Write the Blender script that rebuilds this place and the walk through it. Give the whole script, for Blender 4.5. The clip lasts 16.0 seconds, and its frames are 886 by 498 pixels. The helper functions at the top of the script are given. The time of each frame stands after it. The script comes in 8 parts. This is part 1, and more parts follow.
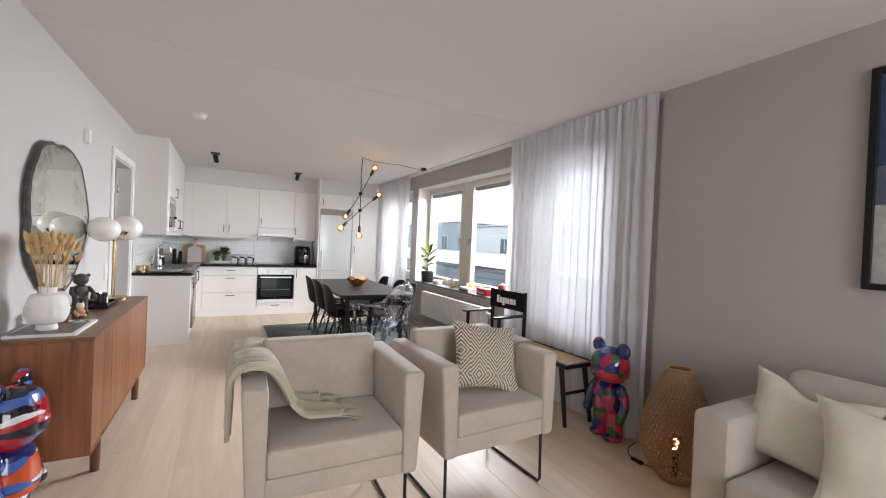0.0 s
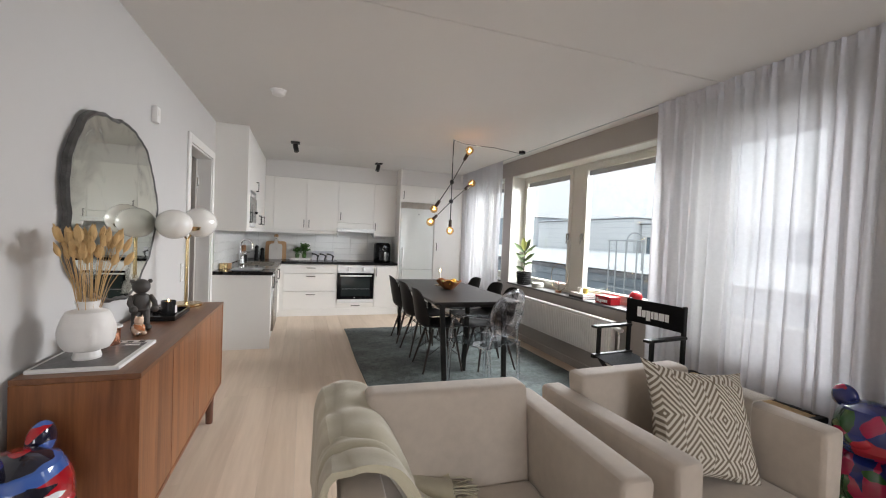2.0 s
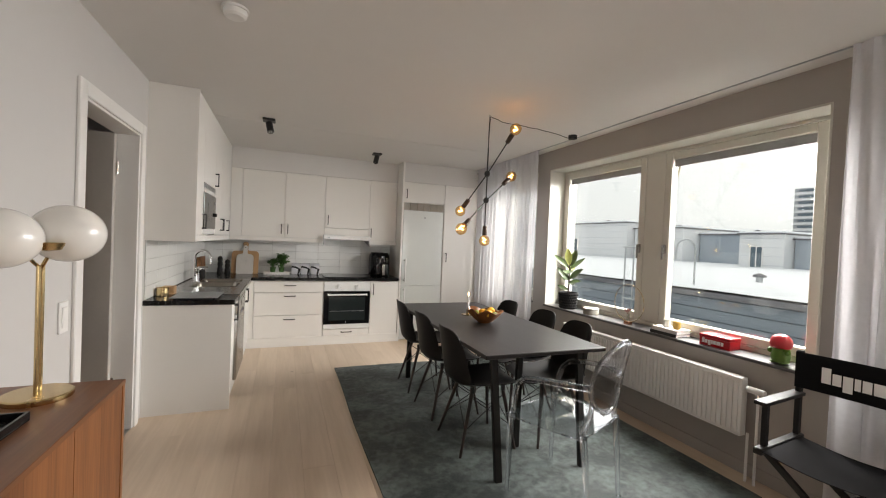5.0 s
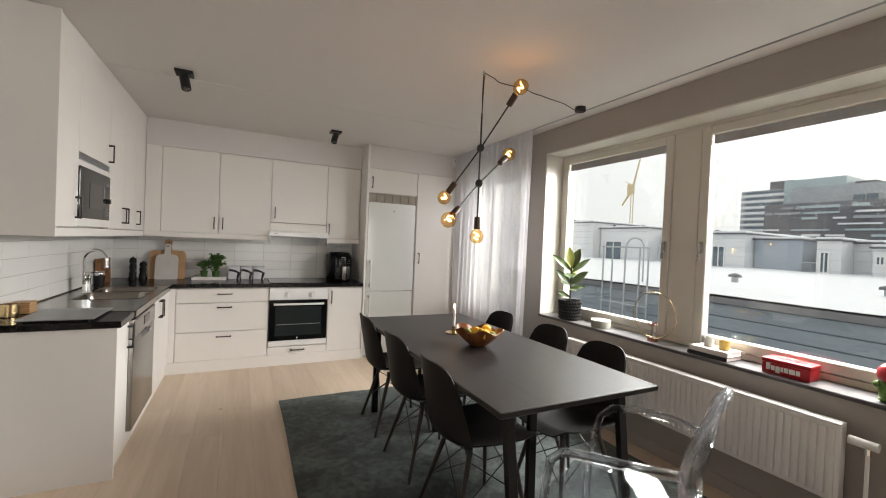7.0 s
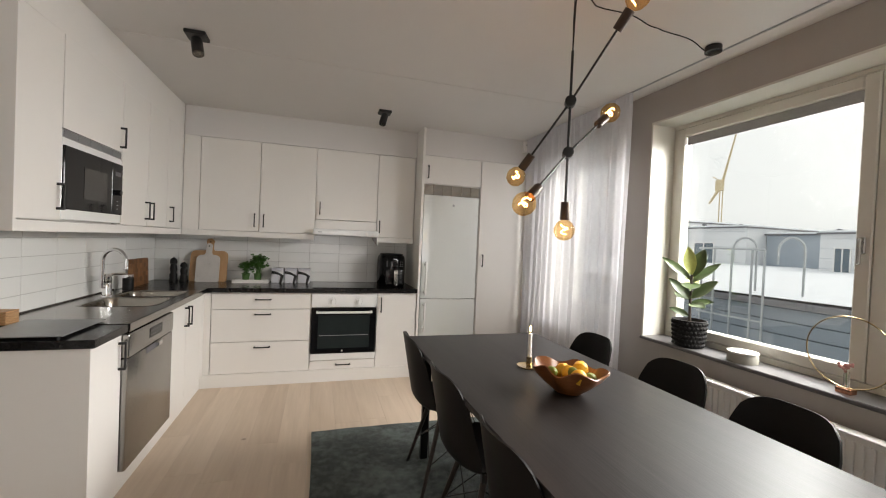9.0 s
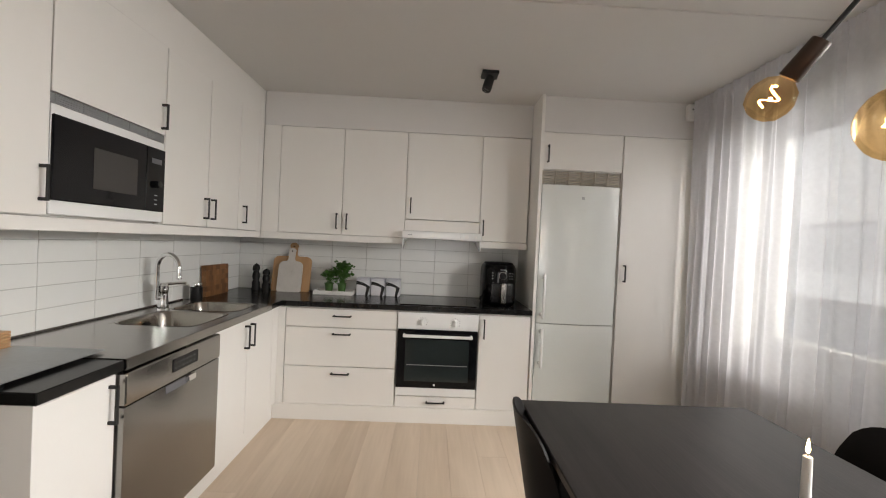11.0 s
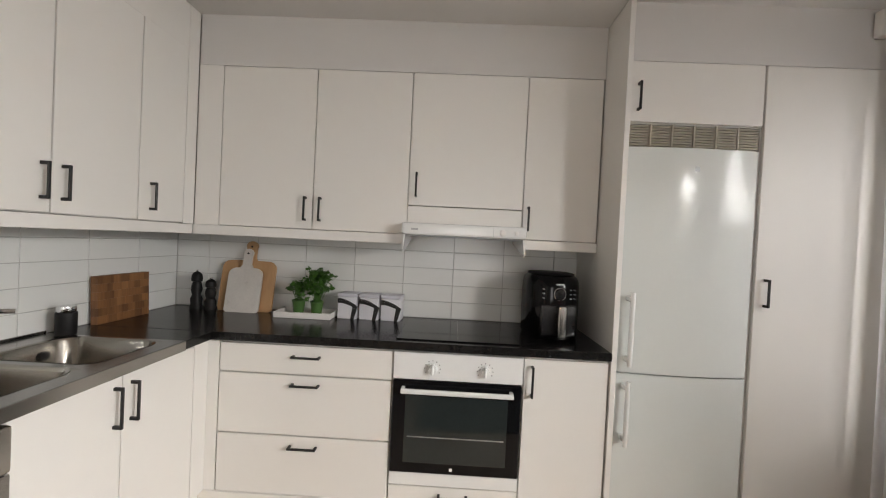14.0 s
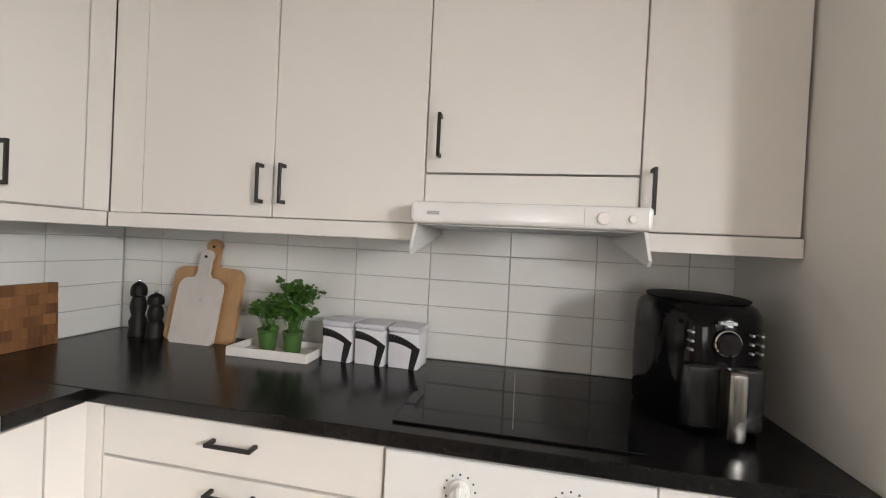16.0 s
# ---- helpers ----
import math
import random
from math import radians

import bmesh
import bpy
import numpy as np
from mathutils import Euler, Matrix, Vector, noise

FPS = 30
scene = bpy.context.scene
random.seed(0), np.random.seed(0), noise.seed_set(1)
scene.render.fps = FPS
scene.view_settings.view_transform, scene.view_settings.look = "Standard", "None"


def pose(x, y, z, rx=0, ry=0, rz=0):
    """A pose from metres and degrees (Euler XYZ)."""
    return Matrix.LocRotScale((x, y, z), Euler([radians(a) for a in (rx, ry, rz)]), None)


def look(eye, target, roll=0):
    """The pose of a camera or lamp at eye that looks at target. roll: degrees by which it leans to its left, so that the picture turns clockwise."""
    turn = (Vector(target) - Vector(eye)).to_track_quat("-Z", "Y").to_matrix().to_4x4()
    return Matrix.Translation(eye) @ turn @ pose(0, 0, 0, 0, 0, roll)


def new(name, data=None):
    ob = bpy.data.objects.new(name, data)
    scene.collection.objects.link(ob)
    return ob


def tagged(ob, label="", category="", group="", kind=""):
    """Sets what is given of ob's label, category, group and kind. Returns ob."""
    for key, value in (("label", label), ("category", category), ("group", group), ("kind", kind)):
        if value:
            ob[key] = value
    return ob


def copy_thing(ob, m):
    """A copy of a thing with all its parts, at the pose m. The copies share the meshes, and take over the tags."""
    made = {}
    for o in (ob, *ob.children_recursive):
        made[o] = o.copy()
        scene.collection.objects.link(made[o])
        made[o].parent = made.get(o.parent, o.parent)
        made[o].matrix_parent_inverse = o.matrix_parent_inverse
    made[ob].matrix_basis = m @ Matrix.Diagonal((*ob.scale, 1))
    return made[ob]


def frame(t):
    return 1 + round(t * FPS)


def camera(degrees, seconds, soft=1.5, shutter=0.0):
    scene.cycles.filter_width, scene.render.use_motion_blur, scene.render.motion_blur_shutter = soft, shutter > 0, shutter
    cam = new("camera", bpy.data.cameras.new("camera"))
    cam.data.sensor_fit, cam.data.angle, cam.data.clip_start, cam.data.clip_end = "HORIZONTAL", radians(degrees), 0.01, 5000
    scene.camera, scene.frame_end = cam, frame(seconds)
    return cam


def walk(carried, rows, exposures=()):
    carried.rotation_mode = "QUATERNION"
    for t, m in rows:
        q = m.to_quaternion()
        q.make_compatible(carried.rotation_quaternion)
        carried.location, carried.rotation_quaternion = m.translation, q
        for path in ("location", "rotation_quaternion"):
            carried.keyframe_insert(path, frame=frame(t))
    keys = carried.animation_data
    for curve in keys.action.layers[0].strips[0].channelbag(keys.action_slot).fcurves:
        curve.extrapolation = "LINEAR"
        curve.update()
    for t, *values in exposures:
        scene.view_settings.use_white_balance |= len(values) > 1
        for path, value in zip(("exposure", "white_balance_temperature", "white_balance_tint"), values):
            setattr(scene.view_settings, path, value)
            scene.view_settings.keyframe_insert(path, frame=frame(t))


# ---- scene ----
cam = camera(95.3, 16.0, soft=1.1)
PATH = [
    (0, (0.496, 0.89, 1.325), (1.443, 2.651, 1.307), 2.5),
    (0.5, (0.488, 1.115, 1.322), (1.4, 2.895, 1.294), 2.5),
    (1, (0.484, 1.335, 1.328), (1.253, 3.181, 1.284), 2.4),
    (1.5, (0.477, 1.566, 1.325), (1.137, 3.453, 1.27), 2.4),
    (2, (0.473, 1.8, 1.32), (1.123, 3.691, 1.265), 2.4),
    (2.5, (0.479, 2.043, 1.344), (1.131, 3.933, 1.289), 2.4),
    (3, (0.45, 2.264, 1.361), (1.102, 4.154, 1.307), 2.5),
    (3.5, (0.423, 2.467, 1.389), (1.077, 4.356, 1.333), 2.4),
    (4, (0.439, 2.706, 1.394), (1.098, 4.594, 1.338), 2.4),
    (4.2, (0.447, 2.803, 1.394), (1.109, 4.69, 1.342), 2.4),
    (6.3, (0.63, 3.768, 1.359), (1.512, 5.563, 1.33), 2.5),
    (6.5, (0.658, 3.853, 1.37), (1.546, 5.644, 1.337), 2.5),
    (7, (0.725, 4.013, 1.353), (1.616, 5.803, 1.325), 2.5),
    (7.5, (0.796, 4.13, 1.367), (1.691, 5.918, 1.344), 2.5),
    (8, (0.877, 4.254, 1.36), (1.753, 6.052, 1.337), 2.5),
    (8.5, (0.96, 4.462, 1.345), (1.727, 6.309, 1.315), 2.5),
    (9, (1.041, 4.701, 1.33), (1.631, 6.611, 1.297), 2.5),
    (9.5, (1.149, 4.938, 1.343), (1.543, 6.899, 1.307), 2.5),
    (10, (1.199, 5.158, 1.331), (1.45, 7.141, 1.295), 2.6),
    (10.2, (1.202, 5.25, 1.338), (1.408, 7.239, 1.298), 2.6),
    (12.3, (1.276, 6.086, 1.282), (1.222, 8.085, 1.288), 2.9),
    (12.5, (1.264, 6.127, 1.309), (1.216, 8.126, 1.294), 2.9),
    (13, (1.248, 6.248, 1.307), (1.203, 8.247, 1.287), 2.9),
    (13.5, (1.262, 6.488, 1.319), (1.212, 8.487, 1.3), 2.9),
    (14, (1.256, 6.762, 1.319), (1.203, 8.761, 1.285), 2.8),
    (14.5, (1.252, 7.037, 1.327), (1.194, 9.036, 1.291), 2.8),
    (15, (1.29, 7.306, 1.324), (1.198, 9.304, 1.293), 2.8),
    (15.5, (1.297, 7.527, 1.289), (1.135, 9.52, 1.272), 2.9),
    (16, (1.295, 7.712, 1.293), (0.918, 9.676, 1.269), 2.8),
]
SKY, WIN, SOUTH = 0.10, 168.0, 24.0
EXPOSURES = [(0.0, 1.69, 6250, 12), (1.5, 1.40, 6300, 11), (2.5, 1.40, 6600, 12), (3.5, 1.22, 7000, 12), (6.5, 1.22, 6980, 13), (8.0, 1.14, 6950, 13), (10.0, 1.16, 7000, 13), (13.0, 1.20, 6900, 13), (14.2, 1.31, 6900, 13), (15.0, 1.33, 6950, 13), (15.5, 1.30, 6950, 13), (16.0, 1.68, 6900, 14)]
walk(cam, [(t, look(eye, target, roll)) for t, eye, target, roll in PATH], EXPOSURES)

# ---- world and light ----
world = bpy.data.worlds.new("overcast_sky")
scene.world = world
world.use_nodes = True
_nt = world.node_tree
_bg = _nt.nodes["Background"]
_sky = _nt.nodes.new("ShaderNodeTexSky")
_sky.sky_type = "NISHITA"
_sky.sun_disc = False
_sky.sun_elevation, _sky.sun_rotation = radians(32), radians(105)
_sky.air_density, _sky.dust_density = 1.0, 5.0
_hs = _nt.nodes.new("ShaderNodeHueSaturation")
_hs.inputs["Saturation"].default_value = 0.09
_nt.links.new(_sky.outputs["Color"], _hs.inputs["Color"])
_cl = _nt.nodes.new("ShaderNodeMix")   # an even layer of bright cloud over the clear sky
_cl.data_type = "RGBA"
_cl.inputs["Factor"].default_value = 0.75
_cl.inputs["B"].default_value = (4.8, 4.95, 5.2, 1)
_nt.links.new(_hs.outputs["Color"], _cl.inputs["A"])
_nt.links.new(_cl.outputs["Result"], _bg.inputs["Color"])
_bg.inputs["Strength"].default_value = SKY
sun = new("sun", bpy.data.lights.new("sun", "SUN"))
sun.data.energy, sun.data.angle, sun.data.color = 0.35, radians(20), (1.0, 0.95, 0.88)
sun.matrix_world = look((20, -6, 16), (0, 0, 0))


def window_light(name, y0, y1, z0, z1, watts):
    """Sky light entering by a window of the east wall."""
    la = bpy.data.lights.new(name, "AREA")
    la.shape, la.size, la.size_y, la.energy, la.color = "RECTANGLE", y1 - y0, z1 - z0, watts, (0.97, 0.985, 1.0)
    ob = new(name, la)
    c = (4.38, (y0 + y1) / 2, (z0 + z1) / 2 + 0.72)
    ob.matrix_world = look(c, (c[0] - 1, c[1], c[2] - 0.85))
    return ob


window_light("window_daylight", 4.6, 6.95, 0.82, 2.15, WIN * 1.0)
window_light("window_daylight", 3.4, 4.0, 0.82, 2.15, WIN * 0.022)
window_light("window_daylight", 7.4, 8.25, 0.82, 2.15, WIN * 0.045)

# lamp at an unseen south opening, added to brighten surfaces facing south
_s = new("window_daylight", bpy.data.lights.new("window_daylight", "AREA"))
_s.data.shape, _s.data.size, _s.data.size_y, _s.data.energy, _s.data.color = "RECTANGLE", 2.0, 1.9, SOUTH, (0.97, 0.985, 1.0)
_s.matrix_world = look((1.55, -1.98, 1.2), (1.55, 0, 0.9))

# ---- materials ----


class M:
    pass


def mat(name, color, rough=0.5, metal=0.0, var=0.06, scale=6.0, bump=0.0, bscale=60.0, rvar=0.08, coat=0.0, spec=0.5,
        stretch=(1, 1, 1), per_object=0.0, per_island=0.0, sheen=0.0):
    """A procedural surface: base colour varied at two scales, with uneven gloss and fine relief."""
    m = bpy.data.materials.new(name)
    m.use_nodes = True
    nt = m.node_tree
    b = nt.nodes["Principled BSDF"]
    N, L = nt.nodes.new, nt.links.new
    tc = N("ShaderNodeTexCoord")
    mp = N("ShaderNodeMapping")
    mp.inputs["Scale"].default_value = stretch
    L(tc.outputs["Object"], mp.inputs["Vector"])
    n1 = N("ShaderNodeTexNoise")
    n1.inputs["Scale"].default_value, n1.inputs["Detail"].default_value = scale, 4
    n2 = N("ShaderNodeTexNoise")
    n2.inputs["Scale"].default_value, n2.inputs["Detail"].default_value = scale * 9, 3
    L(mp.outputs[0], n1.inputs["Vector"])
    L(mp.outputs[0], n2.inputs["Vector"])
    mx = N("ShaderNodeMath")
    mx.operation = "MULTIPLY_ADD"
    L(n2.outputs["Fac"], mx.inputs[0])
    mx.inputs[1].default_value = 0.5
    L(n1.outputs["Fac"], mx.inputs[2])
    last = mx.outputs[0]
    if per_object or per_island:
        src = N("ShaderNodeObjectInfo") if per_object else N("ShaderNodeNewGeometry")
        k = N("ShaderNodeMath")
        k.operation = "MULTIPLY_ADD"
        L(src.outputs["Random" if per_object else "Random Per Island"], k.inputs[0])
        k.inputs[1].default_value = (per_object or per_island)
        L(last, k.inputs[2])
        last = k.outputs[0]
    mr = N("ShaderNodeMapRange")
    mr.inputs["From Min"].default_value, mr.inputs["From Max"].default_value = 0.35, 1.15 + (per_object or per_island)
    L(last, mr.inputs["Value"])
    mixc = N("ShaderNodeMix")
    mixc.data_type = "RGBA"
    lo = tuple(max(0, c * (1 - var)) for c in color)
    hi = tuple(min(1, c * (1 + var)) for c in color)
    mixc.inputs["A"].default_value, mixc.inputs["B"].default_value = (*lo, 1), (*hi, 1)
    L(mr.outputs[0], mixc.inputs["Factor"])
    L(mixc.outputs["Result"], b.inputs["Base Color"])
    rr = N("ShaderNodeMapRange")
    rr.inputs["To Min"].default_value, rr.inputs["To Max"].default_value = max(0.02, rough - rvar), min(1, rough + rvar)
    L(n1.outputs["Fac"], rr.inputs["Value"])
    L(rr.outputs[0], b.inputs["Roughness"])
    b.inputs["Metallic"].default_value = metal
    b.inputs["Specular IOR Level"].default_value = spec
    b.inputs["Coat Weight"].default_value = coat
    b.inputs["Coat Roughness"].default_value = 0.06
    b.inputs["Sheen Weight"].default_value = sheen
    if bump:
        n3 = N("ShaderNodeTexNoise")
        n3.inputs["Scale"].default_value, n3.inputs["Detail"].default_value = bscale, 4
        L(mp.outputs[0], n3.inputs["Vector"])
        bp = N("ShaderNodeBump")
        bp.inputs["Strength"].default_value, bp.inputs["Distance"].default_value = bump, 0.004
        L(n3.outputs["Fac"], bp.inputs["Height"])
        L(bp.outputs[0], b.inputs["Normal"])
    return m


def wood(name, c1, c2, rough=0.45, axis=1, scale=1.0, per_object=0.35, per_island=0.0, coat=0.0, bump=0.15, spec=0.5):
    """Wood with grain drawn out along one axis; each piece has its own tone."""
    m = bpy.data.materials.new(name)
    m.use_nodes = True
    nt = m.node_tree
    b = nt.nodes["Principled BSDF"]
    N, L = nt.nodes.new, nt.links.new
    tc = N("ShaderNodeTexCoord")
    src = N("ShaderNodeObjectInfo") if not per_island else N("ShaderNodeNewGeometry")
    rnd = src.outputs["Random"] if not per_island else src.outputs["Random Per Island"]
    off = N("ShaderNodeVectorMath")
    off.operation = "SCALE"
    off.inputs[0].default_value = (7.3, 11.1, 5.7)
    L(rnd, off.inputs["Scale"])
    add = N("ShaderNodeVectorMath")
    L(tc.outputs["Object"], add.inputs[0])
    L(off.outputs[0], add.inputs[1])
    mp = N("ShaderNodeMapping")
    st = [14.0, 14.0, 14.0]
    st[axis] = 0.9
    mp.inputs["Scale"].default_value = [v * scale for v in st]
    L(add.outputs[0], mp.inputs["Vector"])
    n1 = N("ShaderNodeTexNoise")
    n1.inputs["Scale"].default_value, n1.inputs["Detail"].default_value, n1.inputs["Distortion"].default_value = 1.0, 6, 0.6
    L(mp.outputs[0], n1.inputs["Vector"])
    n2 = N("ShaderNodeTexNoise")
    n2.inputs["Scale"].default_value, n2.inputs["Detail"].default_value = 6.0, 5
    L(mp.outputs[0], n2.inputs["Vector"])
    a = N("ShaderNodeMath")
    a.operation = "MULTIPLY_ADD"
    L(n2.outputs["Fac"], a.inputs[0])
    a.inputs[1].default_value = 0.45
    L(n1.outputs["Fac"], a.inputs[2])
    k = N("ShaderNodeMath")
    k.operation = "MULTIPLY_ADD"
    L(rnd, k.inputs[0])
    k.inputs[1].default_value = per_object or per_island
    L(a.outputs[0], k.inputs[2])
    mr = N("ShaderNodeMapRange")
    mr.inputs["From Min"].default_value, mr.inputs["From Max"].default_value = 0.45, 1.05 + (per_object or per_island)
    L(k.outputs[0], mr.inputs["Value"])
    mixc = N("ShaderNodeMix")
    mixc.data_type = "RGBA"
    mixc.inputs["A"].default_value, mixc.inputs["B"].default_value = (*c1, 1), (*c2, 1)
    L(mr.outputs[0], mixc.inputs["Factor"])
    L(mixc.outputs["Result"], b.inputs["Base Color"])
    b.inputs["Roughness"].default_value = rough
    b.inputs["Coat Weight"].default_value = coat
    b.inputs["Specular IOR Level"].default_value = spec
    bp = N("ShaderNodeBump")
    bp.inputs["Strength"].default_value, bp.inputs["Distance"].default_value = bump, 0.002
    L(n2.outputs["Fac"], bp.inputs["Height"])
    L(bp.outputs[0], b.inputs["Normal"])
    return m


def emitter(name, color, strength):
    m = bpy.data.materials.new(name)
    m.use_nodes = True
    b = m.node_tree.nodes["Principled BSDF"]
    b.inputs["Base Color"].default_value = (*color, 1)
    b.inputs["Emission Color"].default_value = (*color, 1)
    b.inputs["Emission Strength"].default_value = strength
    return m


def clear(name, color=(1, 1, 1), ior=1.45, rough=0.0, mixed=0.0):
    """Glass; with mixed > 0 a share of it lets light straight through, as thin panes do."""
    m = bpy.data.materials.new(name)
    m.use_nodes = True
    nt = m.node_tree
    b = nt.nodes["Principled BSDF"]
    b.inputs["Base Color"].default_value = (*color, 1)
    b.inputs["Transmission Weight"].default_value = 1.0
    b.inputs["IOR"].default_value = ior
    b.inputs["Roughness"].default_value = rough
    if mixed:
        tr = nt.nodes.new("ShaderNodeBsdfTransparent")
        tr.inputs["Color"].default_value = (*color, 1)
        mx = nt.nodes.new("ShaderNodeMixShader")
        mx.inputs[0].default_value = mixed
        out = nt.nodes["Material Output"]
        nt.links.new(b.outputs[0], mx.inputs[1])
        nt.links.new(tr.outputs[0], mx.inputs[2])
        nt.links.new(mx.outputs[0], out.inputs["Surface"])
    return m


def pane_material(name, gloss=0.06):
    m = bpy.data.materials.new(name)
    m.use_nodes = True
    nt = m.node_tree
    tr = nt.nodes.new("ShaderNodeBsdfTransparent")
    tr.inputs["Color"].default_value = (0.94, 0.97, 0.96, 1)
    gl = nt.nodes.new("ShaderNodeBsdfGlossy")
    gl.inputs["Roughness"].default_value = 0.01
    mx = nt.nodes.new("ShaderNodeMixShader")
    mx.inputs[0].default_value = gloss
    nt.links.new(tr.outputs[0], mx.inputs[1])
    nt.links.new(gl.outputs[0], mx.inputs[2])
    nt.links.new(mx.outputs[0], nt.nodes["Material Output"].inputs["Surface"])
    return m


def sheer_material(name, color, see=0.35):
    """Thin woven voile: part of the light goes straight through, part is scattered by the threads."""
    m = bpy.data.materials.new(name)
    m.use_nodes = True
    nt = m.node_tree
    N, L = nt.nodes.new, nt.links.new
    d = N("ShaderNodeBsdfDiffuse")
    t = N("ShaderNodeBsdfTranslucent")
    tr = N("ShaderNodeBsdfTransparent")
    d.inputs["Color"].default_value = t.inputs["Color"].default_value = (*color, 1)
    tc = N("ShaderNodeTexCoord")
    n = N("ShaderNodeTexNoise")
    n.inputs["Scale"].default_value = 40
    L(tc.outputs["Object"], n.inputs["Vector"])
    mr = N("ShaderNodeMapRange")
    mr.inputs["To Min"].default_value, mr.inputs["To Max"].default_value = see - 0.05, see + 0.05
    L(n.outputs["Fac"], mr.inputs["Value"])
    m1, m2 = N("ShaderNodeMixShader"), N("ShaderNodeMixShader")
    m1.inputs[0].default_value = 0.50
    L(d.outputs[0], m1.inputs[1])
    L(t.outputs[0], m1.inputs[2])
    L(mr.outputs[0], m2.inputs[0])
    L(m1.outputs[0], m2.inputs[1])
    L(tr.outputs[0], m2.inputs[2])
    L(m2.outputs[0], nt.nodes["Material Output"].inputs["Surface"])
    return m


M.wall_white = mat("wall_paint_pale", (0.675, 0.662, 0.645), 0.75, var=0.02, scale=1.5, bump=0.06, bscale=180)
# darker tone of the pale wall paint, for west and hall walls
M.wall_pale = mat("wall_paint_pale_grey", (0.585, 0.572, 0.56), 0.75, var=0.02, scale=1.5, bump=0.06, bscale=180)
M.wall_grey = mat("wall_paint_greige", (0.37, 0.345, 0.32), 0.8, var=0.03, scale=1.5, bump=0.06, bscale=180)
M.ceiling = mat("ceiling_paint", (0.70, 0.685, 0.665), 0.85, var=0.02, scale=1.0, bump=0.05, bscale=140)
M.trim = mat("white_lacquered_trim", (0.8, 0.79, 0.77), 0.35, var=0.02)
M.frame = mat("cream_window_frame", (0.58, 0.565, 0.51), 0.38, var=0.03)
M.cab = mat("white_cabinet_lacquer", (0.80, 0.785, 0.75), 0.42, var=0.015, scale=2, bump=0.02, bscale=90)
M.black_metal = mat("black_powder_coat", (0.02, 0.02, 0.02), 0.42, var=0.2, metal=0.3)
M.counter = mat("black_laminate_counter", (0.009, 0.0085, 0.0085), 0.2, spec=0.3, var=0.4, scale=40, rvar=0.06, bump=0.04, bscale=300)
M.tile = mat("white_glazed_tile", (0.75, 0.76, 0.74), 0.18, var=0.02, scale=3, rvar=0.05, per_object=0.25, bump=0.03, bscale=9)
M.grout = mat("grey_grout", (0.46, 0.455, 0.44), 0.9, var=0.1)
M.steel = mat("brushed_steel", (0.37, 0.355, 0.335), 0.22, metal=1.0, var=0.04, scale=3, stretch=(1, 30, 1), rvar=0.025)
M.bowl_steel = mat("polished_sink_steel", (0.36, 0.335, 0.30), 0.2, metal=1.0, var=0.04, scale=3, rvar=0.03)
M.steel_dark = mat("brushed_steel_door", (0.34, 0.33, 0.315), 0.26, metal=1.0, var=0.03, scale=3, stretch=(1, 1, 20), rvar=0.015)
M.chrome = mat("chrome", (0.8, 0.8, 0.8), 0.06, metal=1.0, var=0.02, rvar=0.03)
M.black_glass = mat("black_glass", (0.005, 0.005, 0.006), 0.06, var=0.1, rvar=0.03, spec=0.24)
M.appliance = mat("white_enamel", (0.8, 0.81, 0.8), 0.16, var=0.01, rvar=0.04, coat=0.3)
M.fridge = mat("white_fridge_steel", (0.72, 0.75, 0.73), 0.13, var=0.02, rvar=0.03, coat=0.15, bump=0.02, bscale=4)
M.plastic_w = mat("white_plastic", (0.8, 0.79, 0.77), 0.35, var=0.02)
M.plastic_b = mat("black_plastic", (0.012, 0.012, 0.013), 0.25, var=0.2)
M.matt_black = mat("matt_black_plastic", (0.009, 0.0085, 0.0085), 0.5, var=0.15, spec=0.22, bump=0.03, bscale=200)
M.oak = wood("white_oiled_oak", (0.54, 0.42, 0.31), (0.74, 0.61, 0.48), 0.42, axis=1, scale=0.6, per_object=0.2, bump=0.08)
_n, _l = M.oak.node_tree.nodes, M.oak.node_tree.links
_tc, _oi = _n.new("ShaderNodeTexCoord"), _n.new("ShaderNodeObjectInfo")
_sc = _n.new("ShaderNodeVectorMath")
_sc.operation = "SCALE"
_sc.inputs[0].default_value = (37.0, 53.0, 0.0)
_l.new(_oi.outputs["Random"], _sc.inputs["Scale"])
_ad = _n.new("ShaderNodeVectorMath")
_l.new(_tc.outputs["Object"], _ad.inputs[0])
_l.new(_sc.outputs[0], _ad.inputs[1])
_vo = _n.new("ShaderNodeTexVoronoi")
_vo.inputs["Scale"].default_value = 2.6
_l.new(_ad.outputs[0], _vo.inputs["Vector"])
_mk = _n.new("ShaderNodeMapRange")
_mk.inputs["From Min"].default_value, _mk.inputs["From Max"].default_value = 0.020, 0.055
_mk.inputs["To Min"].default_value, _mk.inputs["To Max"].default_value = 0.75, 0.0
_l.new(_vo.outputs["Distance"], _mk.inputs["Value"])
_kx = _n.new("ShaderNodeMix")
_kx.data_type = "RGBA"
_kx.inputs["B"].default_value = (0.17, 0.11, 0.07, 1)
_l.new(_n["Principled BSDF"].inputs["Base Color"].links[0].from_socket, _kx.inputs["A"])
_l.new(_mk.outputs[0], _kx.inputs["Factor"])
_l.new(_kx.outputs["Result"], _n["Principled BSDF"].inputs["Base Color"])
M.walnut = wood("walnut_veneer", (0.095, 0.030, 0.010), (0.36, 0.145, 0.054), 0.38, axis=2, scale=1.3, per_object=0.22)
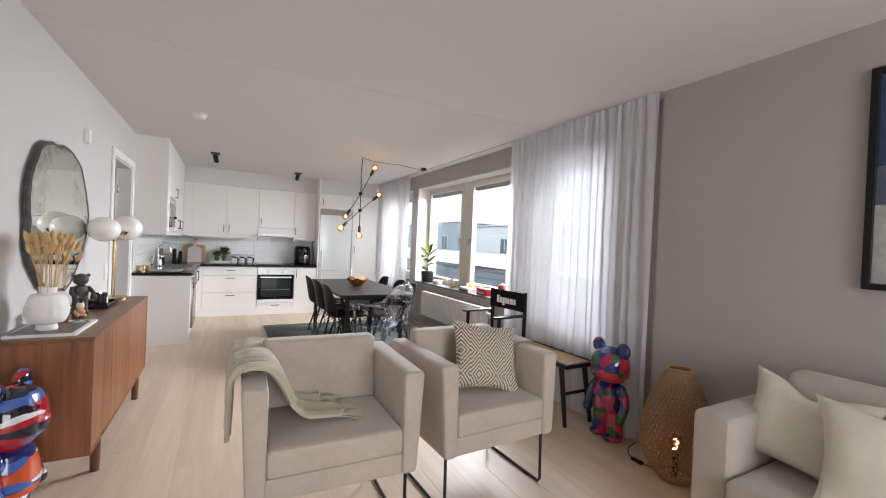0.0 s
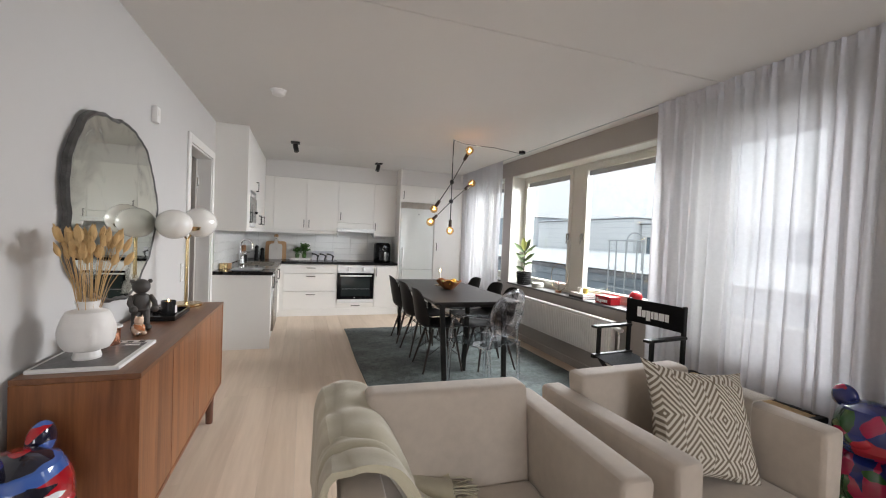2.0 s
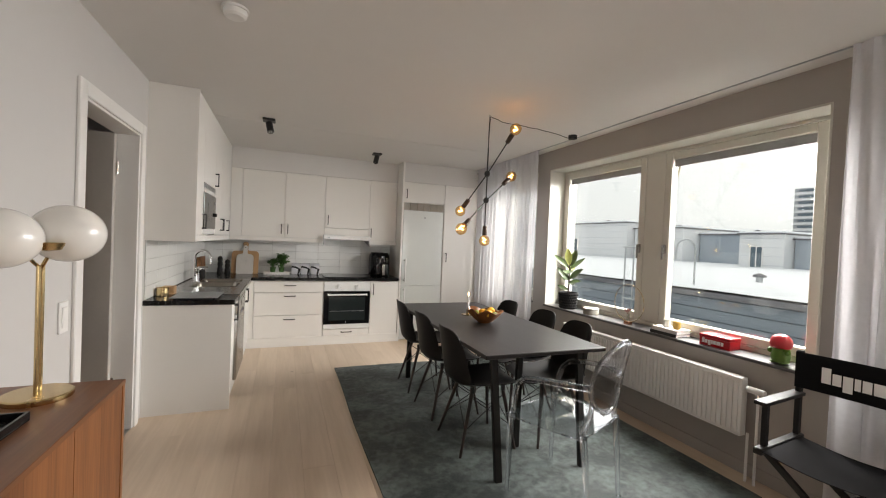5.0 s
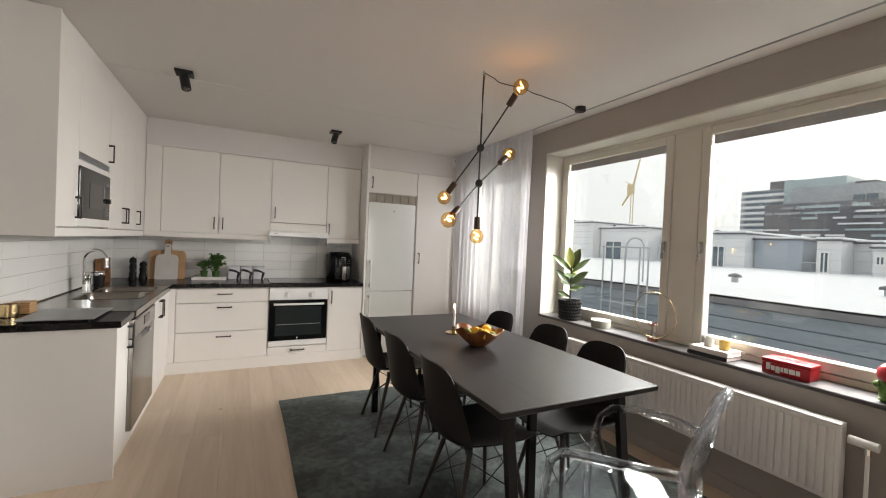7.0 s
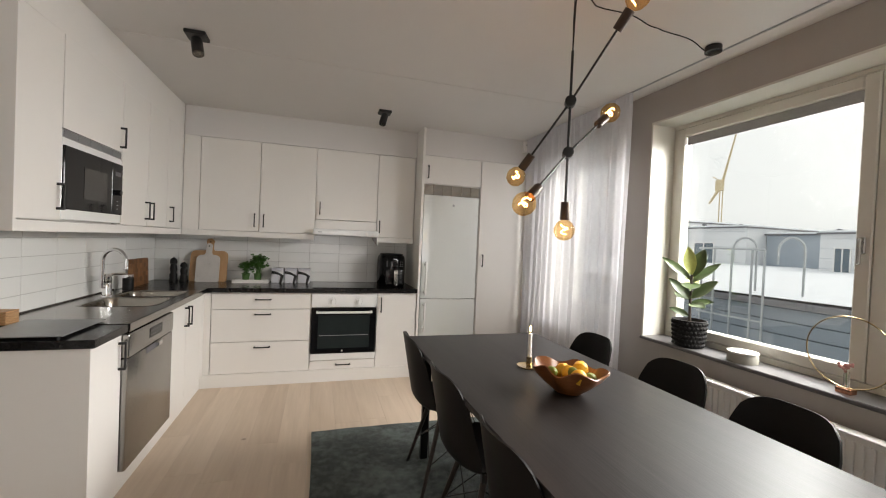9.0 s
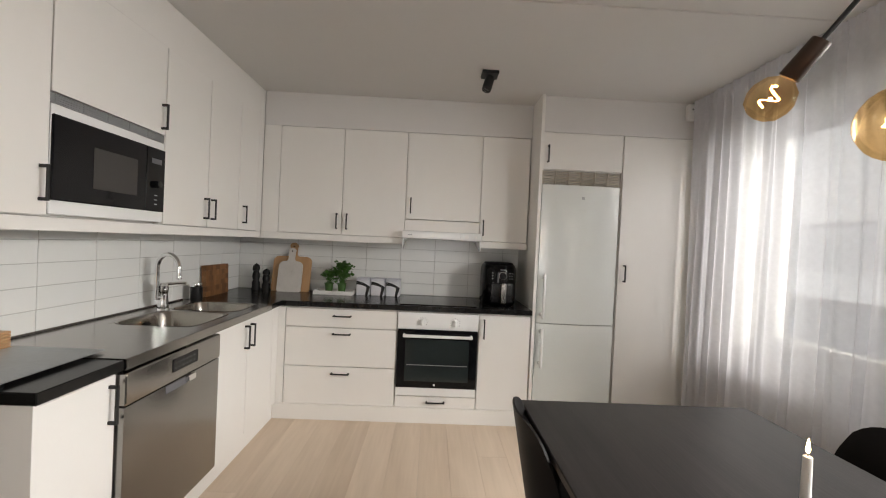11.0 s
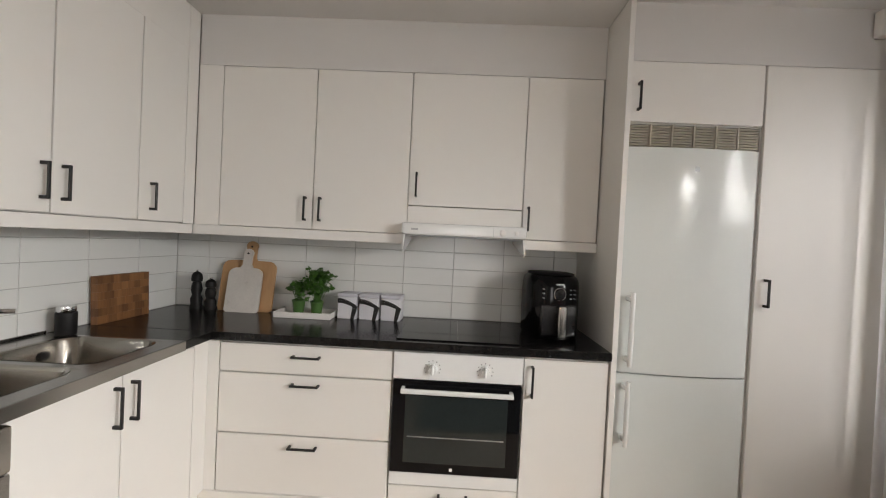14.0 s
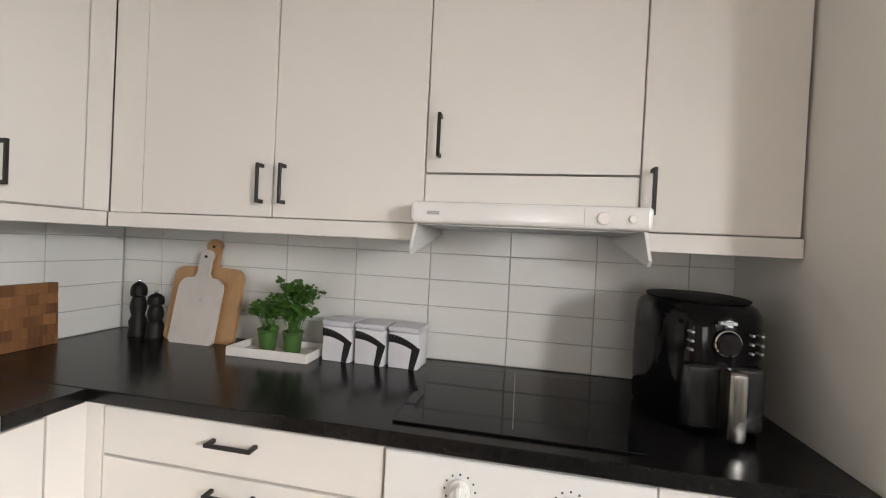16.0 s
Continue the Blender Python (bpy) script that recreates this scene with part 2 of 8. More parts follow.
M.walnut_top = wood("walnut_veneer_top", (0.12, 0.046, 0.019), (0.25, 0.108, 0.047), 0.36, axis=1, scale=1.3, per_object=0.1)
M.walnut_leg = wood("walnut_leg", (0.07, 0.028, 0.018), (0.16, 0.066, 0.04), 0.4, axis=2, scale=2)
M.dowel = wood("dark_dowel_wood", (0.014, 0.009, 0.007), (0.032, 0.019, 0.014), 0.4, axis=2, scale=2)
M.table = wood("black_stained_ash", (0.008, 0.007, 0.007), (0.024, 0.021, 0.020), 0.40, axis=1, scale=1.6, per_object=0.05, bump=0.20, spec=0.26)
M.black_wood = wood("black_painted_wood", (0.008, 0.008, 0.008), (0.016, 0.015, 0.014), 0.45, axis=2, scale=2, spec=0.18)
M.acacia = wood("acacia_wood", (0.07, 0.026, 0.010), (0.36, 0.17, 0.065), 0.5, axis=2, scale=1.2, per_object=0.55)
M.board = wood("beech_board", (0.42, 0.24, 0.11), (0.58, 0.36, 0.19), 0.5, axis=2, scale=1.5)
M.bowl = wood("teak_bowl", (0.15, 0.052, 0.015), (0.36, 0.14, 0.045), 0.38, axis=0, scale=1.6)
# broad tone variation of the velvet stands in for the shading of soft wrinkles
M.fabric = mat("beige_velvet", (0.49, 0.42, 0.35), 0.85, var=0.17, scale=3.2, bump=0.12, bscale=350, sheen=0.4)
M.sofa = mat("sand_velvet", (0.44, 0.385, 0.325), 0.85, var=0.10, scale=5, bump=0.12, bscale=350, sheen=0.4)
M.linen = mat("cream_linen", (0.66, 0.61, 0.52), 0.9, var=0.08, scale=8, bump=0.3, bscale=420)
M.throw = mat("pale_sage_wool", (0.50, 0.455, 0.33), 0.95, var=0.10, scale=10, bump=0.35, bscale=330, sheen=0.5)
M.throw_grey = mat("taupe_wool", (0.34, 0.295, 0.245), 0.95, var=0.10, scale=10, bump=0.35, bscale=330, sheen=0.5)
M.stone = mat("grey_slate_sill", (0.09, 0.088, 0.088), 0.35, var=0.35, scale=14, bump=0.05, bscale=60)
M.brass = mat("brushed_brass", (0.60, 0.45, 0.24), 0.25, metal=1.0, var=0.08, rvar=0.08)
M.copper = mat("copper", (0.75, 0.36, 0.23), 0.22, metal=1.0, var=0.06)
M.opal = mat("opal_glass", (0.82, 0.80, 0.76), 0.22, var=0.02, coat=0.4)
M.ceramic = mat("matt_white_ceramic", (0.78, 0.76, 0.73), 0.55, var=0.03, bump=0.05, bscale=120)
M.paper = mat("white_paper", (0.8, 0.79, 0.77), 0.6, var=0.02)
M.print_grey = mat("grey_printed_cover", (0.12, 0.115, 0.115), 0.4, var=0.9, scale=7)
M.pane = pane_material("window_glass", 0.06)
M.sheer = sheer_material("white_voile", (0.85, 0.85, 0.885), 0.22)
M.ghost = clear("clear_polycarbonate", (0.97, 0.975, 1.0), 1.42, 0.0, 0.5)
M.glass = clear("clear_glass", (0.97, 0.98, 0.97), 1.45, 0.0, 0.3)
M.amber = clear("amber_bulb_glass", (0.95, 0.75, 0.48), 1.15, 0.0, 0.8)
M.filament = emitter("glowing_filament", (1.0, 0.60, 0.22), 22)
M.flame = emitter("candle_flame", (1.0, 0.6, 0.2), 25)
M.leaf = mat("rubber_plant_leaf", (0.085, 0.125, 0.05), 0.35, var=0.5, scale=9)
M.leaf_y = mat("variegated_leaf", (0.38, 0.42, 0.12), 0.35, var=0.35, scale=9)
M.herb = mat("parsley_green", (0.05, 0.14, 0.02), 0.5, var=0.5, scale=30)
M.soil = mat("dark_soil", (0.03, 0.02, 0.015), 0.95, var=0.4, scale=40, bump=0.5)
M.red = mat("red_enamel", (0.42, 0.012, 0.02), 0.3, var=0.1)
M.letter = mat("white_print", (0.8, 0.8, 0.8), 0.5, var=0.02)
M.lemon = mat("lemon_skin", (0.78, 0.42, 0.03), 0.4, var=0.12, scale=20, bump=0.2, bscale=160)
M.lime = mat("lime_skin", (0.17, 0.21, 0.03), 0.4, var=0.2, scale=20, bump=0.2, bscale=160)
M.dried = mat("dried_bunny_tail", (0.56, 0.37, 0.17), 0.95, var=0.2, scale=30, bump=0.5, bscale=300)
M.rattan = wood("natural_bamboo", (0.19, 0.10, 0.045), (0.36, 0.21, 0.10), 0.5, axis=2, scale=2)
M.cane = mat("woven_cane", (0.52, 0.36, 0.18), 0.6, var=0.2, scale=60, bump=0.5, bscale=160)
M.canvas = mat("black_canvas", (0.009, 0.009, 0.010), 0.9, spec=0.12, var=0.2, bump=0.2, bscale=420)
M.snow = mat("snow", (0.85, 0.87, 0.9), 0.8, var=0.03, scale=0.4, bump=0.2, bscale=3)
M.clad = mat("blue_grey_cladding", (0.20, 0.235, 0.27), 0.6, var=0.1, scale=1.2, per_object=0.1)
M.render = mat("pale_render", (0.72, 0.73, 0.74), 0.8, var=0.06, scale=0.6)
M.render_blue = mat("grey_blue_render", (0.36, 0.41, 0.46), 0.8, var=0.08, scale=0.6)
M.ext_glass = mat("far_window_glass", (0.10, 0.14, 0.17), 0.12, var=0.3, scale=0.3)
# office colours paled so that distance haze sits in the colour itself
M.office = mat("hazy_office_cladding", (0.33, 0.35, 0.37), 0.6, var=0.2, scale=0.3)
M.office_glass = mat("hazy_office_glass", (0.36, 0.44, 0.46), 0.3, var=0.2, scale=0.3)
M.ext_dark = mat("far_dark_cladding", (0.13, 0.13, 0.14), 0.6, var=0.2, scale=0.3)
M.galv = mat("galvanised_steel", (0.42, 0.44, 0.45), 0.4, metal=0.8, var=0.15)
M.blind = mat("grey_blind_slats", (0.30, 0.30, 0.30), 0.45, var=0.15)
M.yellow = mat("crane_yellow", (0.62, 0.5, 0.3), 0.6)


def rug_material():
    m = mat("green_grey_viscose_rug", (0.068, 0.092, 0.086), 0.7, var=0.75, scale=2.2, bump=0.5, bscale=220, rvar=0.12, sheen=0.12, stretch=(1.0, 2.4, 1))
    return m


M.rug = rug_material()
_n, _l = M.rug.node_tree.nodes, M.rug.node_tree.links
_tc = _n.new("ShaderNodeTexCoord")
_mp = _n.new("ShaderNodeMapping")
_mp.inputs["Scale"].default_value = (2.6, 4.2, 1)
_a = _n.new("ShaderNodeTexNoise")
_a.inputs["Scale"].default_value, _a.inputs["Detail"].default_value, _a.inputs["Distortion"].default_value = 1.0, 9, 0.3
# lighter noise patches put the worn sheen into the base colour
_r = _n.new("ShaderNodeValToRGB")
_r.color_ramp.elements[0].position, _r.color_ramp.elements[0].color = 0.43, (0.018, 0.029, 0.026, 1)
_r.color_ramp.elements[1].position, _r.color_ramp.elements[1].color = 0.66, (0.094, 0.122, 0.116, 1)
_l.new(_tc.outputs["Object"], _mp.inputs["Vector"])
_l.new(_mp.outputs[0], _a.inputs["Vector"])
_b2 = _n.new("ShaderNodeTexNoise")
_b2.inputs["Scale"].default_value, _b2.inputs["Detail"].default_value = 26, 6
_l.new(_tc.outputs["Object"], _b2.inputs["Vector"])
_ma = _n.new("ShaderNodeMath")
_ma.operation = "MULTIPLY_ADD"
_l.new(_b2.outputs["Fac"], _ma.inputs[0])
_ma.inputs[1].default_value = 0.55
_mb = _n.new("ShaderNodeMath")
_mb.operation = "MULTIPLY_ADD"
_l.new(_a.outputs["Fac"], _mb.inputs[0])
_mb.inputs[1].default_value, _mb.inputs[2].default_value = 0.75, -0.15
_l.new(_mb.outputs[0], _ma.inputs[2])
_l.new(_ma.outputs[0], _r.inputs[0])
_l.new(_r.outputs[0], _n["Principled BSDF"].inputs["Base Color"])


def patch_material(name, cols, scale, stretch=(1, 1, 1), rough=0.08, turn=0.0):
    """Glossy lacquer with a patchwork of flat colours."""
    m = bpy.data.materials.new(name)
    m.use_nodes = True
    nt = m.node_tree
    b = nt.nodes["Principled BSDF"]
    N, L = nt.nodes.new, nt.links.new
    tc = N("ShaderNodeTexCoord")
    mp = N("ShaderNodeMapping")
    mp.inputs["Rotation"].default_value = (turn, turn, 0)
    mp.inputs["Scale"].default_value = stretch
    nz = N("ShaderNodeTexNoise")
    nz.inputs["Scale"].default_value = 9
    L(tc.outputs["Object"], nz.inputs["Vector"])
    av = N("ShaderNodeVectorMath")
    av.operation = "MULTIPLY_ADD"
    L(nz.outputs["Color"], av.inputs[0])
    av.inputs[1].default_value = (0.05, 0.05, 0.05)
    L(tc.outputs["Object"], av.inputs[2])
    L(av.outputs[0], mp.inputs["Vector"])
    v = N("ShaderNodeTexVoronoi")
    v.inputs["Scale"].default_value = scale
    L(mp.outputs[0], v.inputs["Vector"])
    sp = N("ShaderNodeSeparateColor")
    L(v.outputs["Color"], sp.inputs[0])
    cr = N("ShaderNodeValToRGB")
    cr.color_ramp.interpolation = "CONSTANT"
    el = cr.color_ramp.elements
    while len(el) < len(cols):
        el.new(0.5)
    for i, c in enumerate(cols):
        el[i].position = i / len(cols)
        el[i].color = (*c, 1)
    L(sp.outputs[0], cr.inputs[0])
    L(cr.outputs[0], b.inputs["Base Color"])
    b.inputs["Roughness"].default_value = rough
    b.inputs["Coat Weight"].default_value = 0.6
    return m


def pattern_material(name):
    """Woven cream and taupe meander of nested diamonds."""
    m = bpy.data.materials.new(name)
    m.use_nodes = True
    nt = m.node_tree
    b = nt.nodes["Principled BSDF"]
    N, L = nt.nodes.new, nt.links.new
    tc = N("ShaderNodeTexCoord")
    se = N("ShaderNodeSeparateXYZ")
    L(tc.outputs["Object"], se.inputs[0])

    def mth(op, a, c=None):
        n = N("ShaderNodeMath")
        n.operation = op
        for i, v in enumerate((a, c)):
            if v is None:
                continue
            if isinstance(v, (int, float)):
                n.inputs[i].default_value = v
            else:
                L(v, n.inputs[i])
        return n.outputs[0]

    cell = 0.105
    u = mth("PINGPONG", mth("ADD", se.outputs[0], 5.0), cell)
    w = mth("PINGPONG", mth("ADD", se.outputs[2], 5.03), cell * 1.25)
    saw = mth("MULTIPLY", mth("SIGN", mth("SUBTRACT", u, cell * 0.5)), 0.0055)
    d = mth("ADD", mth("ADD", u, mth("MULTIPLY", w, 0.8)), saw)
    st = mth("FRACT", mth("MULTIPLY", d, 52.0))
    k = mth("GREATER_THAN", st, 0.5)
    mx = N("ShaderNodeMix")
    mx.data_type = "RGBA"
    mx.inputs["A"].default_value, mx.inputs["B"].default_value = (0.20, 0.16, 0.115, 1), (0.66, 0.61, 0.52, 1)
    L(k, mx.inputs["Factor"])
    L(mx.outputs["Result"], b.inputs["Base Color"])
    b.inputs["Roughness"].default_value = 0.9
    n = N("ShaderNodeTexNoise")
    n.inputs["Scale"].default_value = 400
    L(tc.outputs["Object"], n.inputs["Vector"])
    bp = N("ShaderNodeBump")
    bp.inputs["Strength"].default_value, bp.inputs["Distance"].default_value = 0.4, 0.003
    L(n.outputs["Fac"], bp.inputs["Height"])
    L(bp.outputs[0], b.inputs["Normal"])
    return m


M.bear_a = patch_material("patchwork_lacquer_dark", [(0.015, 0.02, 0.11), (0.38, 0.015, 0.07), (0.015, 0.085, 0.015), (0.015, 0.025, 0.15), (0.44, 0.02, 0.04), (0.012, 0.07, 0.015)], 13)
M.bear_b = patch_material("striped_lacquer_bright", [(0.40, 0.012, 0.02), (0.008, 0.008, 0.02), (0.05, 0.12, 0.40), (0.010, 0.010, 0.03), (0.70, 0.70, 0.74), (0.010, 0.012, 0.06), (0.55, 0.08, 0.02), (0.72, 0.72, 0.76), (0.012, 0.02, 0.12)], 10, (0.45, 0.45, 2.6), turn=0.5)
M.pattern = pattern_material("meander_weave")


def mirror_material():
    """Aged mirror: silver with cloudy foxing near the rim."""
    m = bpy.data.materials.new("aged_mirror")
    m.use_nodes = True
    nt = m.node_tree
    N, L = nt.nodes.new, nt.links.new
    b = nt.nodes["Principled BSDF"]
    b.inputs["Metallic"].default_value = 1.0
    tc = N("ShaderNodeTexCoord")
    n = N("ShaderNodeTexNoise")
    n.inputs["Scale"].default_value, n.inputs["Detail"].default_value, n.inputs["Distortion"].default_value = 5.0, 8, 1.0
    L(tc.outputs["Object"], n.inputs["Vector"])
    se = N("ShaderNodeSeparateXYZ")
    L(tc.outputs["Object"], se.inputs[0])
    ln = N("ShaderNodeVectorMath")
    ln.operation = "LENGTH"
    L(tc.outputs["Object"], ln.inputs[0])
    ad = N("ShaderNodeMath")
    ad.operation = "MULTIPLY_ADD"
    L(ln.outputs["Value"], ad.inputs[0])
    ad.inputs[1].default_value = 0.55
    L(n.outputs["Fac"], ad.inputs[2])
    mr = N("ShaderNodeMapRange")
    mr.inputs["From Min"].default_value, mr.inputs["From Max"].default_value = 0.72, 0.95
    mr.inputs["To Min"].default_value, mr.inputs["To Max"].default_value = 0.02, 0.3
    L(ad.outputs[0], mr.inputs["Value"])
    L(mr.outputs[0], b.inputs["Roughness"])
    mx = N("ShaderNodeMix")
    mx.data_type = "RGBA"
    mx.inputs["A"].default_value, mx.inputs["B"].default_value = (0.78, 0.8, 0.74, 1), (0.5, 0.51, 0.48, 1)
    m2 = N("ShaderNodeMapRange")
    m2.inputs["From Min"].default_value, m2.inputs["From Max"].default_value = 0.72, 0.95
    L(ad.outputs[0], m2.inputs["Value"])
    L(m2.outputs[0], mx.inputs["Factor"])
    L(mx.outputs["Result"], b.inputs["Base Color"])
    return m


M.mirror = mirror_material()
M.mirror_edge = mat("smoky_mirror_edge", (0.07, 0.068, 0.066), 0.4, metal=0.3, var=0.8, scale=16)

# ---- mesh helpers ----


def box(x0, x1, y0, y1, z0, z1, bev=0.0, seg=1, into=None):
    bm = into or bmesh.new()
    r = bmesh.ops.create_cube(bm, size=1)
    vs = r["verts"]
    for v in vs:
        v.co = Vector(((x0 + x1) / 2 + v.co.x * (x1 - x0), (y0 + y1) / 2 + v.co.y * (y1 - y0), (z0 + z1) / 2 + v.co.z * (z1 - z0)))
    if bev:
        es = list({e for v in vs for e in v.link_edges})
        bmesh.ops.bevel(bm, geom=es, offset=bev, segments=seg, profile=0.6, affect="EDGES")
    return bm


def cyl(p0, p1, r0, r1=None, seg=16, into=None, bev=0.0):
    bm = into or bmesh.new()
    p0, p1 = Vector(p0), Vector(p1)
    d = p1 - p0
    r = bmesh.ops.create_cone(bm, cap_ends=True, segments=seg, radius1=r0, radius2=r0 if r1 is None else r1, depth=d.length)
    mtx = Matrix.Translation((p0 + p1) / 2) @ d.to_track_quat("Z", "Y").to_matrix().to_4x4()
    bmesh.ops.transform(bm, matrix=mtx, verts=r["verts"])
    if bev:
        es = [e for e in {e for v in r["verts"] for e in v.link_edges} if len(e.link_faces) == 2 and e.calc_face_angle() > 1.0]
        bmesh.ops.bevel(bm, geom=es, offset=bev, segments=2, profile=0.6, affect="EDGES")
    return bm


def lathe(profile, seg=24, c=(0, 0, 0), into=None, wob=None):
    """Turns (radius, height) pairs about a vertical axis at c."""
    bm = into or bmesh.new()
    rings = []
    for r, z in profile:
        ring = []
        for i in range(seg):
            a = 2 * math.pi * i / seg
            k = wob(a, z) if wob else 1.0
            ring.append(bm.verts.new((c[0] + r * k * math.cos(a), c[1] + r * k * math.sin(a), c[2] + z)))
        rings.append(ring)
    for a, b in zip(rings, rings[1:]):
        for i in range(seg):
            bm.faces.new((a[i], a[(i + 1) % seg], b[(i + 1) % seg], b[i]))
    if profile[0][0] > 1e-4:
        bm.faces.new(rings[0][::-1])
    if profile[-1][0] > 1e-4:
        bm.faces.new(rings[-1])
    return bm


def tube(pts, r, seg=8, into=None, closed=False):
    """A round bar along a line of points."""
    bm = into or bmesh.new()
    P = [Vector(p) for p in pts]
    n = len(P)
    up = None
    rings = []
    for i in range(n):
        a, b = P[(i - 1) % n] if (closed or i) else P[0], P[(i + 1) % n] if (closed or i < n - 1) else P[-1]
        d = (b - a).normalized()
        if up is None:
            up = Vector((0, 0, 1)) if abs(d.z) < 0.9 else Vector((1, 0, 0))
        s = d.cross(up).normalized()
        up = s.cross(d).normalized()
        rings.append([bm.verts.new(P[i] + r * (math.cos(t) * s + math.sin(t) * up)) for t in [2 * math.pi * k / seg for k in range(seg)]])
    for i in range(n if closed else n - 1):
        a, b = rings[i], rings[(i + 1) % n]
        for k in range(seg):
            bm.faces.new((a[k], b[k], b[(k + 1) % seg], a[(k + 1) % seg]))
    if not closed:
        bm.faces.new(rings[0])
        bm.faces.new(rings[-1][::-1])
    bmesh.ops.recalc_face_normals(bm, faces=bm.faces)
    return bm


def ball(c, r, into=None, seg=16, scale=(1, 1, 1)):
    bm = into or bmesh.new()
    q = bmesh.ops.create_uvsphere(bm, u_segments=seg, v_segments=max(6, seg * 2 // 3), radius=1)
    for v in q["verts"]:
        v.co = Vector((c[0] + v.co.x * r * scale[0], c[1] + v.co.y * r * scale[1], c[2] + v.co.z * r * scale[2]))
    return bm


def sheet(fn, nu, nv, thick=0.0, into=None):
    """A grid of points fn(u, v), u and v from 0 to 1; with thick it gets a second face along its normals."""
    bm = into or bmesh.new()
    g = [[bm.verts.new(fn(i / nu, j / nv)) for j in range(nv + 1)] for i in range(nu + 1)]
    fs = [bm.faces.new((g[i][j], g[i + 1][j], g[i + 1][j + 1], g[i][j + 1])) for i in range(nu) for j in range(nv)]
    if thick:
        bmesh.ops.recalc_face_normals(bm, faces=fs)
        bmesh.ops.solidify(bm, geom=fs, thickness=thick)
    return bm


def mesh_of(name, bm, material, smooth=True):
    me = bpy.data.meshes.new(name)
    bm.normal_update()
    bm.to_mesh(me)
    bm.free()
    if material:
        me.materials.append(material)
    if smooth:
        me.shade_smooth()
        me.set_sharp_from_angle(angle=radians(32))
    return me


ORIGIN = {}


def thing(name, loc, label, category, group="", rz=0.0, kind=""):
    """An Empty at the base of a thing; its parts are given in the thing's own coordinates."""
    e = new(name)
    e.empty_display_size = 0.1
    e.matrix_world = pose(*loc, 0, 0, rz)
    return tagged(e, label, category, group, kind)


def unit(name, loc, label, category, group="", kind=""):
    """The same, for a thing whose parts are given in the room's coordinates."""
    e = thing(name, loc, label, category, group, 0.0, kind)
    ORIGIN[e.name] = Vector(loc)
    return e


def part(name, bm, material, parent, label="", smooth=True):
    o = ORIGIN.get(parent.name)
    if o is not None:
        bmesh.ops.translate(bm, verts=bm.verts, vec=-o)
    ob = new(name, mesh_of(name, bm, material, smooth))
    ob.parent = parent
    if o is not None:
        ORIGIN[ob.name] = o
    return tagged(ob, label)


def solid(name, bm, material, label, category, group="", kind="", smooth=True):
    """A thing of one mesh, with its origin at its base."""
    xs = [v.co for v in bm.verts]
    c = Vector(((min(v.x for v in xs) + max(v.x for v in xs)) / 2, (min(v.y for v in xs) + max(v.y for v in xs)) / 2, min(v.z for v in xs)))
    bmesh.ops.translate(bm, verts=bm.verts, vec=-c)
    ob = new(name, mesh_of(name, bm, material, smooth))
    ob.location = c
    ORIGIN[ob.name] = c
    return tagged(ob, label, category, group, kind)


# ---- room ----
XW, XE, YS, YN, ZC = -0.47, 3.31, -1.9, 9.245, 2.475
FLOOR = -0.033
OUT = 3.69


def wall_with_holes(bm, x0, x1, y0, y1, holes, z0=-0.06, z1=ZC):
    """A wall along y with rectangular holes (ya, yb, za, zb)."""
    ys = sorted({y0, y1, *[h[0] for h in holes], *[h[1] for h in holes]})
    for a, b in zip(ys, ys[1:]):
        h = [q for q in holes if q[0] <= a + 1e-6 and q[1] >= b - 1e-6]
        if not h:
            box(x0, x1, a, b, z0, z1, into=bm)
        else:
            if h[0][2] > z0 + 1e-6:
                box(x0, x1, a, b, z0, h[0][2], into=bm)
            box(x0, x1, a, b, h[0][3], z1, into=bm)
    bmesh.ops.remove_doubles(bm, verts=bm.verts, dist=1e-5)
    return bm


WINDOWS = [(3.30, 4.12, 0.70, 2.265), (4.50, 7.065, 0.70, 2.255), (7.30, 8.32, 0.70, 2.26)]
wall_e = solid("wall_east", wall_with_holes(bmesh.new(), XE, OUT, YS, YN, WINDOWS), M.wall_grey, "greige painted plaster wall with deep window openings", "wall", kind="structure", smooth=False)
wall_e2 = solid("wall_east_pier", box(3.18, XE - 0.001, YS, 2.69, -0.06, ZC), M.wall_grey, "greige painted wall behind the sofa", "wall", kind="structure", smooth=False)
DOOR = (5.76, 6.63, -0.06, 2.05)
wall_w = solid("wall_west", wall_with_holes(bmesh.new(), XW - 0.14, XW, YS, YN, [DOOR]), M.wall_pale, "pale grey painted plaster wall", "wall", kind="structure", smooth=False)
wall_n = solid("wall_north", box(XW - 0.14, OUT, YN, YN + 0.15, -0.06, ZC), M.wall_white, "white painted kitchen wall", "wall", kind="structure", smooth=False)
# unseen wall; its opening is added to hold the south lamp
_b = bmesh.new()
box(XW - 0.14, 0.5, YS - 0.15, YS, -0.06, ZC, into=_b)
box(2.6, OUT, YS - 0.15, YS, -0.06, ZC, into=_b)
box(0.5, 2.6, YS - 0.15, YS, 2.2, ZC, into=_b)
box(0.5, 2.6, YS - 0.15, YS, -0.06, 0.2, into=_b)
wall_s = solid("wall_south", _b, M.wall_white, "plain painted wall with a wide unseen opening, added for the south lamp", "wall", kind="structure", smooth=False)
floor = solid("floor", box(XW - 0.14, OUT, YS - 0.15, YN + 0.15, FLOOR - 0.12, FLOOR - 0.012), M.grout, "pale oiled oak plank floor", "floor", kind="structure", smooth=False)
_c = bmesh.new()
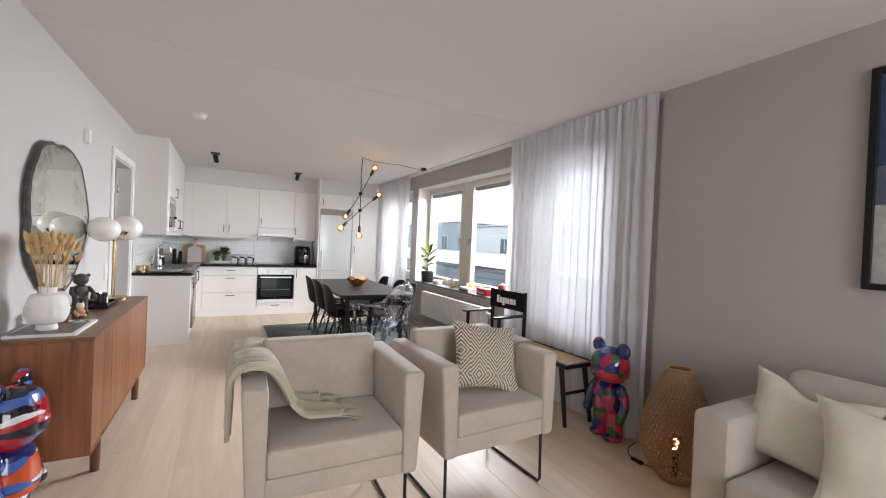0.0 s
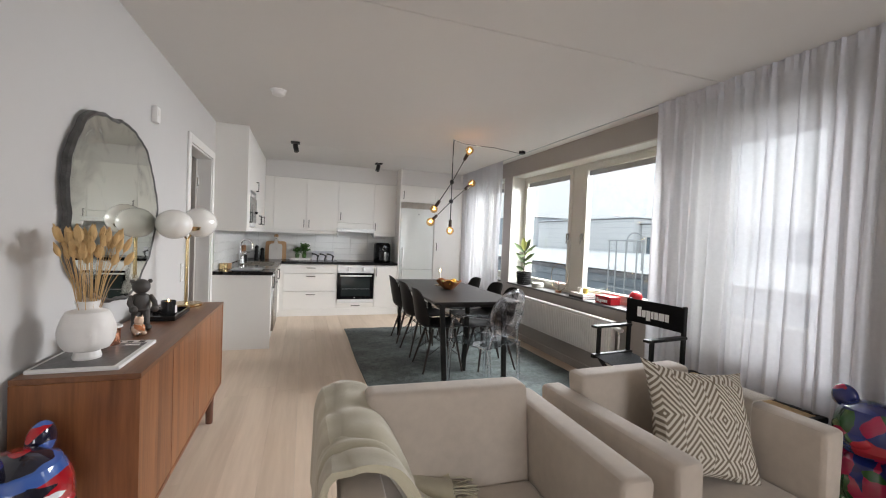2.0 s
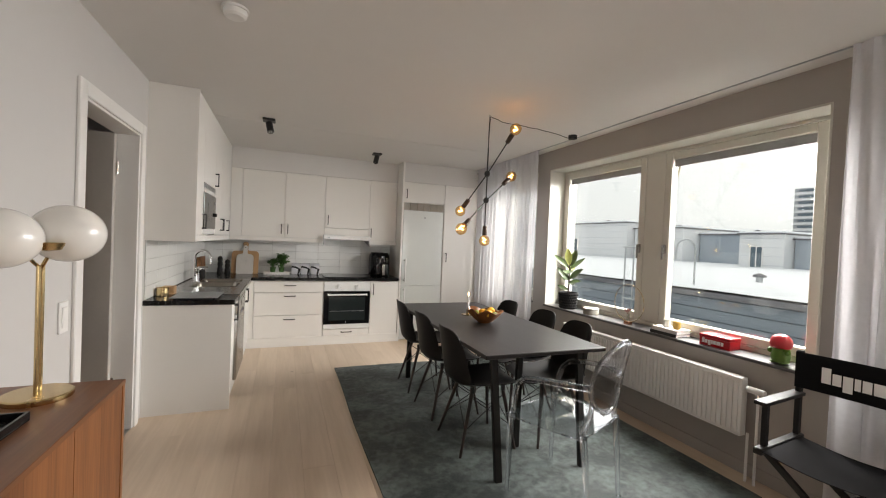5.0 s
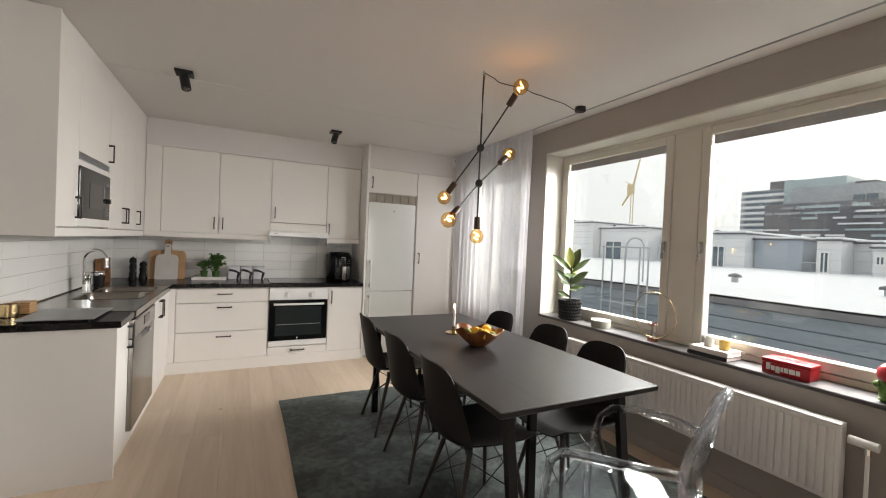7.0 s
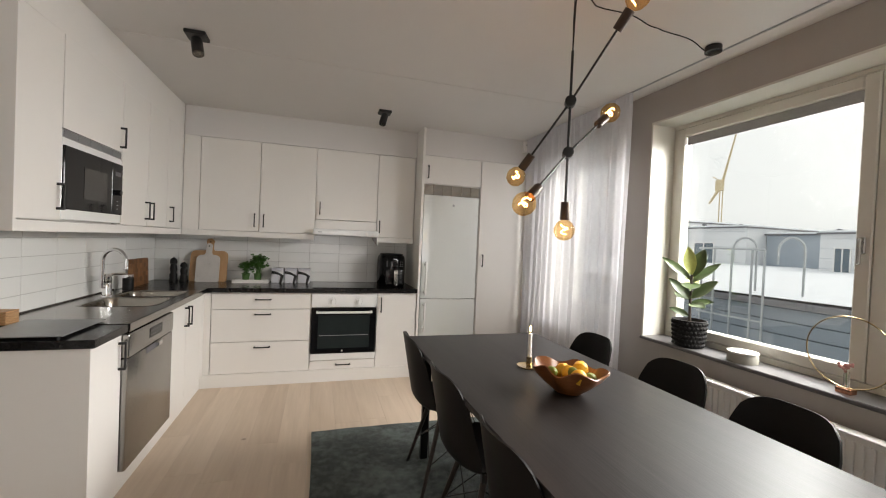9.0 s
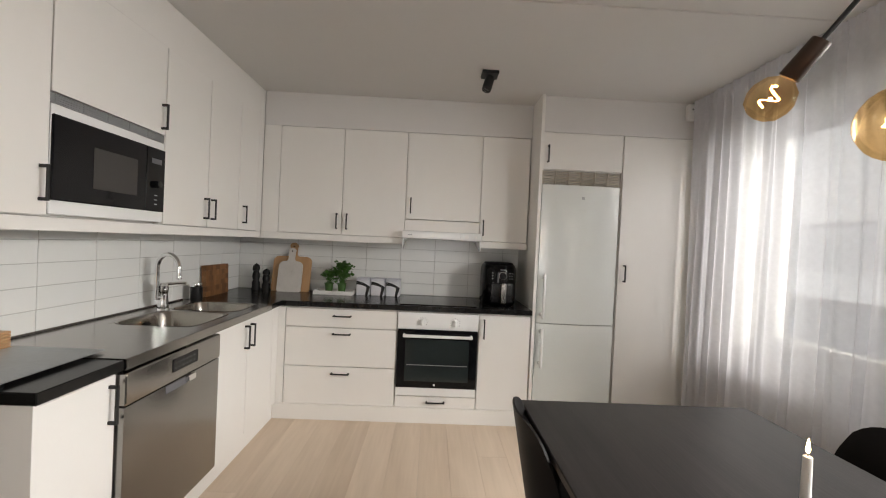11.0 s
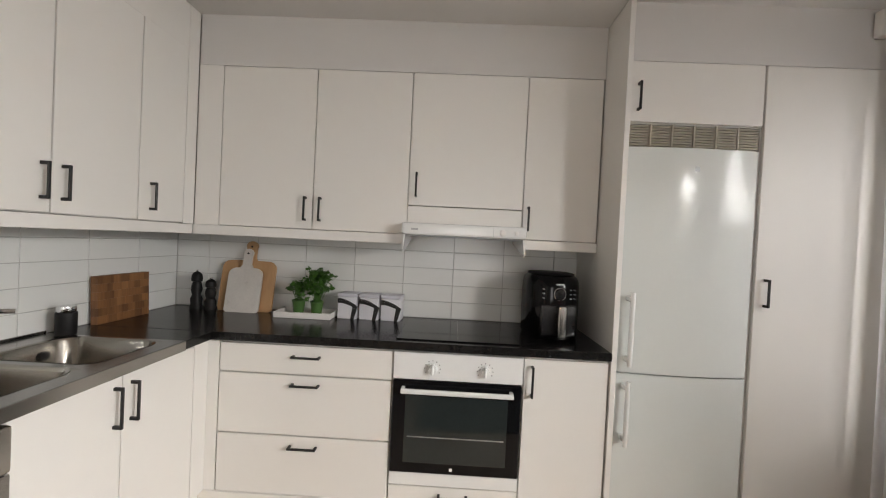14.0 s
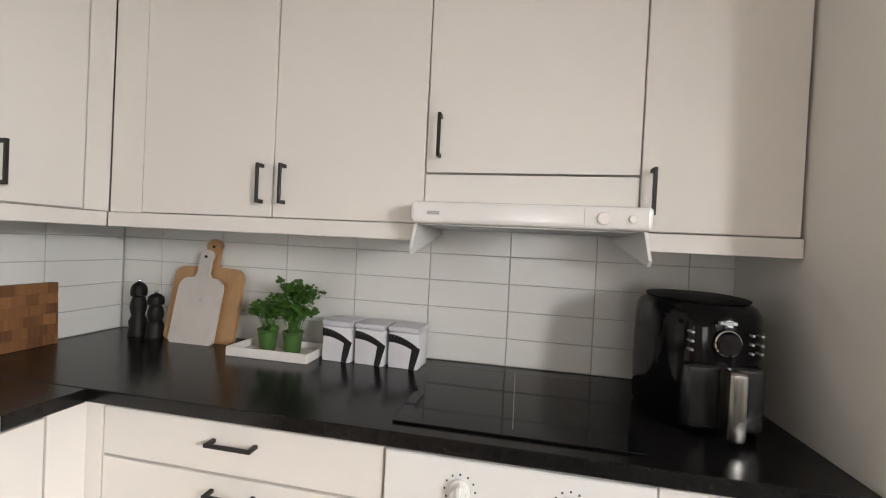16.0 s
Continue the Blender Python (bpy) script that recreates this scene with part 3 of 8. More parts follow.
for a, b in ((YS - 0.15, 0.21), (0.216, 3.865), (3.871, 7.52), (7.526, YN + 0.15)):
    box(XW - 0.14, OUT, a, b, ZC, ZC + 0.02, bev=0.004, into=_c)
box(XW - 0.14, OUT, YS - 0.15, YN + 0.15, ZC + 0.018, ZC + 0.15, into=_c)
ceiling = solid("ceiling", _c, M.ceiling, "off-white painted concrete ceiling with slab joints", "ceiling", kind="structure", smooth=False)
# soffits over the kitchen cabinets
soffit = solid("soffit", box(-0.148, 2.006, 8.905, YN, 2.207, ZC), M.wall_white, "white boxed-in soffit above the wall cabinets", "soffit", kind="structure", smooth=False)
soffit_r = solid("soffit", box(2.03, 3.31, 8.675, YN, 2.205, ZC), M.wall_white, "white boxed-in soffit above fridge and larder", "soffit", kind="structure", smooth=False)
# baseboards
for nm, bx in (("baseboard", (XE - 0.014, XE, 2.70, 8.66, FLOOR, 0.05)), ("baseboard", (XW, XW + 0.014, YS, 5.69, FLOOR, 0.05)), ("baseboard", (XW, 3.18, YS, YS + 0.014, FLOOR, 0.05))):
    solid(nm, box(*bx, bev=0.004), M.trim if bx[1] < 3 else M.wall_grey, "painted wooden baseboard along the wall", "baseboard", kind="structure")

# window linings, frames, panes


def window_unit(idx, y0, y1, z0, z1, sashes):
    w = unit("window_%d" % idx, (3.530, (y0 + y1) / 2, z0), "cream-painted wooden window in a deep reveal", "window", kind="structure")
    t = 0.012
    bm = bmesh.new()
    box(XE - 0.002, 3.510, y0, y0 + t, z0 + 0.02, z1 - t, into=bm)
    box(XE - 0.002, 3.510, y1 - t, y1, z0 + 0.02, z1 - t, into=bm)
    box(XE - 0.002, 3.510, y0, y1, z1 - t, z1, into=bm)
    part("reveal_lining", bm, M.frame, w, smooth=False)
    fr = bmesh.new()
    box(3.510, 3.610, y0, y1, z1 - 0.036, z1, 0.004, into=fr)
    box(3.510, 3.610, y0, y1, z0, z0 + 0.055, 0.004, into=fr)
    box(3.510, 3.610, y0, y0 + 0.045, z0 + 0.055, z1 - 0.036, 0.004, into=fr)
    box(3.510, 3.610, y1 - 0.045, y1, z0 + 0.055, z1 - 0.036, 0.004, into=fr)
    for a, b in zip(sashes, sashes[1:]):
        box(3.506, 3.610, a[1] + 0.003, b[0] - 0.003, z0 + 0.055, z1 - 0.036, 0.004, into=fr)
    part("window_frame", fr, M.frame, w)
    for a, b, side in sashes:
        s = bmesh.new()
        q = 0.062
        za, zb = z0 + 0.058, z1 - 0.040
        box(3.500, 3.570, a, a + q, za, zb, 0.006, into=s)
        box(3.500, 3.570, b - q, b, za, zb, 0.006, into=s)
        box(3.500, 3.570, a + q, b - q, za, za + q, 0.006, into=s)
        box(3.500, 3.570, a + q, b - q, zb - q, zb, 0.006, into=s)
        so = part("sash", s, M.frame, w)
        g = bmesh.new()
        box(3.532, 3.540, a + q - 0.005, b - q + 0.005, za + q - 0.005, zb - q + 0.005, into=g)
        p = part("pane", g, M.pane, so, "clear window glass", smooth=False)
        p.visible_shadow = False
        bl = bmesh.new()
        for i in range(8):
            box(3.522, 3.529, a + q + 0.005, b - q - 0.005, zb - q - 0.0072 - i * 0.0075, zb - q - 0.0002 - i * 0.0075, into=bl)
        part("blind", bl, M.blind, so, "raised metal venetian blind", smooth=False)
        hy = a + q / 2 if side < 0 else b - q / 2
        h = box(3.488, 3.501, hy - 0.012, hy + 0.012, 1.36, 1.44, 0.004)
        box(3.465, 3.490, hy - 0.008, hy + 0.008, 1.42, 1.435, 0.003, into=h)
        box(3.462, 3.474, hy - 0.009, hy + 0.009, 1.31, 1.435, 0.004, into=h)
        part("window_handle", h, M.steel, so, "brushed metal window handle")
    return w


window_unit(1, *WINDOWS[1], [(4.60, 5.71, 1), (5.91, 7.02, -1)])
window_unit(2, *WINDOWS[0], [(3.35, 4.07, 1)])
window_unit(3, *WINDOWS[2], [(7.35, 8.27, 1)])
for y0, y1 in ((4.502, 7.063), (3.302, 4.118), (7.302, 8.318)):
    solid("window_sill", box(3.288, 3.507, y0, y1, 0.70, 0.722, 0.004), M.stone, "dark grey slate window sill", "window sill", kind="structure")

# doorway in the west wall
d1 = unit("door_1", (XW - 0.1, 6.2, 0), "white door set deep in a white-cased doorway", "door", kind="structure")
b = bmesh.new()
box(XW, XW + 0.018, 5.69, 5.765, FLOOR, 2.12, 0.004, into=b)
box(XW, XW + 0.018, 6.625, 6.695, FLOOR, 2.12, 0.004, into=b)
box(XW, XW + 0.018, 5.765, 6.625, 2.045, 2.12, 0.004, into=b)
part("casing", b, M.trim, d1)
b = bmesh.new()
box(XW - 0.14, XW + 0.004, 5.765, 5.785, FLOOR, 2.03, 0.002, into=b)
box(XW - 0.14, XW + 0.004, 6.605, 6.625, FLOOR, 2.03, 0.002, into=b)
box(XW - 0.14, XW + 0.004, 5.765, 6.625, 2.03, 2.045, 0.002, into=b)
part("jamb", b, M.trim, d1)
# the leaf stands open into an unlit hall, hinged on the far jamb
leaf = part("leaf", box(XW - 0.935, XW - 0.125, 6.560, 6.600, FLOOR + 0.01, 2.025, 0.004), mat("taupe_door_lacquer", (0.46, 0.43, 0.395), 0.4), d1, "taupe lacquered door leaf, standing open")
b = cyl((XW - 0.87, 6.560, 1.02), (XW - 0.87, 6.512, 1.02), 0.009)
cyl((XW - 0.875, 6.514, 1.02), (XW - 0.76, 6.514, 1.02), 0.009, into=b)
part("door_handle", b, M.steel, leaf, "brushed steel lever handle")
for z in (0.25, 1.75):
    part("hinge", cyl((XW - 0.118, 6.598, z), (XW - 0.118, 6.598, z + 0.09), 0.008, seg=10), M.steel, leaf)
# unseen closing box, added so the hall behind the door stays dark
_b = bmesh.new()
box(XW - 1.75, XW - 1.65, 4.9, 7.6, -0.06, ZC, into=_b)
box(XW - 1.65, XW - 0.141, 4.9, 5.0, -0.06, ZC, into=_b)
box(XW - 1.65, XW - 0.141, 7.5, 7.6, -0.06, ZC, into=_b)
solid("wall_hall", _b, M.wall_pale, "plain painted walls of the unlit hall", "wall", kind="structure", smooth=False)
solid("floor_hall", box(XW - 1.75, XW - 0.141, 4.9, 7.6, FLOOR - 0.12, FLOOR), M.walnut_top, "dark floor of the unlit hall", "floor", kind="structure", smooth=False)
solid("ceiling_hall", box(XW - 1.75, XW - 0.141, 4.9, 7.6, ZC, ZC + 0.15), M.ceiling, "plain ceiling of the unlit hall", "ceiling", kind="structure", smooth=False)

# ---- kitchen ----
def pull(parent, p0, p1, out):
    """A slim black bow handle from p0 to p1, standing off along out."""
    p0, p1, out = Vector(p0), Vector(p1), Vector(out)
    d = (p1 - p0).normalized()
    s = d.cross(out).normalized()
    bm = bmesh.new()

    def bar(a, b, w, t, axis):
        v = b - a
        m = Matrix((s, axis, v.normalized())).transposed().to_4x4()
        q = bmesh.ops.create_cube(bm, size=1)["verts"]
        for x in q:
            x.co = Vector((x.co.x * w, x.co.y * t, x.co.z * v.length))
        bmesh.ops.transform(bm, matrix=Matrix.Translation((a + b) / 2) @ m, verts=q)

    n = out.normalized()
    bar(p0 + out, p1 + out, 0.010, 0.008, n)
    bar(p0 + d * 0.006, p0 + d * 0.006 + out, 0.010, 0.012, d)
    bar(p1 - d * 0.006, p1 - d * 0.006 + out, 0.010, 0.012, d)
    bmesh.ops.bevel(bm, geom=bm.edges[:], offset=0.0012, segments=1, affect="EDGES")
    return part("handle", bm, M.black_metal, parent, "slim black metal bow handle")


YF = 8.645   # front of the base units on the north wall
XF = 0.114   # front of the base units on the west wall
OUTN, OUTW = (0, -0.03, 0), (0.03, 0, 0)
G = 0.0024


def front_n(parent, x0, x1, z0, z1, y=YF, name="door"):
    return part(name, box(x0 + G, x1 - G, y, y + 0.018, z0 + G, z1 - G, 0.0015), M.cab, parent)


def front_w(parent, y0, y1, z0, z1, x=XF, name="door"):
    return part(name, box(x - 0.018, x, y0 + G, y1 - G, z0 + G, z1 - G, 0.0015), M.cab, parent)


ZT = 0.808
dr = unit("drawer_cabinet", (0.58, 8.95, 0), "white base cabinet with three drawers and black handles", "cabinet")
part("body", box(0.165, 0.997, YF + 0.02, YN, 0.078, ZT), M.cab, dr, smooth=False)
for z0, z1, hz in ((0.658, 0.797, 0.746), (0.366, 0.655, 0.612), (0.08, 0.363, 0.316)):
    f = front_n(dr, 0.17, 0.997, z0, z1, name="drawer")
    pull(f, (0.520, YF, hz), (0.655, YF, hz), OUTN)
ov = unit("oven_cabinet", (1.30, 8.95, 0), "white base cabinet that holds the built-in oven", "cabinet")
part("body", box(0.999, 1.608, YF + 0.02, YN, 0.078, ZT), M.cab, ov, smooth=False)
f = front_n(ov, 0.999, 1.608, 0.08, 0.165, name="drawer")
pull(f, (1.235, YF, 0.128), (1.375, YF, 0.128), OUTN)
oven = unit("oven", (1.30, YF, 0.17), "built-in white oven with a black glass door", "oven")
part("control_panel", box(1.002, 1.605, YF - 0.012, YF + 0.018, 0.672, 0.798, 0.003), M.appliance, oven)
part("fascia", box(1.002, 1.605, YF - 0.010, YF + 0.018, 0.172, 0.232, 0.003), M.appliance, oven)
od = part("oven_door", box(1.004, 1.603, YF - 0.016, YF + 0.018, 0.234, 0.668, 0.004), M.black_glass, oven, "black glass oven door")
part("oven_window", box(1.065, 1.542, YF - 0.0185, YF - 0.0162, 0.285, 0.600), mat("smoked_oven_glass", (0.02, 0.026, 0.026), 0.05, var=0.2), od, "smoked inner window", smooth=False)
hb = box(1.045, 1.562, YF - 0.058, YF - 0.042, 0.618, 0.640, 0.004)
for x in (1.045, 1.545):
    box(x, x + 0.017, YF - 0.05, YF - 0.014, 0.616, 0.642, 0.003, into=hb)
part("oven_handle", hb, M.appliance, od, "white oven handle")
part("rack", box(1.08, 1.53, YF - 0.0205, YF - 0.0188, 0.405, 0.410), M.galv, od, smooth=False)
lg = box(1.284, 1.298, YF - 0.0180, YF - 0.0162, 0.252, 0.266)
part("emblem", lg, M.letter, od, "small pale maker's mark", smooth=False)
for x in (1.185, 1.43):
    k = cyl((x, YF - 0.012, 0.728), (x, YF - 0.022, 0.728), 0.026, seg=24, bev=0.002)
    box(x - 0.006, x + 0.006, YF - 0.044, YF - 0.02, 0.706, 0.750, 0.003, into=k)
    cyl((x, YF - 0.02, 0.728), (x, YF - 0.036, 0.728), 0.019, 0.017, seg=24, into=k)
    part("knob", k, M.appliance, oven, "white rotary knob")
    mk = bmesh.new()
    for i in range(9):
        a = radians(-120 + 30 * i)
        cx, cz = x + 0.036 * math.sin(a), 0.728 + 0.036 * math.cos(a)
        box(cx - 0.002, cx + 0.002, YF - 0.0135, YF - 0.0121, cz - 0.002, cz + 0.002, into=mk)
    part("dial_marks", mk, M.black_metal, oven, "small printed dial marks", smooth=False)
rc = unit("base_cabinet", (1.81, 8.95, 0), "white base cabinet with one door and black handle", "cabinet")
part("body", box(1.610, 2.004, YF + 0.02, YN, 0.078, ZT), M.cab, rc, smooth=False)
f = front_n(rc, 1.610, 2.002, 0.08, 0.797)
pull(f, (1.648, YF, 0.62), (1.648, YF, 0.765), OUTN)
cf = unit("corner_cabinet", (-0.15, 8.9, 0), "white corner base cabinet with plain filler strips", "cabinet")
part("body", box(XW, 0.094, 8.56, YN, 0.078, 0.80), M.cab, cf, smooth=False)
part("filler", box(XF - 0.018, 0.166, YF, YF + 0.018, 0.078, 0.80, 0.001), M.cab, cf)
part("filler", box(XF - 0.018, XF, 8.545, YF - 0.001, 0.078, 0.80, 0.001), M.cab, cf)
solid("plinth", box(0.098, 2.004, YF - 0.012, YF + 0.004, FLOOR, 0.0815, 0.001), M.cab, "white plinth under the base cabinets", "plinth", kind="structure")
solid("plinth", box(0.081, 0.098, 6.806, YF - 0.013, FLOOR, 0.0815, 0.001), M.cab, "white plinth under the base cabinets", "plinth", kind="structure")
# west run
end = solid("end_panel", box(XW, XF + 0.012, 6.786, 6.804, FLOOR, 0.815, 0.001), M.cab, "white end panel closing the base cabinets", "panel")
n1 = unit("narrow_cabinet", (-0.16, 6.92, 0), "narrow white base cabinet beside the dishwasher", "cabinet")
part("body", box(XW, XF - 0.02, 6.806, 7.104, 0.078, ZT), M.cab, n1, smooth=False)
f = front_w(n1, 6.806, 7.104, 0.08, 0.797)
pull(f, (XF, 7.073, 0.625), (XF, 7.073, 0.765), OUTW)
dwm = unit("dishwasher", (-0.15, 7.43, 0), "freestanding-front stainless steel dishwasher under the counter", "dishwasher")
part("body", box(XW + 0.02, XF - 0.03, 7.112, 7.768, 0.08, 0.80), M.plastic_b, dwm, smooth=False)
dd = part("dishwasher_door", box(XF - 0.03, XF + 0.026, 7.112, 7.768, 0.09, 0.668, 0.008, 2), M.steel_dark, dwm)
cp = part("control_panel", box(XF - 0.03, XF + 0.030, 7.112, 7.768, 0.670, 0.795, 0.012, 3), M.steel, dwm)
part("display", box(XF + 0.030, XF + 0.0325, 7.375, 7.560, 0.712, 0.768, 0.001), M.black_glass, cp, "black touch display")
for i in range(6):
    for j in range(2):
        part("display_mark", box(XF + 0.0326, XF + 0.0332, 7.388 + i * 0.028, 7.393 + i * 0.028, 0.726 + j * 0.022, 0.729 + j * 0.022), M.letter, cp, "tiny white symbol", smooth=False)
# flat strip on the door; its dark colour stands for the recess's shade
gr = box(XF + 0.0262, XF + 0.0275, 7.34, 7.52, 0.632, 0.664)
part("handle_recess", gr, M.ext_dark, dd, "dark strip painted for the shade of the grip recess", smooth=False)
part("grip", box(XF + 0.027, XF + 0.046, 7.47, 7.53, 0.640, 0.667, 0.004), M.chrome, dd)
sk = unit("sink_cabinet", (-0.15, 8.15, 0), "white sink base cabinet with two doors", "cabinet")
part("body", box(XW, XF - 0.02, 7.774, 8.542, 0.078, 0.66), M.cab, sk, smooth=False)
f = front_w(sk, 7.774, 8.148, 0.08, 0.797)
pull(f, (XF, 8.112, 0.62), (XF, 8.112, 0.765), OUTW)
f = front_w(sk, 8.148, 8.542, 0.08, 0.797)
pull(f, (XF, 8.186, 0.62), (XF, 8.186, 0.765), OUTW)
# counters: black laminate, with a steel sink top let into it
for wt in ((XW, XF + 0.03, 6.776, 7.10), (XW, XF + 0.03, 8.43, 8.617), (XW, 2.004, 8.618, YN)):
    solid("worktop", box(*wt, 0.810, 0.848, 0.003), M.counter, "black laminate kitchen worktop with soft sheen", "worktop", "worktops")
st = unit("double_sink", (-0.15, 7.7, 0.815), "brushed steel sink top with two bowls", "sink")
X0, X1, ya, yb = XW + 0.004, XF + 0.034, 7.103, 8.427
bowls = [(-0.335, 0.068, 7.64, 8.03), (-0.335, 0.068, 8.075, 8.40)]


def plate_with_holes(x0, x1, y0, y1, z0, z1, hs):
    bm = bmesh.new()
    box(x0, hs[0][0], y0, y1, z0, z1, into=bm)
    box(hs[0][1], x1, y0, y1, z0, z1, into=bm)
    ys = [y0] + [v for h in hs for v in (h[2], h[3])] + [y1]
    for a, b in zip(ys[::2], ys[1::2]):
        box(hs[0][0], hs[0][1], a, b, z0, z1, into=bm)
    return bm


b = plate_with_holes(X0, X1, ya, yb, 0.842, 0.851, bowls)
box(X1 - 0.004, X1 + 0.002, ya, yb, 0.810, 0.851, 0.001, into=b)
box(X0, X0 + 0.012, ya, yb, 0.851, 0.862, 0.002, into=b)
part("top_plate", b, M.steel, st, smooth=False)
for x0, x1, y0, y1 in bowls:
    w = bmesh.new()
    lo = 0.70

    def ring(i, z):
        pts = []
        rr = 0.07
        for cx, cy, a0 in ((x1 - i - rr, y1 - i - rr, 0), (x0 + i + rr, y1 - i - rr, 90), (x0 + i + rr, y0 + i + rr, 180), (x1 - i - rr, y0 + i + rr, 270)):
            for k in range(7):
                a = radians(a0 + 15 * k)
                pts.append(w.verts.new((cx + rr * math.cos(a), cy + rr * math.sin(a), z)))
        return pts

    rs = [ring(-0.004, 0.8525), ring(0.004, 0.850), ring(0.008, 0.84), ring(0.014, lo + 0.03), ring(0.03, lo)]
    for p, q in zip(rs, rs[1:]):
        for i in range(len(p)):
            w.faces.new((p[i], q[i], q[(i + 1) % len(p)], p[(i + 1) % len(p)]))
    w.faces.new(rs[-1])
    # square corners of the hole, filled level with the plate
    for sx, sy in ((0, 0), (0, 1), (1, 0), (1, 1)):
        cx, cy = (x1 if sx else x0), (y1 if sy else y0)
        ox, oy = (-1 if sx else 1), (-1 if sy else 1)
        k = [w.verts.new((cx, cy, 0.8505))]
        for j in range(7):
            a = radians(15 * j)
            k.append(w.verts.new((cx + ox * 0.07 * (1 - math.cos(a)), cy + oy * 0.07 * (1 - math.sin(a)), 0.8505)))
        for j in range(1, 7):
            w.faces.new((k[0], k[j], k[j + 1]))
    bmesh.ops.recalc_face_normals(w, faces=w.faces)
    bw = part("bowl", w, M.bowl_steel, st)
    part("drain", cyl(((x0 + x1) / 2, (y0 + y1) / 2, lo), ((x0 + x1) / 2, (y0 + y1) / 2, lo + 0.006), 0.045, seg=24, bev=0.002), M.chrome, bw)
    # the bowl wall stays closed; a black disc paints the opening's dark
    part("overflow", cyl((x0 + 0.016, (y0 + y1) / 2 + 0.05, 0.80), (x0 + 0.022, (y0 + y1) / 2 + 0.05, 0.80), 0.018, seg=16), M.plastic_b, bw, "black disc that draws the dark of the overflow opening")
FX, FY = -0.345, 8.052
fa = unit("kitchen_faucet", (FX, FY, 0.851), "chrome kitchen mixer tap with a high swan-neck spout", "faucet")
b = cyl((FX, FY, 0.851), (FX, FY, 0.862), 0.034, 0.031, seg=24)
lathe([(0.029, 0.862), (0.027, 0.90), (0.023, 0.94), (0.024, 0.955), (0.026, 0.965), (0.026, 0.992)], 24, into=b, c=(FX, FY, 0))
part("body", b, M.chrome, fa)
d0 = Vector((0.95, -0.30, 0))
s0 = Vector((FX - 0.018, FY - 0.034, 0))
part("spout_elbow", cyl((FX, FY, 0.925), (s0.x, s0.y, 0.925), 0.014, seg=14), M.chrome, fa)
sp = [s0 + Vector((0, 0, 0.915)), s0 + Vector((0, 0, 1.0))]
for i in range(17):
    a = math.pi * (1 - i / 16)
    sp.append(s0 + d0 * (0.082 + 0.082 * math.cos(a)) + Vector((0, 0, 1.102 + 0.082 * math.sin(a))))
sp.append(s0 + d0 * 0.164 + Vector((0, 0, 1.062)))
part("spout", tube(sp, 0.0125, 14), M.chrome, fa)
e0 = s0 + d0 * 0.164
part("aerator", cyl((e0.x, e0.y, 1.066), (e0.x, e0.y, 1.046), 0.0145, seg=16, bev=0.002), M.chrome, fa)
b = cyl((FX, FY, 0.993), (FX, FY, 1.012), 0.026, 0.020, seg=24)
tube([(FX, FY, 1.004), (FX + 0.05, FY + 0.045, 1.008), (FX + 0.085, FY + 0.075, 1.006)], 0.0085, 10, into=b)
part("lever", b, M.chrome, fa)
# wall cabinets, north
ZB = 1.352
wallcabs = [(-0.013, 0.493, ZB, "r"), (0.493, 1.001, ZB, "l"), (1.001, 1.608, 1.505, "l"), (1.608, 2.000, ZB, "l")]
for x0, x1, z0, side in wallcabs:
    c = unit("wall_cabinet", ((x0 + x1) / 2, 9.07, z0), "white wall cabinet with a flat door" if z0 < 1.4 else "short white wall cabinet above the cooker hood", "cabinet", "wall cabinets in the kitchen")
    part("body", box(x0, x1 - 0.001, 8.92, YN, z0 + 0.002, 2.205), M.cab, c, smooth=False)
    f = front_n(c, x0, x1, z0, 2.205, y=8.90)
    hx = x1 - 0.038 if side == "r" else x0 + (0.042 if x1 < 1.7 else 0.028)
    hz = z0 + 0.045
    pull(f, (hx, 8.90, hz), (hx, 8.90, hz + 0.128), OUTN)
solid("filler_panel", box(-0.147, -0.015, 8.902, 8.92, 1.352, 2.205, 0.001), M.cab, "white filler panel beside the wall cabinets", "panel")
solid("light_valance", box(-0.147, 1.0, 8.895, 8.913, 1.300, 1.350, 0.001), M.cab, "white valance strip below the wall cabinets", "valance")
solid("light_valance", box(1.61, 2.003, 8.895, 8.913, 1.300, 1.350, 0.001), M.cab, "white valance strip below the wall cabinets", "valance")
solid("hood_panel", box(1.003, 1.606, 8.902, 8.92, 1.405, 1.502, 0.001), M.cab, "white panel above the cooker hood", "panel")
hd = unit("cooker_hood", (1.305, 9.0, 1.3), "white slimline cooker hood with side flaps", "cooker hood")
part("housing", box(1.006, 1.603, 8.93, YN, 1.352, 1.402, 0.002), M.appliance, hd)
part("front_bar", box(0.986, 1.622, 8.806, 8.9, 1.350, 1.412, 0.016, 4), M.appliance, hd)
for x in (0.994, 1.606):
    hs_ = bmesh.new()
    q = [hs_.verts.new(p) for p in ((x, 8.835, 1.350), (x, 9.20, 1.350), (x, 9.20, 1.33), (x, 8.80, 1.262), (x, 8.785, 1.275))]
    r = [hs_.verts.new(v.co + Vector((0.008, 0, 0))) for v in q]
    hs_.faces.new(q)
    hs_.faces.new(r[::-1])
    for i in range(5):
        hs_.faces.new((q[i], r[i], r[(i + 1) % 5], q[(i + 1) % 5]))
    bmesh.ops.recalc_face_normals(hs_, faces=hs_.faces)
    part("side_flap", hs_, M.appliance, hd, smooth=False)
b = bmesh.new()
box(0.998, 1.608, 8.855, 9.2, 1.347, 1.3515, into=b)
part("underside_filter", b, M.galv, hd, "grey metal grease filter", smooth=False)
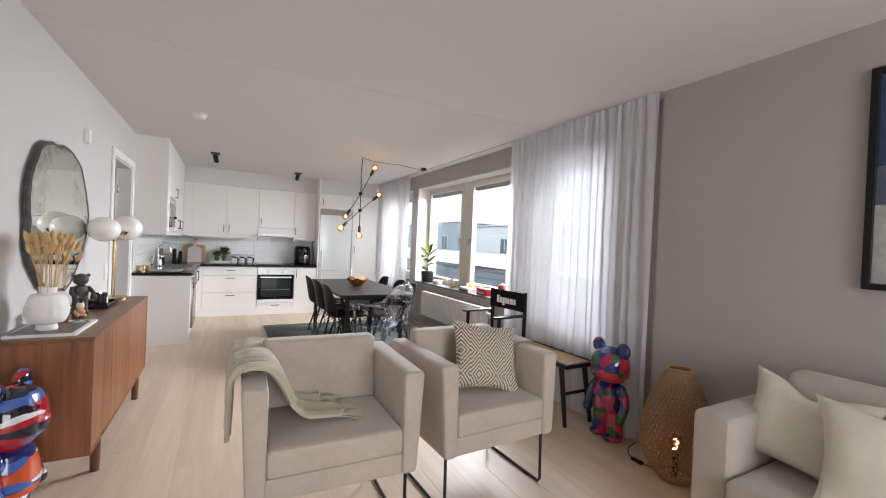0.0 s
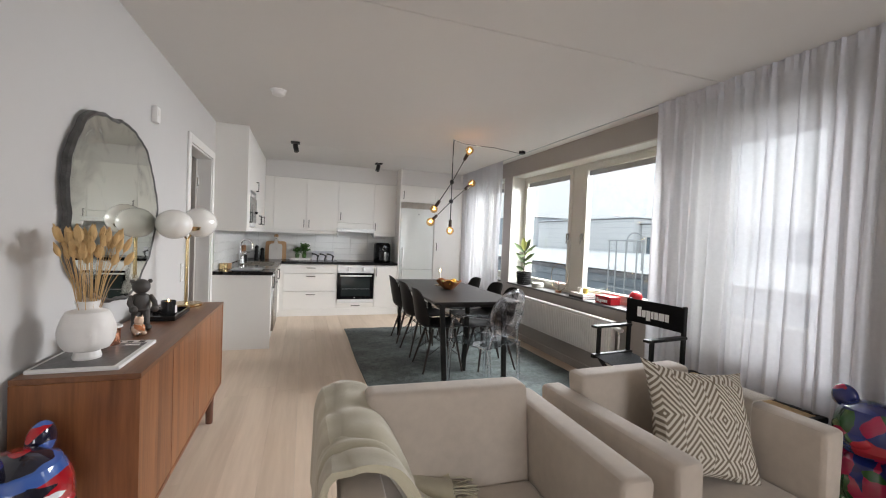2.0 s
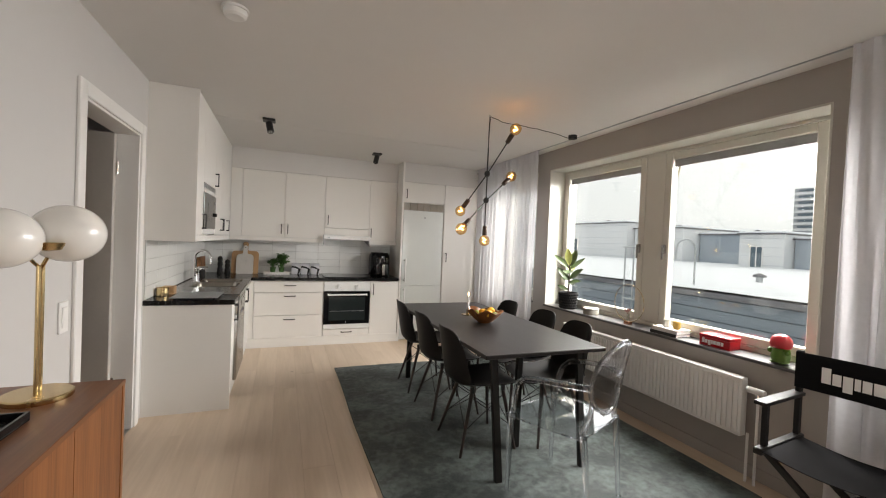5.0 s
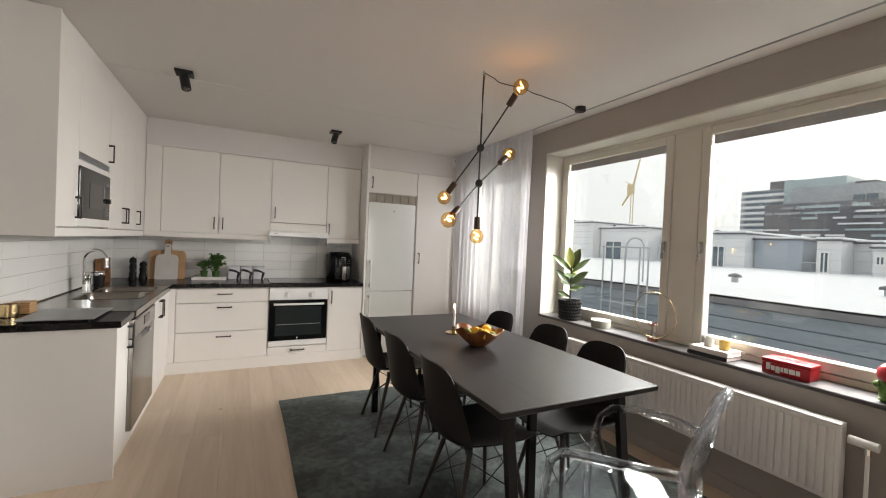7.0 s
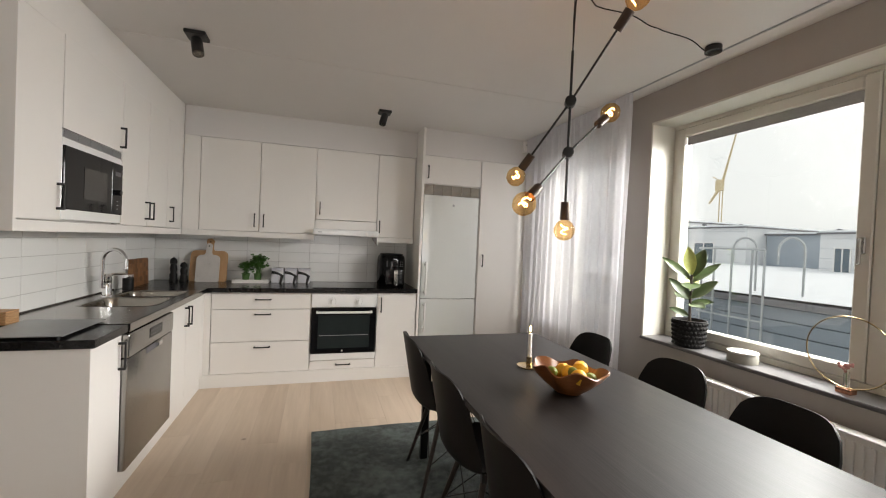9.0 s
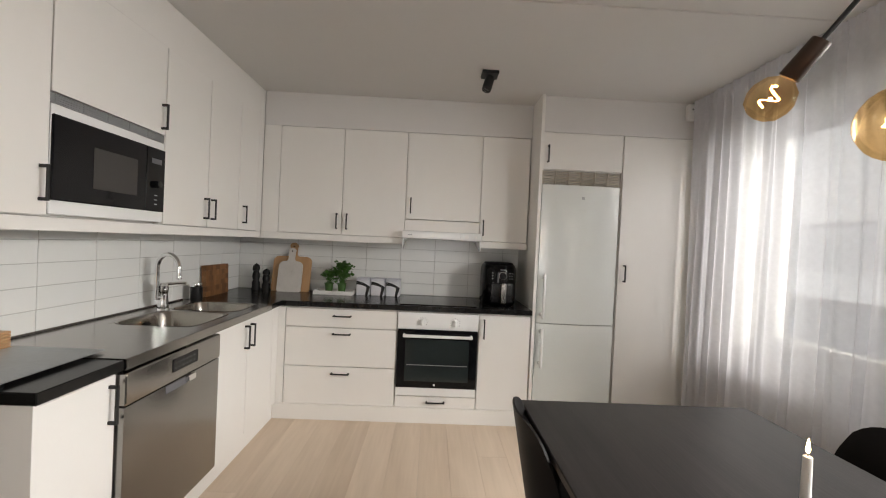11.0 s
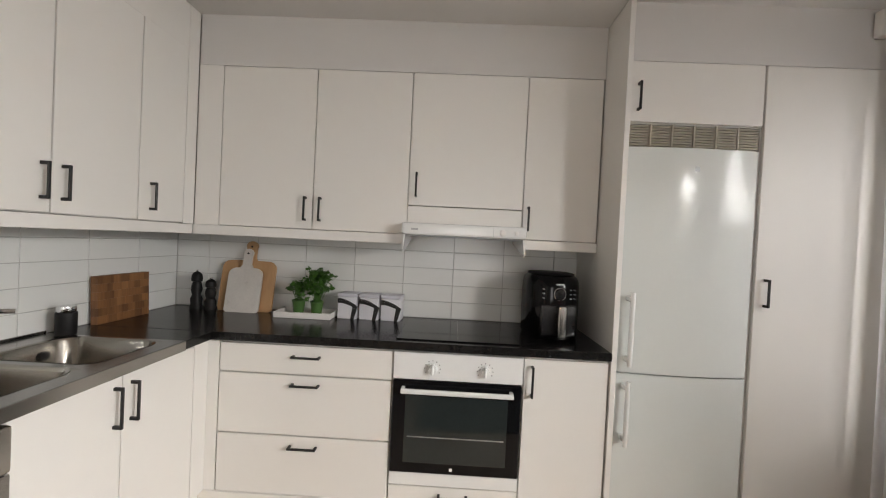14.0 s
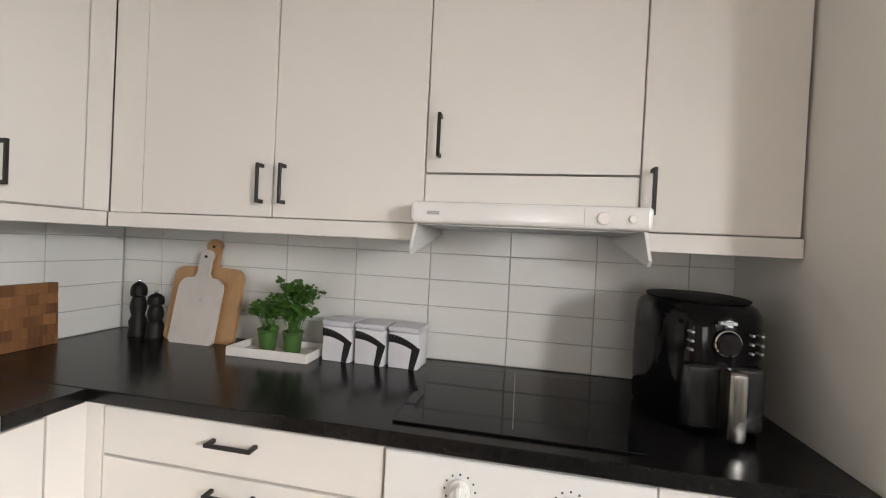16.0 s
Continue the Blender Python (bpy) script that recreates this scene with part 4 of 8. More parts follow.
part("maker_plate", box(1.035, 1.070, 8.8035, 8.8058, 1.374, 1.384), M.galv, hd, smooth=False)
for x, r_ in ((1.50, 0.017), (1.57, 0.011)):
    part("knob", cyl((x, 8.806, 1.379), (x, 8.798, 1.379), r_, r_ * 0.9, seg=20, bev=0.002), M.plastic_w, hd, "white round knob")
part("seam", box(1.452, 1.4535, 8.8052, 8.8062, 1.358, 1.404), M.galv, hd, "thin seam of the control panel", smooth=False)
# wall cabinets, west (up to the ceiling)
wp = unit("tall_wall_cabinet", (-0.31, 6.94, 1.3), "white wall cabinet up to the ceiling with end panel", "cabinet", "west wall cabinets")
part("end_panel", box(XW, -0.1420, 6.775, 6.793, 1.300, ZC - 0.003, 0.001), M.cab, wp)
part("body", box(XW, -0.1700, 6.795, 7.10, 1.352, ZC - 0.003), M.cab, wp, smooth=False)
f = front_w(wp, 6.795, 7.105, ZB, 2.25, x=-0.1500)
pull(f, (-0.1500, 7.072, 1.405), (-0.1500, 7.072, 1.533), OUTW)
mwc = unit("microwave_cabinet", (-0.31, 7.41, 1.3), "white wall cabinet with a built-in microwave niche", "cabinet", "west wall cabinets")
part("body", box(XW, -0.2000, 7.107, 7.722, 1.352, ZC - 0.003), M.cab, mwc, smooth=False)
f = front_w(mwc, 7.107, 7.722, 1.800, 2.25, x=-0.1500)
pull(f, (-0.1500, 7.69, 1.825), (-0.1500, 7.69, 1.953), OUTW)
vg = bmesh.new()
box(-0.1700, -0.1560, 7.108, 7.721, 1.762, 1.798, into=vg)
for i in range(4):
    for j in range(5):
        y = 7.125 + j * 0.119
        box(-0.1565, -0.1520, y, y + 0.108, 1.767 + i * 0.008, 1.771 + i * 0.008, into=vg)
part("vent_grille", vg, M.galv, mwc, "grey slotted vent grille", smooth=False)
mw = unit("microwave", (-0.1700, 7.41, 1.36), "built-in microwave with black glass front and white trim", "microwave")
part("trim_frame", box(-0.2000, -0.1510, 7.110, 7.720, 1.360, 1.760, 0.003), M.appliance, mw, "white trim frame")
md = part("microwave_door", box(-0.1650, -0.1420, 7.112, 7.585, 1.412, 1.722, 0.003), M.black_glass, mw, "black glass door")
part("viewing_window", box(-0.1430, -0.1405, 7.285, 7.525, 1.475, 1.640), mat("grey_mesh_window", (0.035, 0.033, 0.031), 0.18, var=0.2, scale=300), md, "dark mesh window", smooth=False)
mc = part("control_strip", box(-0.1650, -0.1430, 7.588, 7.718, 1.412, 1.722, 0.003), M.black_glass, mw)
part("display", box(-0.1428, -0.1415, 7.62, 7.69, 1.645, 1.67), M.ext_dark, mc, smooth=False)
part("dial", cyl((-0.1430, 7.655, 1.545), (-0.1220, 7.655, 1.545), 0.017, seg=20, bev=0.002), M.plastic_b, mc)
mk = bmesh.new()
for i in range(3):
    box(-0.1428, -0.1418, 7.645, 7.665, 1.445 + i * 0.022, 1.449 + i * 0.022, into=mk)
part("button_marks", mk, M.galv, mc, smooth=False)
for y0, y1, hy in ((7.724, 8.128, 8.092), (8.130, 8.515, 8.168), (8.517, 8.815, 8.585)):
    c = unit("wall_cabinet", (-0.31, (y0 + y1) / 2, 1.352), "white wall cabinet with a flat door", "cabinet", "west wall cabinets")
    part("body", box(XW, -0.1700, y0, y1, 1.352, ZC - 0.003), M.cab, c, smooth=False)
    f = front_w(c, y0, y1, ZB, 2.25, x=-0.1500)
    pull(f, (-0.1500, hy, 1.40), (-0.1500, hy, 1.528), OUTW)
solid("filler_panel", box(-0.1680, -0.1500, 8.817, 8.900, 1.352, ZC - 0.003, 0.001), M.cab, "white corner panel between the wall cabinets", "panel")
solid("upper_fascia", box(-0.1700, -0.1510, 6.795, 8.815, 2.2478, ZC - 0.003, 0.001), M.cab, "white fascia above the wall cabinet doors", "panel")
solid("light_valance", box(-0.1680, -0.1500, 6.795, 8.893, 1.300, 1.349, 0.001), M.cab, "white valance strip below the wall cabinets", "valance")
# fridge tower
solid("fridge_gable", box(2.006, 2.030, 8.632, YN, FLOOR, ZC - 0.002, 0.001), M.cab, "tall white side panel beside the fridge", "panel")
fr = unit("fridge_freezer", (2.36, 8.95, 0), "white fridge-freezer with long bar handles", "fridge")
part("body", box(2.045, 2.643, 8.72, YN, FLOOR, 1.808), M.fridge, fr, smooth=False)


def bulged(x0, x1, z0, z1, y, d):
    bm = bmesh.new()
    n = 12
    rows = []
    for i in range(n + 1):
        u = i / n
        x = x0 + (x1 - x0) * u
        yy = y - d * (1 - (2 * u - 1) ** 2)
        rows.append([bm.verts.new((x, yy, z0)), bm.verts.new((x, yy, z1)), bm.verts.new((x, 8.718, z1)), bm.verts.new((x, 8.718, z0))])
    for a, b_ in zip(rows, rows[1:]):
        for k in range(4):
            bm.faces.new((a[k], a[(k + 1) % 4], b_[(k + 1) % 4], b_[k]))
    bm.faces.new(rows[0])
    bm.faces.new(rows[-1][::-1])
    bmesh.ops.recalc_face_normals(bm, faces=bm.faces)
    return bm


for z0, z1, h0, h1 in ((0.752, 1.806, 0.79, 1.13), (FLOOR + 0.02, 0.746, 0.42, 0.72)):
    f = part("fridge_door", bulged(2.047, 2.641, z0, z1, 8.675, 0.022), M.fridge, fr)
    h = cyl((2.085, 8.625, h0), (2.085, 8.625, h1), 0.011, seg=12, bev=0.002)
    for z in (h0 + 0.03, h1 - 0.03):
        box(2.072, 2.098, 8.62, 8.675, z - 0.012, z + 0.012, 0.004, into=h)
    part("bar_handle", h, M.appliance, f)
part("emblem", box(2.345, 2.367, 8.6515, 8.6535, 1.70, 1.722), M.galv, fr, "small grey maker's mark", smooth=False)
vg = unit("vent_grille", (2.36, 8.68, 1.812), "beige slotted ventilation grille above the fridge", "vent")
part("frame", box(2.040, 2.645, 8.70, 8.72, 1.812, 1.915), M.grout, vg, smooth=False)
gb = mat("beige_plastic_grille", (0.5, 0.45, 0.37), 0.5)
for j in range(6):
    x = 2.042 + j * 0.1005
    sl = bmesh.new()
    for i in range(8):
        box(x + 0.006, x + 0.0945, 8.678, 8.70, 1.817 + i * 0.0122, 1.823 + i * 0.0122, into=sl)
    box(x, x + 0.006, 8.676, 8.70, 1.812, 1.915, into=sl)
    part("slat", sl, gb, vg, smooth=False)
oc = unit("top_cabinet", (2.36, 8.95, 1.92), "white cabinet above the fridge", "cabinet")
part("body", box(2.032, 2.650, 8.69, YN, 1.918, 2.203), M.cab, oc, smooth=False)
f = front_n(oc, 2.034, 2.650, 1.92, 2.203, y=8.668)
pull(f, (2.075, 8.668, 1.97), (2.075, 8.668, 2.10), OUTN)
la = unit("larder_cabinet", (2.98, 8.95, 0), "tall white larder cabinet with one door", "cabinet")
part("body", box(2.653, 3.29, 8.69, YN, 0.08, 2.203), M.cab, la, smooth=False)
f = front_n(la, 2.655, 3.275, 0.085, 2.203, y=8.668)
pull(f, (2.700, 8.668, 1.09), (2.700, 8.668, 1.220), OUTN)
solid("plinth", box(2.653, 3.29, 8.70, 8.715, FLOOR, 0.08, 0.001), M.cab, "white plinth under the larder", "plinth", kind="structure")
# hob
hb = unit("induction_hob", (1.30, 8.9, 0.848), "black glass induction hob set into the worktop", "hob")
part("glass_plate", box(1.005, 1.590, 8.665, 9.165, 0.849, 0.854, 0.002), M.black_glass, hb)
zl = bmesh.new()
box(1.016, 1.579, 9.150, 9.153, 0.8541, 0.8545, into=zl)
box(1.297, 1.299, 8.70, 9.15, 0.8541, 0.8544, into=zl)
part("zone_lines", zl, M.steel_dark, hb, "thin printed zone lines", smooth=False)
# air fryer
af = thing("air_fryer", (1.79, 8.98, 0.848), "glossy black air fryer with a silver-fronted drawer handle", "air fryer", rz=4)


def rbox(bm, hx, hy, z0, z1, r, n=5, taper=1.0, rings=None):
    """A rounded upright block; rings are (height, scale) pairs."""
    rings = rings or [(z0, 0.94), (z0 + 0.012, 1.0), (z1 - 0.02, taper), (z1, taper * 0.9)]
    rs = []
    for z, s in rings:
        ring = []
        for cx, cy, a0 in ((hx - r, hy - r, 0), (r - hx, hy - r, 90), (r - hx, r - hy, 180), (hx - r, r - hy, 270)):
            for k in range(n + 1):
                a = radians(a0 + 90 * k / n)
                ring.append(bm.verts.new(((cx + r * math.cos(a)) * s, (cy + r * math.sin(a)) * s, z)))
        rs.append(ring)
    for a, b_ in zip(rs, rs[1:]):
        for i in range(len(a)):
            bm.faces.new((a[i], a[(i + 1) % len(a)], b_[(i + 1) % len(a)], b_[i]))
    bm.faces.new(rs[0][::-1])
    bm.faces.new(rs[-1])
    return bm


part("body", rbox(bmesh.new(), 0.132, 0.155, 0, 0.30, 0.118, n=9, rings=[(0, 0.92), (0.015, 0.98), (0.12, 1.0), (0.24, 0.985), (0.272, 0.955), (0.288, 0.90), (0.298, 0.80)]), mat("piano_black_plastic", (0.004, 0.004, 0.0045), 0.1, var=0.1, rvar=0.03, spec=0.2), af)
part("top_lid", rbox(bmesh.new(), 0.118, 0.14, 0.2985, 0.307, 0.105, n=9, rings=[(0.2985, 0.9), (0.303, 0.92), (0.307, 0.85)]), M.matt_black, af, "matt black lid")
part("drawer", box(-0.085, 0.085, -0.165, -0.10, 0.02, 0.165, 0.015, 3), M.plastic_b, af)
part("drawer_handle", box(-0.019, 0.019, -0.215, -0.165, 0.015, 0.165, 0.012, 3), M.steel, af, "silver drawer handle")
pn = part("dial", cyl((0, -0.155, 0.215), (0, -0.172, 0.212), 0.024, seg=24, bev=0.003), M.plastic_b, af)
part("dial_ring", tube([(0.027 * math.cos(a), -0.160, 0.215 + 0.027 * math.sin(a)) for a in [i * math.pi / 12 for i in range(24)]], 0.003, 6, closed=True), M.chrome, pn, "chrome ring")
for x in (-0.075, 0.055, 0.075):
    for z in (0.195, 0.215, 0.235):
        part("symbol", box(x - 0.003, x + 0.003, -0.158, -0.135, z - 0.0022, z + 0.0022), M.galv, af, "small grey symbol", smooth=False)
part("badge", box(-0.018, 0.018, -0.160, -0.140, 0.256, 0.262), M.galv, af, "small silver badge bar", smooth=False)
af.scale = (1.06, 1.08, 1.1)
# canisters
for i in range(3):
    c = thing("storage_canister", (0.660 + i * 0.126, 9.130, 0.848), "white metal canister with black curved lines and pale lid", "canister", "canisters in a row", rz=-4)
    c.scale = (1.12, 1.12, 1.08)
    part("jar", box(-0.05, 0.05, -0.05, 0.05, 0, 0.118, 0.006, 2), mat("white_tin", (0.72, 0.72, 0.76), 0.3), c)
    part("lid", box(-0.052, 0.052, -0.052, 0.052, 0.119, 0.137, 0.006, 2), mat("lilac_lid", (0.62, 0.62, 0.68), 0.35), c)
    for side in range(2):
        ln = bmesh.new()
        for k in range(10):
            u = k / 9
            if side == 0:
                x0, z0 = -0.049 + 0.09 * u, 0.098 - 0.028 * u * u
                x1, z1 = -0.049 + 0.09 * (u + 0.11), 0.098 - 0.028 * (u + 0.11) ** 2
            else:
                x0, z0 = 0.044 - 0.014 * u, 0.075 - 0.07 * u
                x1, z1 = 0.044 - 0.014 * (u + 0.11), 0.075 - 0.07 * (u + 0.11)
            w0 = 0.0095 * (1 - 0.5 * u) + 0.004
            dx, dz = x1 - x0, z1 - z0
            l = math.hypot(dx, dz)
            nx, nz = -dz / l * w0, dx / l * w0
            ln.faces.new([ln.verts.new((a, -0.0512 - 0.0004 * side, b_)) for a, b_ in ((x0 - nx, z0 - nz), (x1 - nx, z1 - nz), (x1 + nx, z1 + nz), (x0 + nx, z0 + nz))])
        part("curved_line", ln, M.black_metal, c, "black curved printed line", smooth=False)
# herb tray
solid("herb_tray", box(0.262, 0.572, 9.02, 9.17, 0.848, 0.856, 0.002), M.ceramic, "white tray under two herb pots", "tray")
tr = bmesh.new()
for bx in ((0.255, 0.579, 9.010, 9.019), (0.255, 0.579, 9.171, 9.180), (0.255, 0.261, 9.019, 9.171), (0.573, 0.579, 9.019, 9.171)):
    box(*bx, 0.848, 0.882, 0.002, into=tr)
solid("tray_rim", tr, M.ceramic, "white rim of the herb tray", "tray")
random.seed(4)
for cx, cy, hh, n in ((0.365, 9.10, 0.12, 32), (0.475, 9.09, 0.21, 64)):
    p = thing("herb_pot", (cx, cy, 0.856), "green plastic pot with leafy parsley", "herb plant", "herbs on the tray")
    part("pot", lathe([(0.028, 0), (0.036, 0.075), (0.040, 0.078), (0.040, 0.084), (0.034, 0.084), (0.033, 0.07)], 20), mat("green_pot", (0.055, 0.13, 0.03), 0.4), p)
    part("soil", cyl((0, 0, 0.068), (0, 0, 0.073), 0.033, seg=16), M.soil, p)
    stems, leaves = bmesh.new(), bmesh.new()
    for i in range(n):
        a = random.uniform(0, 2 * math.pi)
        rr = random.uniform(0.01, 0.09)
        tip = Vector((rr * math.cos(a), rr * math.sin(a), 0.08 + hh * random.uniform(0.35, 1.0) * (1 - 2.5 * rr)))
        base = Vector((random.uniform(-0.02, 0.02), random.uniform(-0.02, 0.02), 0.07))
        mid = (base + tip) / 2 + Vector((0, 0, 0.02))
        tube([base, mid, tip], 0.0011, 5, into=stems)
        for k in range(6):
            c = tip + Vector((random.gauss(0, 0.013), random.gauss(0, 0.013), random.gauss(0, 0.008)))
            nrm = Vector((random.gauss(0, 0.6), random.gauss(0, 0.6), 1)).normalized()
            t1 = nrm.orthogonal().normalized()
            t1 = (Matrix.Rotation(random.uniform(0, 6.28), 3, nrm) @ t1)
            t2 = nrm.cross(t1)
            s = random.uniform(0.008, 0.017)
            outl = [(0, -1), (0.7, -0.5), (0.5, 0.1), (1, 0.6), (0.35, 0.6), (0, 1.1), (-0.35, 0.6), (-1, 0.6), (-0.5, 0.1), (-0.7, -0.5)]
            vs = [leaves.verts.new(c + t1 * s * x + t2 * s * y + nrm * (-0.25 * s * (x * x))) for x, y in outl]
            leaves.faces.new(vs)
    part("stem", stems, M.herb, p)
    part("foliage", leaves, M.herb, p, smooth=False)
# chopping boards, mills, soap
def board(name, hw, hh, th, neck, m, label, loc, tilt, rz, hole=True):
    e = thing(name, loc, label, "chopping board", rz=rz)
    pts = [(-hw, 0.012), (-hw + 0.012, 0), (hw - 0.012, 0), (hw, 0.012), (hw, hh - 0.05)]
    for k in range(6):
        a = radians(90 * k / 5)
        pts.append((hw - 0.045 + 0.045 * math.cos(a), hh - 0.045 + 0.045 * math.sin(a)))
    pts += [(neck + 0.012, hh + 0.002), (neck, hh + 0.02), (neck, hh + 0.075)]
    for k in range(1, 9):
        a = math.pi * k / 9
        pts.append((neck * 1.25 * math.cos(a), hh + 0.085 + neck * 1.25 * math.sin(a)))
    pts += [(-neck, hh + 0.075), (-neck, hh + 0.02), (-neck - 0.012, hh + 0.002)]
    for k in range(6):
        a = radians(90 + 90 * k / 5)
        pts.append((-hw + 0.045 + 0.045 * math.cos(a), hh - 0.045 + 0.045 * math.sin(a)))
    pts.append((-hw, hh - 0.05))
    bm = bmesh.new()
    f0 = bm.faces.new([bm.verts.new((x, 0, z)) for x, z in pts])
    ex = bmesh.ops.extrude_face_region(bm, geom=[f0])
    bmesh.ops.translate(bm, verts=[v for v in ex["geom"] if isinstance(v, bmesh.types.BMVert)], vec=(0, th, 0))
    bmesh.ops.recalc_face_normals(bm, faces=bm.faces)
    bmesh.ops.rotate(bm, verts=bm.verts, cent=(0, 0, 0), matrix=Matrix.Rotation(radians(-tilt), 3, "X"))
    part("panel", bm, m, e)
    if hole:
        c = Matrix.Rotation(radians(-tilt), 3, "X") @ Vector((0, -0.001, hh + 0.088))
        # no hole is cut; a black disc on the face paints its dark
        part("hanging_hole", cyl(c, c + Vector((0, 0.0008, 0)), 0.007, seg=12), M.black_metal, e, "black disc that draws the dark of the hanging hole", smooth=False)
    return e


board("paddle_board", 0.163, 0.305, 0.018, 0.03, M.board, "beech paddle board leaning on the tiles", (0.020, 9.135, 0.848), 11, 0)
board("marble_board", 0.102, 0.265, 0.014, 0.026, mat("pale_marble", (0.60, 0.575, 0.54), 0.3, var=0.12, scale=9), "pale marble paddle board with a steel-ringed hole", (0.02, 9.095, 0.848), 12, 0)
e = thing("butcher_block", (-0.437, 8.775, 0.848), "end-grain acacia chopping block leaning on the tiles", "chopping board")
rows, tip = 6, Matrix.Rotation(radians(-2), 3, "Y")
for i in range(rows):
    y = -0.16
    j = 0
    while y < 0.158:
        w = min(0.158 - y + 0.002, random.uniform(0.034, 0.062))
        bm = box(0, 0.035, y, y + max(w, 0.004) - 0.0004, i * 0.0383, (i + 1) * 0.0383 - 0.0004, 0.0004)
        bmesh.ops.rotate(bm, verts=bm.verts, cent=(0, 0, 0), matrix=tip)
        part("block", bm, M.acacia, e, smooth=False)
        y += w
for x, y, h in ((-0.272, 9.14, 0.240), (-0.186, 9.14, 0.195)):
    e = thing("pepper_mill", (x, y, 0.848), "turned black wooden pepper mill", "pepper mill", "pepper mills")
    e.scale = (1.14, 1.14, 1.0)
    k = h / 0.215
    part("body", lathe([(0.031, 0), (0.031, 0.01 * k), (0.027, 0.03 * k), (0.029, 0.055 * k), (0.021, 0.075 * k), (0.027, 0.105 * k), (0.024, 0.13 * k), (0.019, 0.145 * k), (0.026, 0.15 * k)], 20), M.black_wood, e)
    part("head", lathe([(0.026, 0.151 * k), (0.027, 0.165 * k), (0.024, 0.185 * k), (0.014, 0.197 * k), (0.006, 0.20 * k)], 20), M.black_wood, e)
    part("finial", ball((0, 0, 0.206 * k), 0.007, seg=10), M.chrome, e, "small steel finial")
e = thing("soap_jar", (-0.36, 8.415, 0.853), "black jar with a chrome lid beside the sink", "jar")
part("jar", cyl((0, 0, 0), (0, 0, 0.095), 0.037, seg=24, bev=0.004), M.matt_black, e)
part("lid", cyl((0, 0, 0.096), (0, 0, 0.122), 0.033, seg=24, bev=0.004), M.chrome, e)
# cups and steel drainer at the end of the west counter
e = thing("brass_pot", (-0.405, 7.03, 0.848), "small polished brass pot on the worktop", "pot")
part("pot", lathe([(0.040, 0), (0.043, 0.004), (0.043, 0.07), (0.040, 0.07), (0.039, 0.01)], 24), M.brass, e)
e = thing("coaster_stack", (-0.385, 7.14, 0.851), "stack of pale wooden coasters", "coasters")
for i in range(6):
    part("coaster", box(-0.045, 0.045, -0.045, 0.045, i * 0.011, i * 0.011 + 0.0095, 0.002), M.board, e)
dt = unit("drip_tray", (-0.1, 6.98, 0.848), "clear glass chopping plate lying on the worktop", "tray")
part("plate", box(-0.31, 0.02, 6.80, 7.17, 0.858, 0.864, 0.002), M.galv, dt)
for x, y in ((-0.28, 6.83), (-0.01, 6.83), (-0.28, 7.14), (-0.01, 7.14)):
    part("foot", cyl((x, y, 0.851 if y > 7.1 else 0.848), (x, y, 0.858), 0.008, seg=10), M.plastic_b, dt)
# ceiling spots, detectors
for x, y, dx, dy in ((0.325, 7.39, 0.2, -0.35), (1.563, 8.33, -0.25, -0.35)):
    e = thing("ceiling_spotlight", (x, y, ZC), "black adjustable ceiling spotlight", "spotlight", "kitchen spotlights")
    part("ceiling_plate", box(-0.055, 0.055, -0.055, 0.055, -0.022, -0.001, 0.003), M.black_metal, e)
    part("knuckle", ball((0, 0, -0.036), 0.017, seg=12), M.black_metal, e)
    d = Vector((dx, dy, -0.9)).normalized()
    p0 = Vector((0, 0, -0.045))
    c = part("can", cyl(p0 + d * -0.01, p0 + d * 0.09, 0.031, seg=20, bev=0.002), M.black_metal, e)
    part("lens", cyl(p0 + d * 0.0905, p0 + d * 0.092, 0.024, seg=16), M.glass, c, "frosted lamp glass")
e = thing("smoke_detector", (0.235, 5.42, ZC), "round white smoke detector on the ceiling", "smoke detector")
part("base", cyl((0, 0, -0.012), (0, 0, -0.001), 0.062, seg=32), M.plastic_w, e)
part("cap", lathe([(0.054, -0.013), (0.052, -0.036), (0.040, -0.045), (0.0001, -0.046)], 32), M.plastic_w, e)
e = thing("wall_sensor", (XW, 4.885, 2.032), "small white alarm sensor on the wall", "sensor")
part("case", box(0.0, 0.034, -0.032, 0.032, -0.052, 0.052, 0.008, 3), M.plastic_w, e)
part("lens", box(0.0345, 0.037, -0.018, 0.018, -0.005, 0.035, 0.001), M.ceramic, e)
e = thing("alarm_sensor", (3.146, 8.672, 2.396), "white alarm sensor high in the kitchen corner", "sensor")
part("case", box(-0.032, 0.032, -0.045, -0.001, -0.06, 0.06, 0.01, 3), M.plastic_w, e)
part("lens", cyl((0, -0.046, 0.02), (0, -0.049, 0.02), 0.006, seg=12), M.black_metal, e, "dark round lens")
e = thing("light_switch", (XW, 5.60, 0.95), "white wall switch plate beside the doorway", "switch")
part("plate", box(0, 0.010, -0.04, 0.04, -0.075, 0.075, 0.003), M.plastic_w, e)
part("rocker", box(0.0102, 0.016, -0.025, 0.025, -0.05, 0.05, 0.003), M.plastic_w, e)

# ---- living area ----
def cushion(hx, hy, hz, r=0.03, seg=3):
    return box(-hx, hx, -hy, hy, -hz, hz, r, seg)


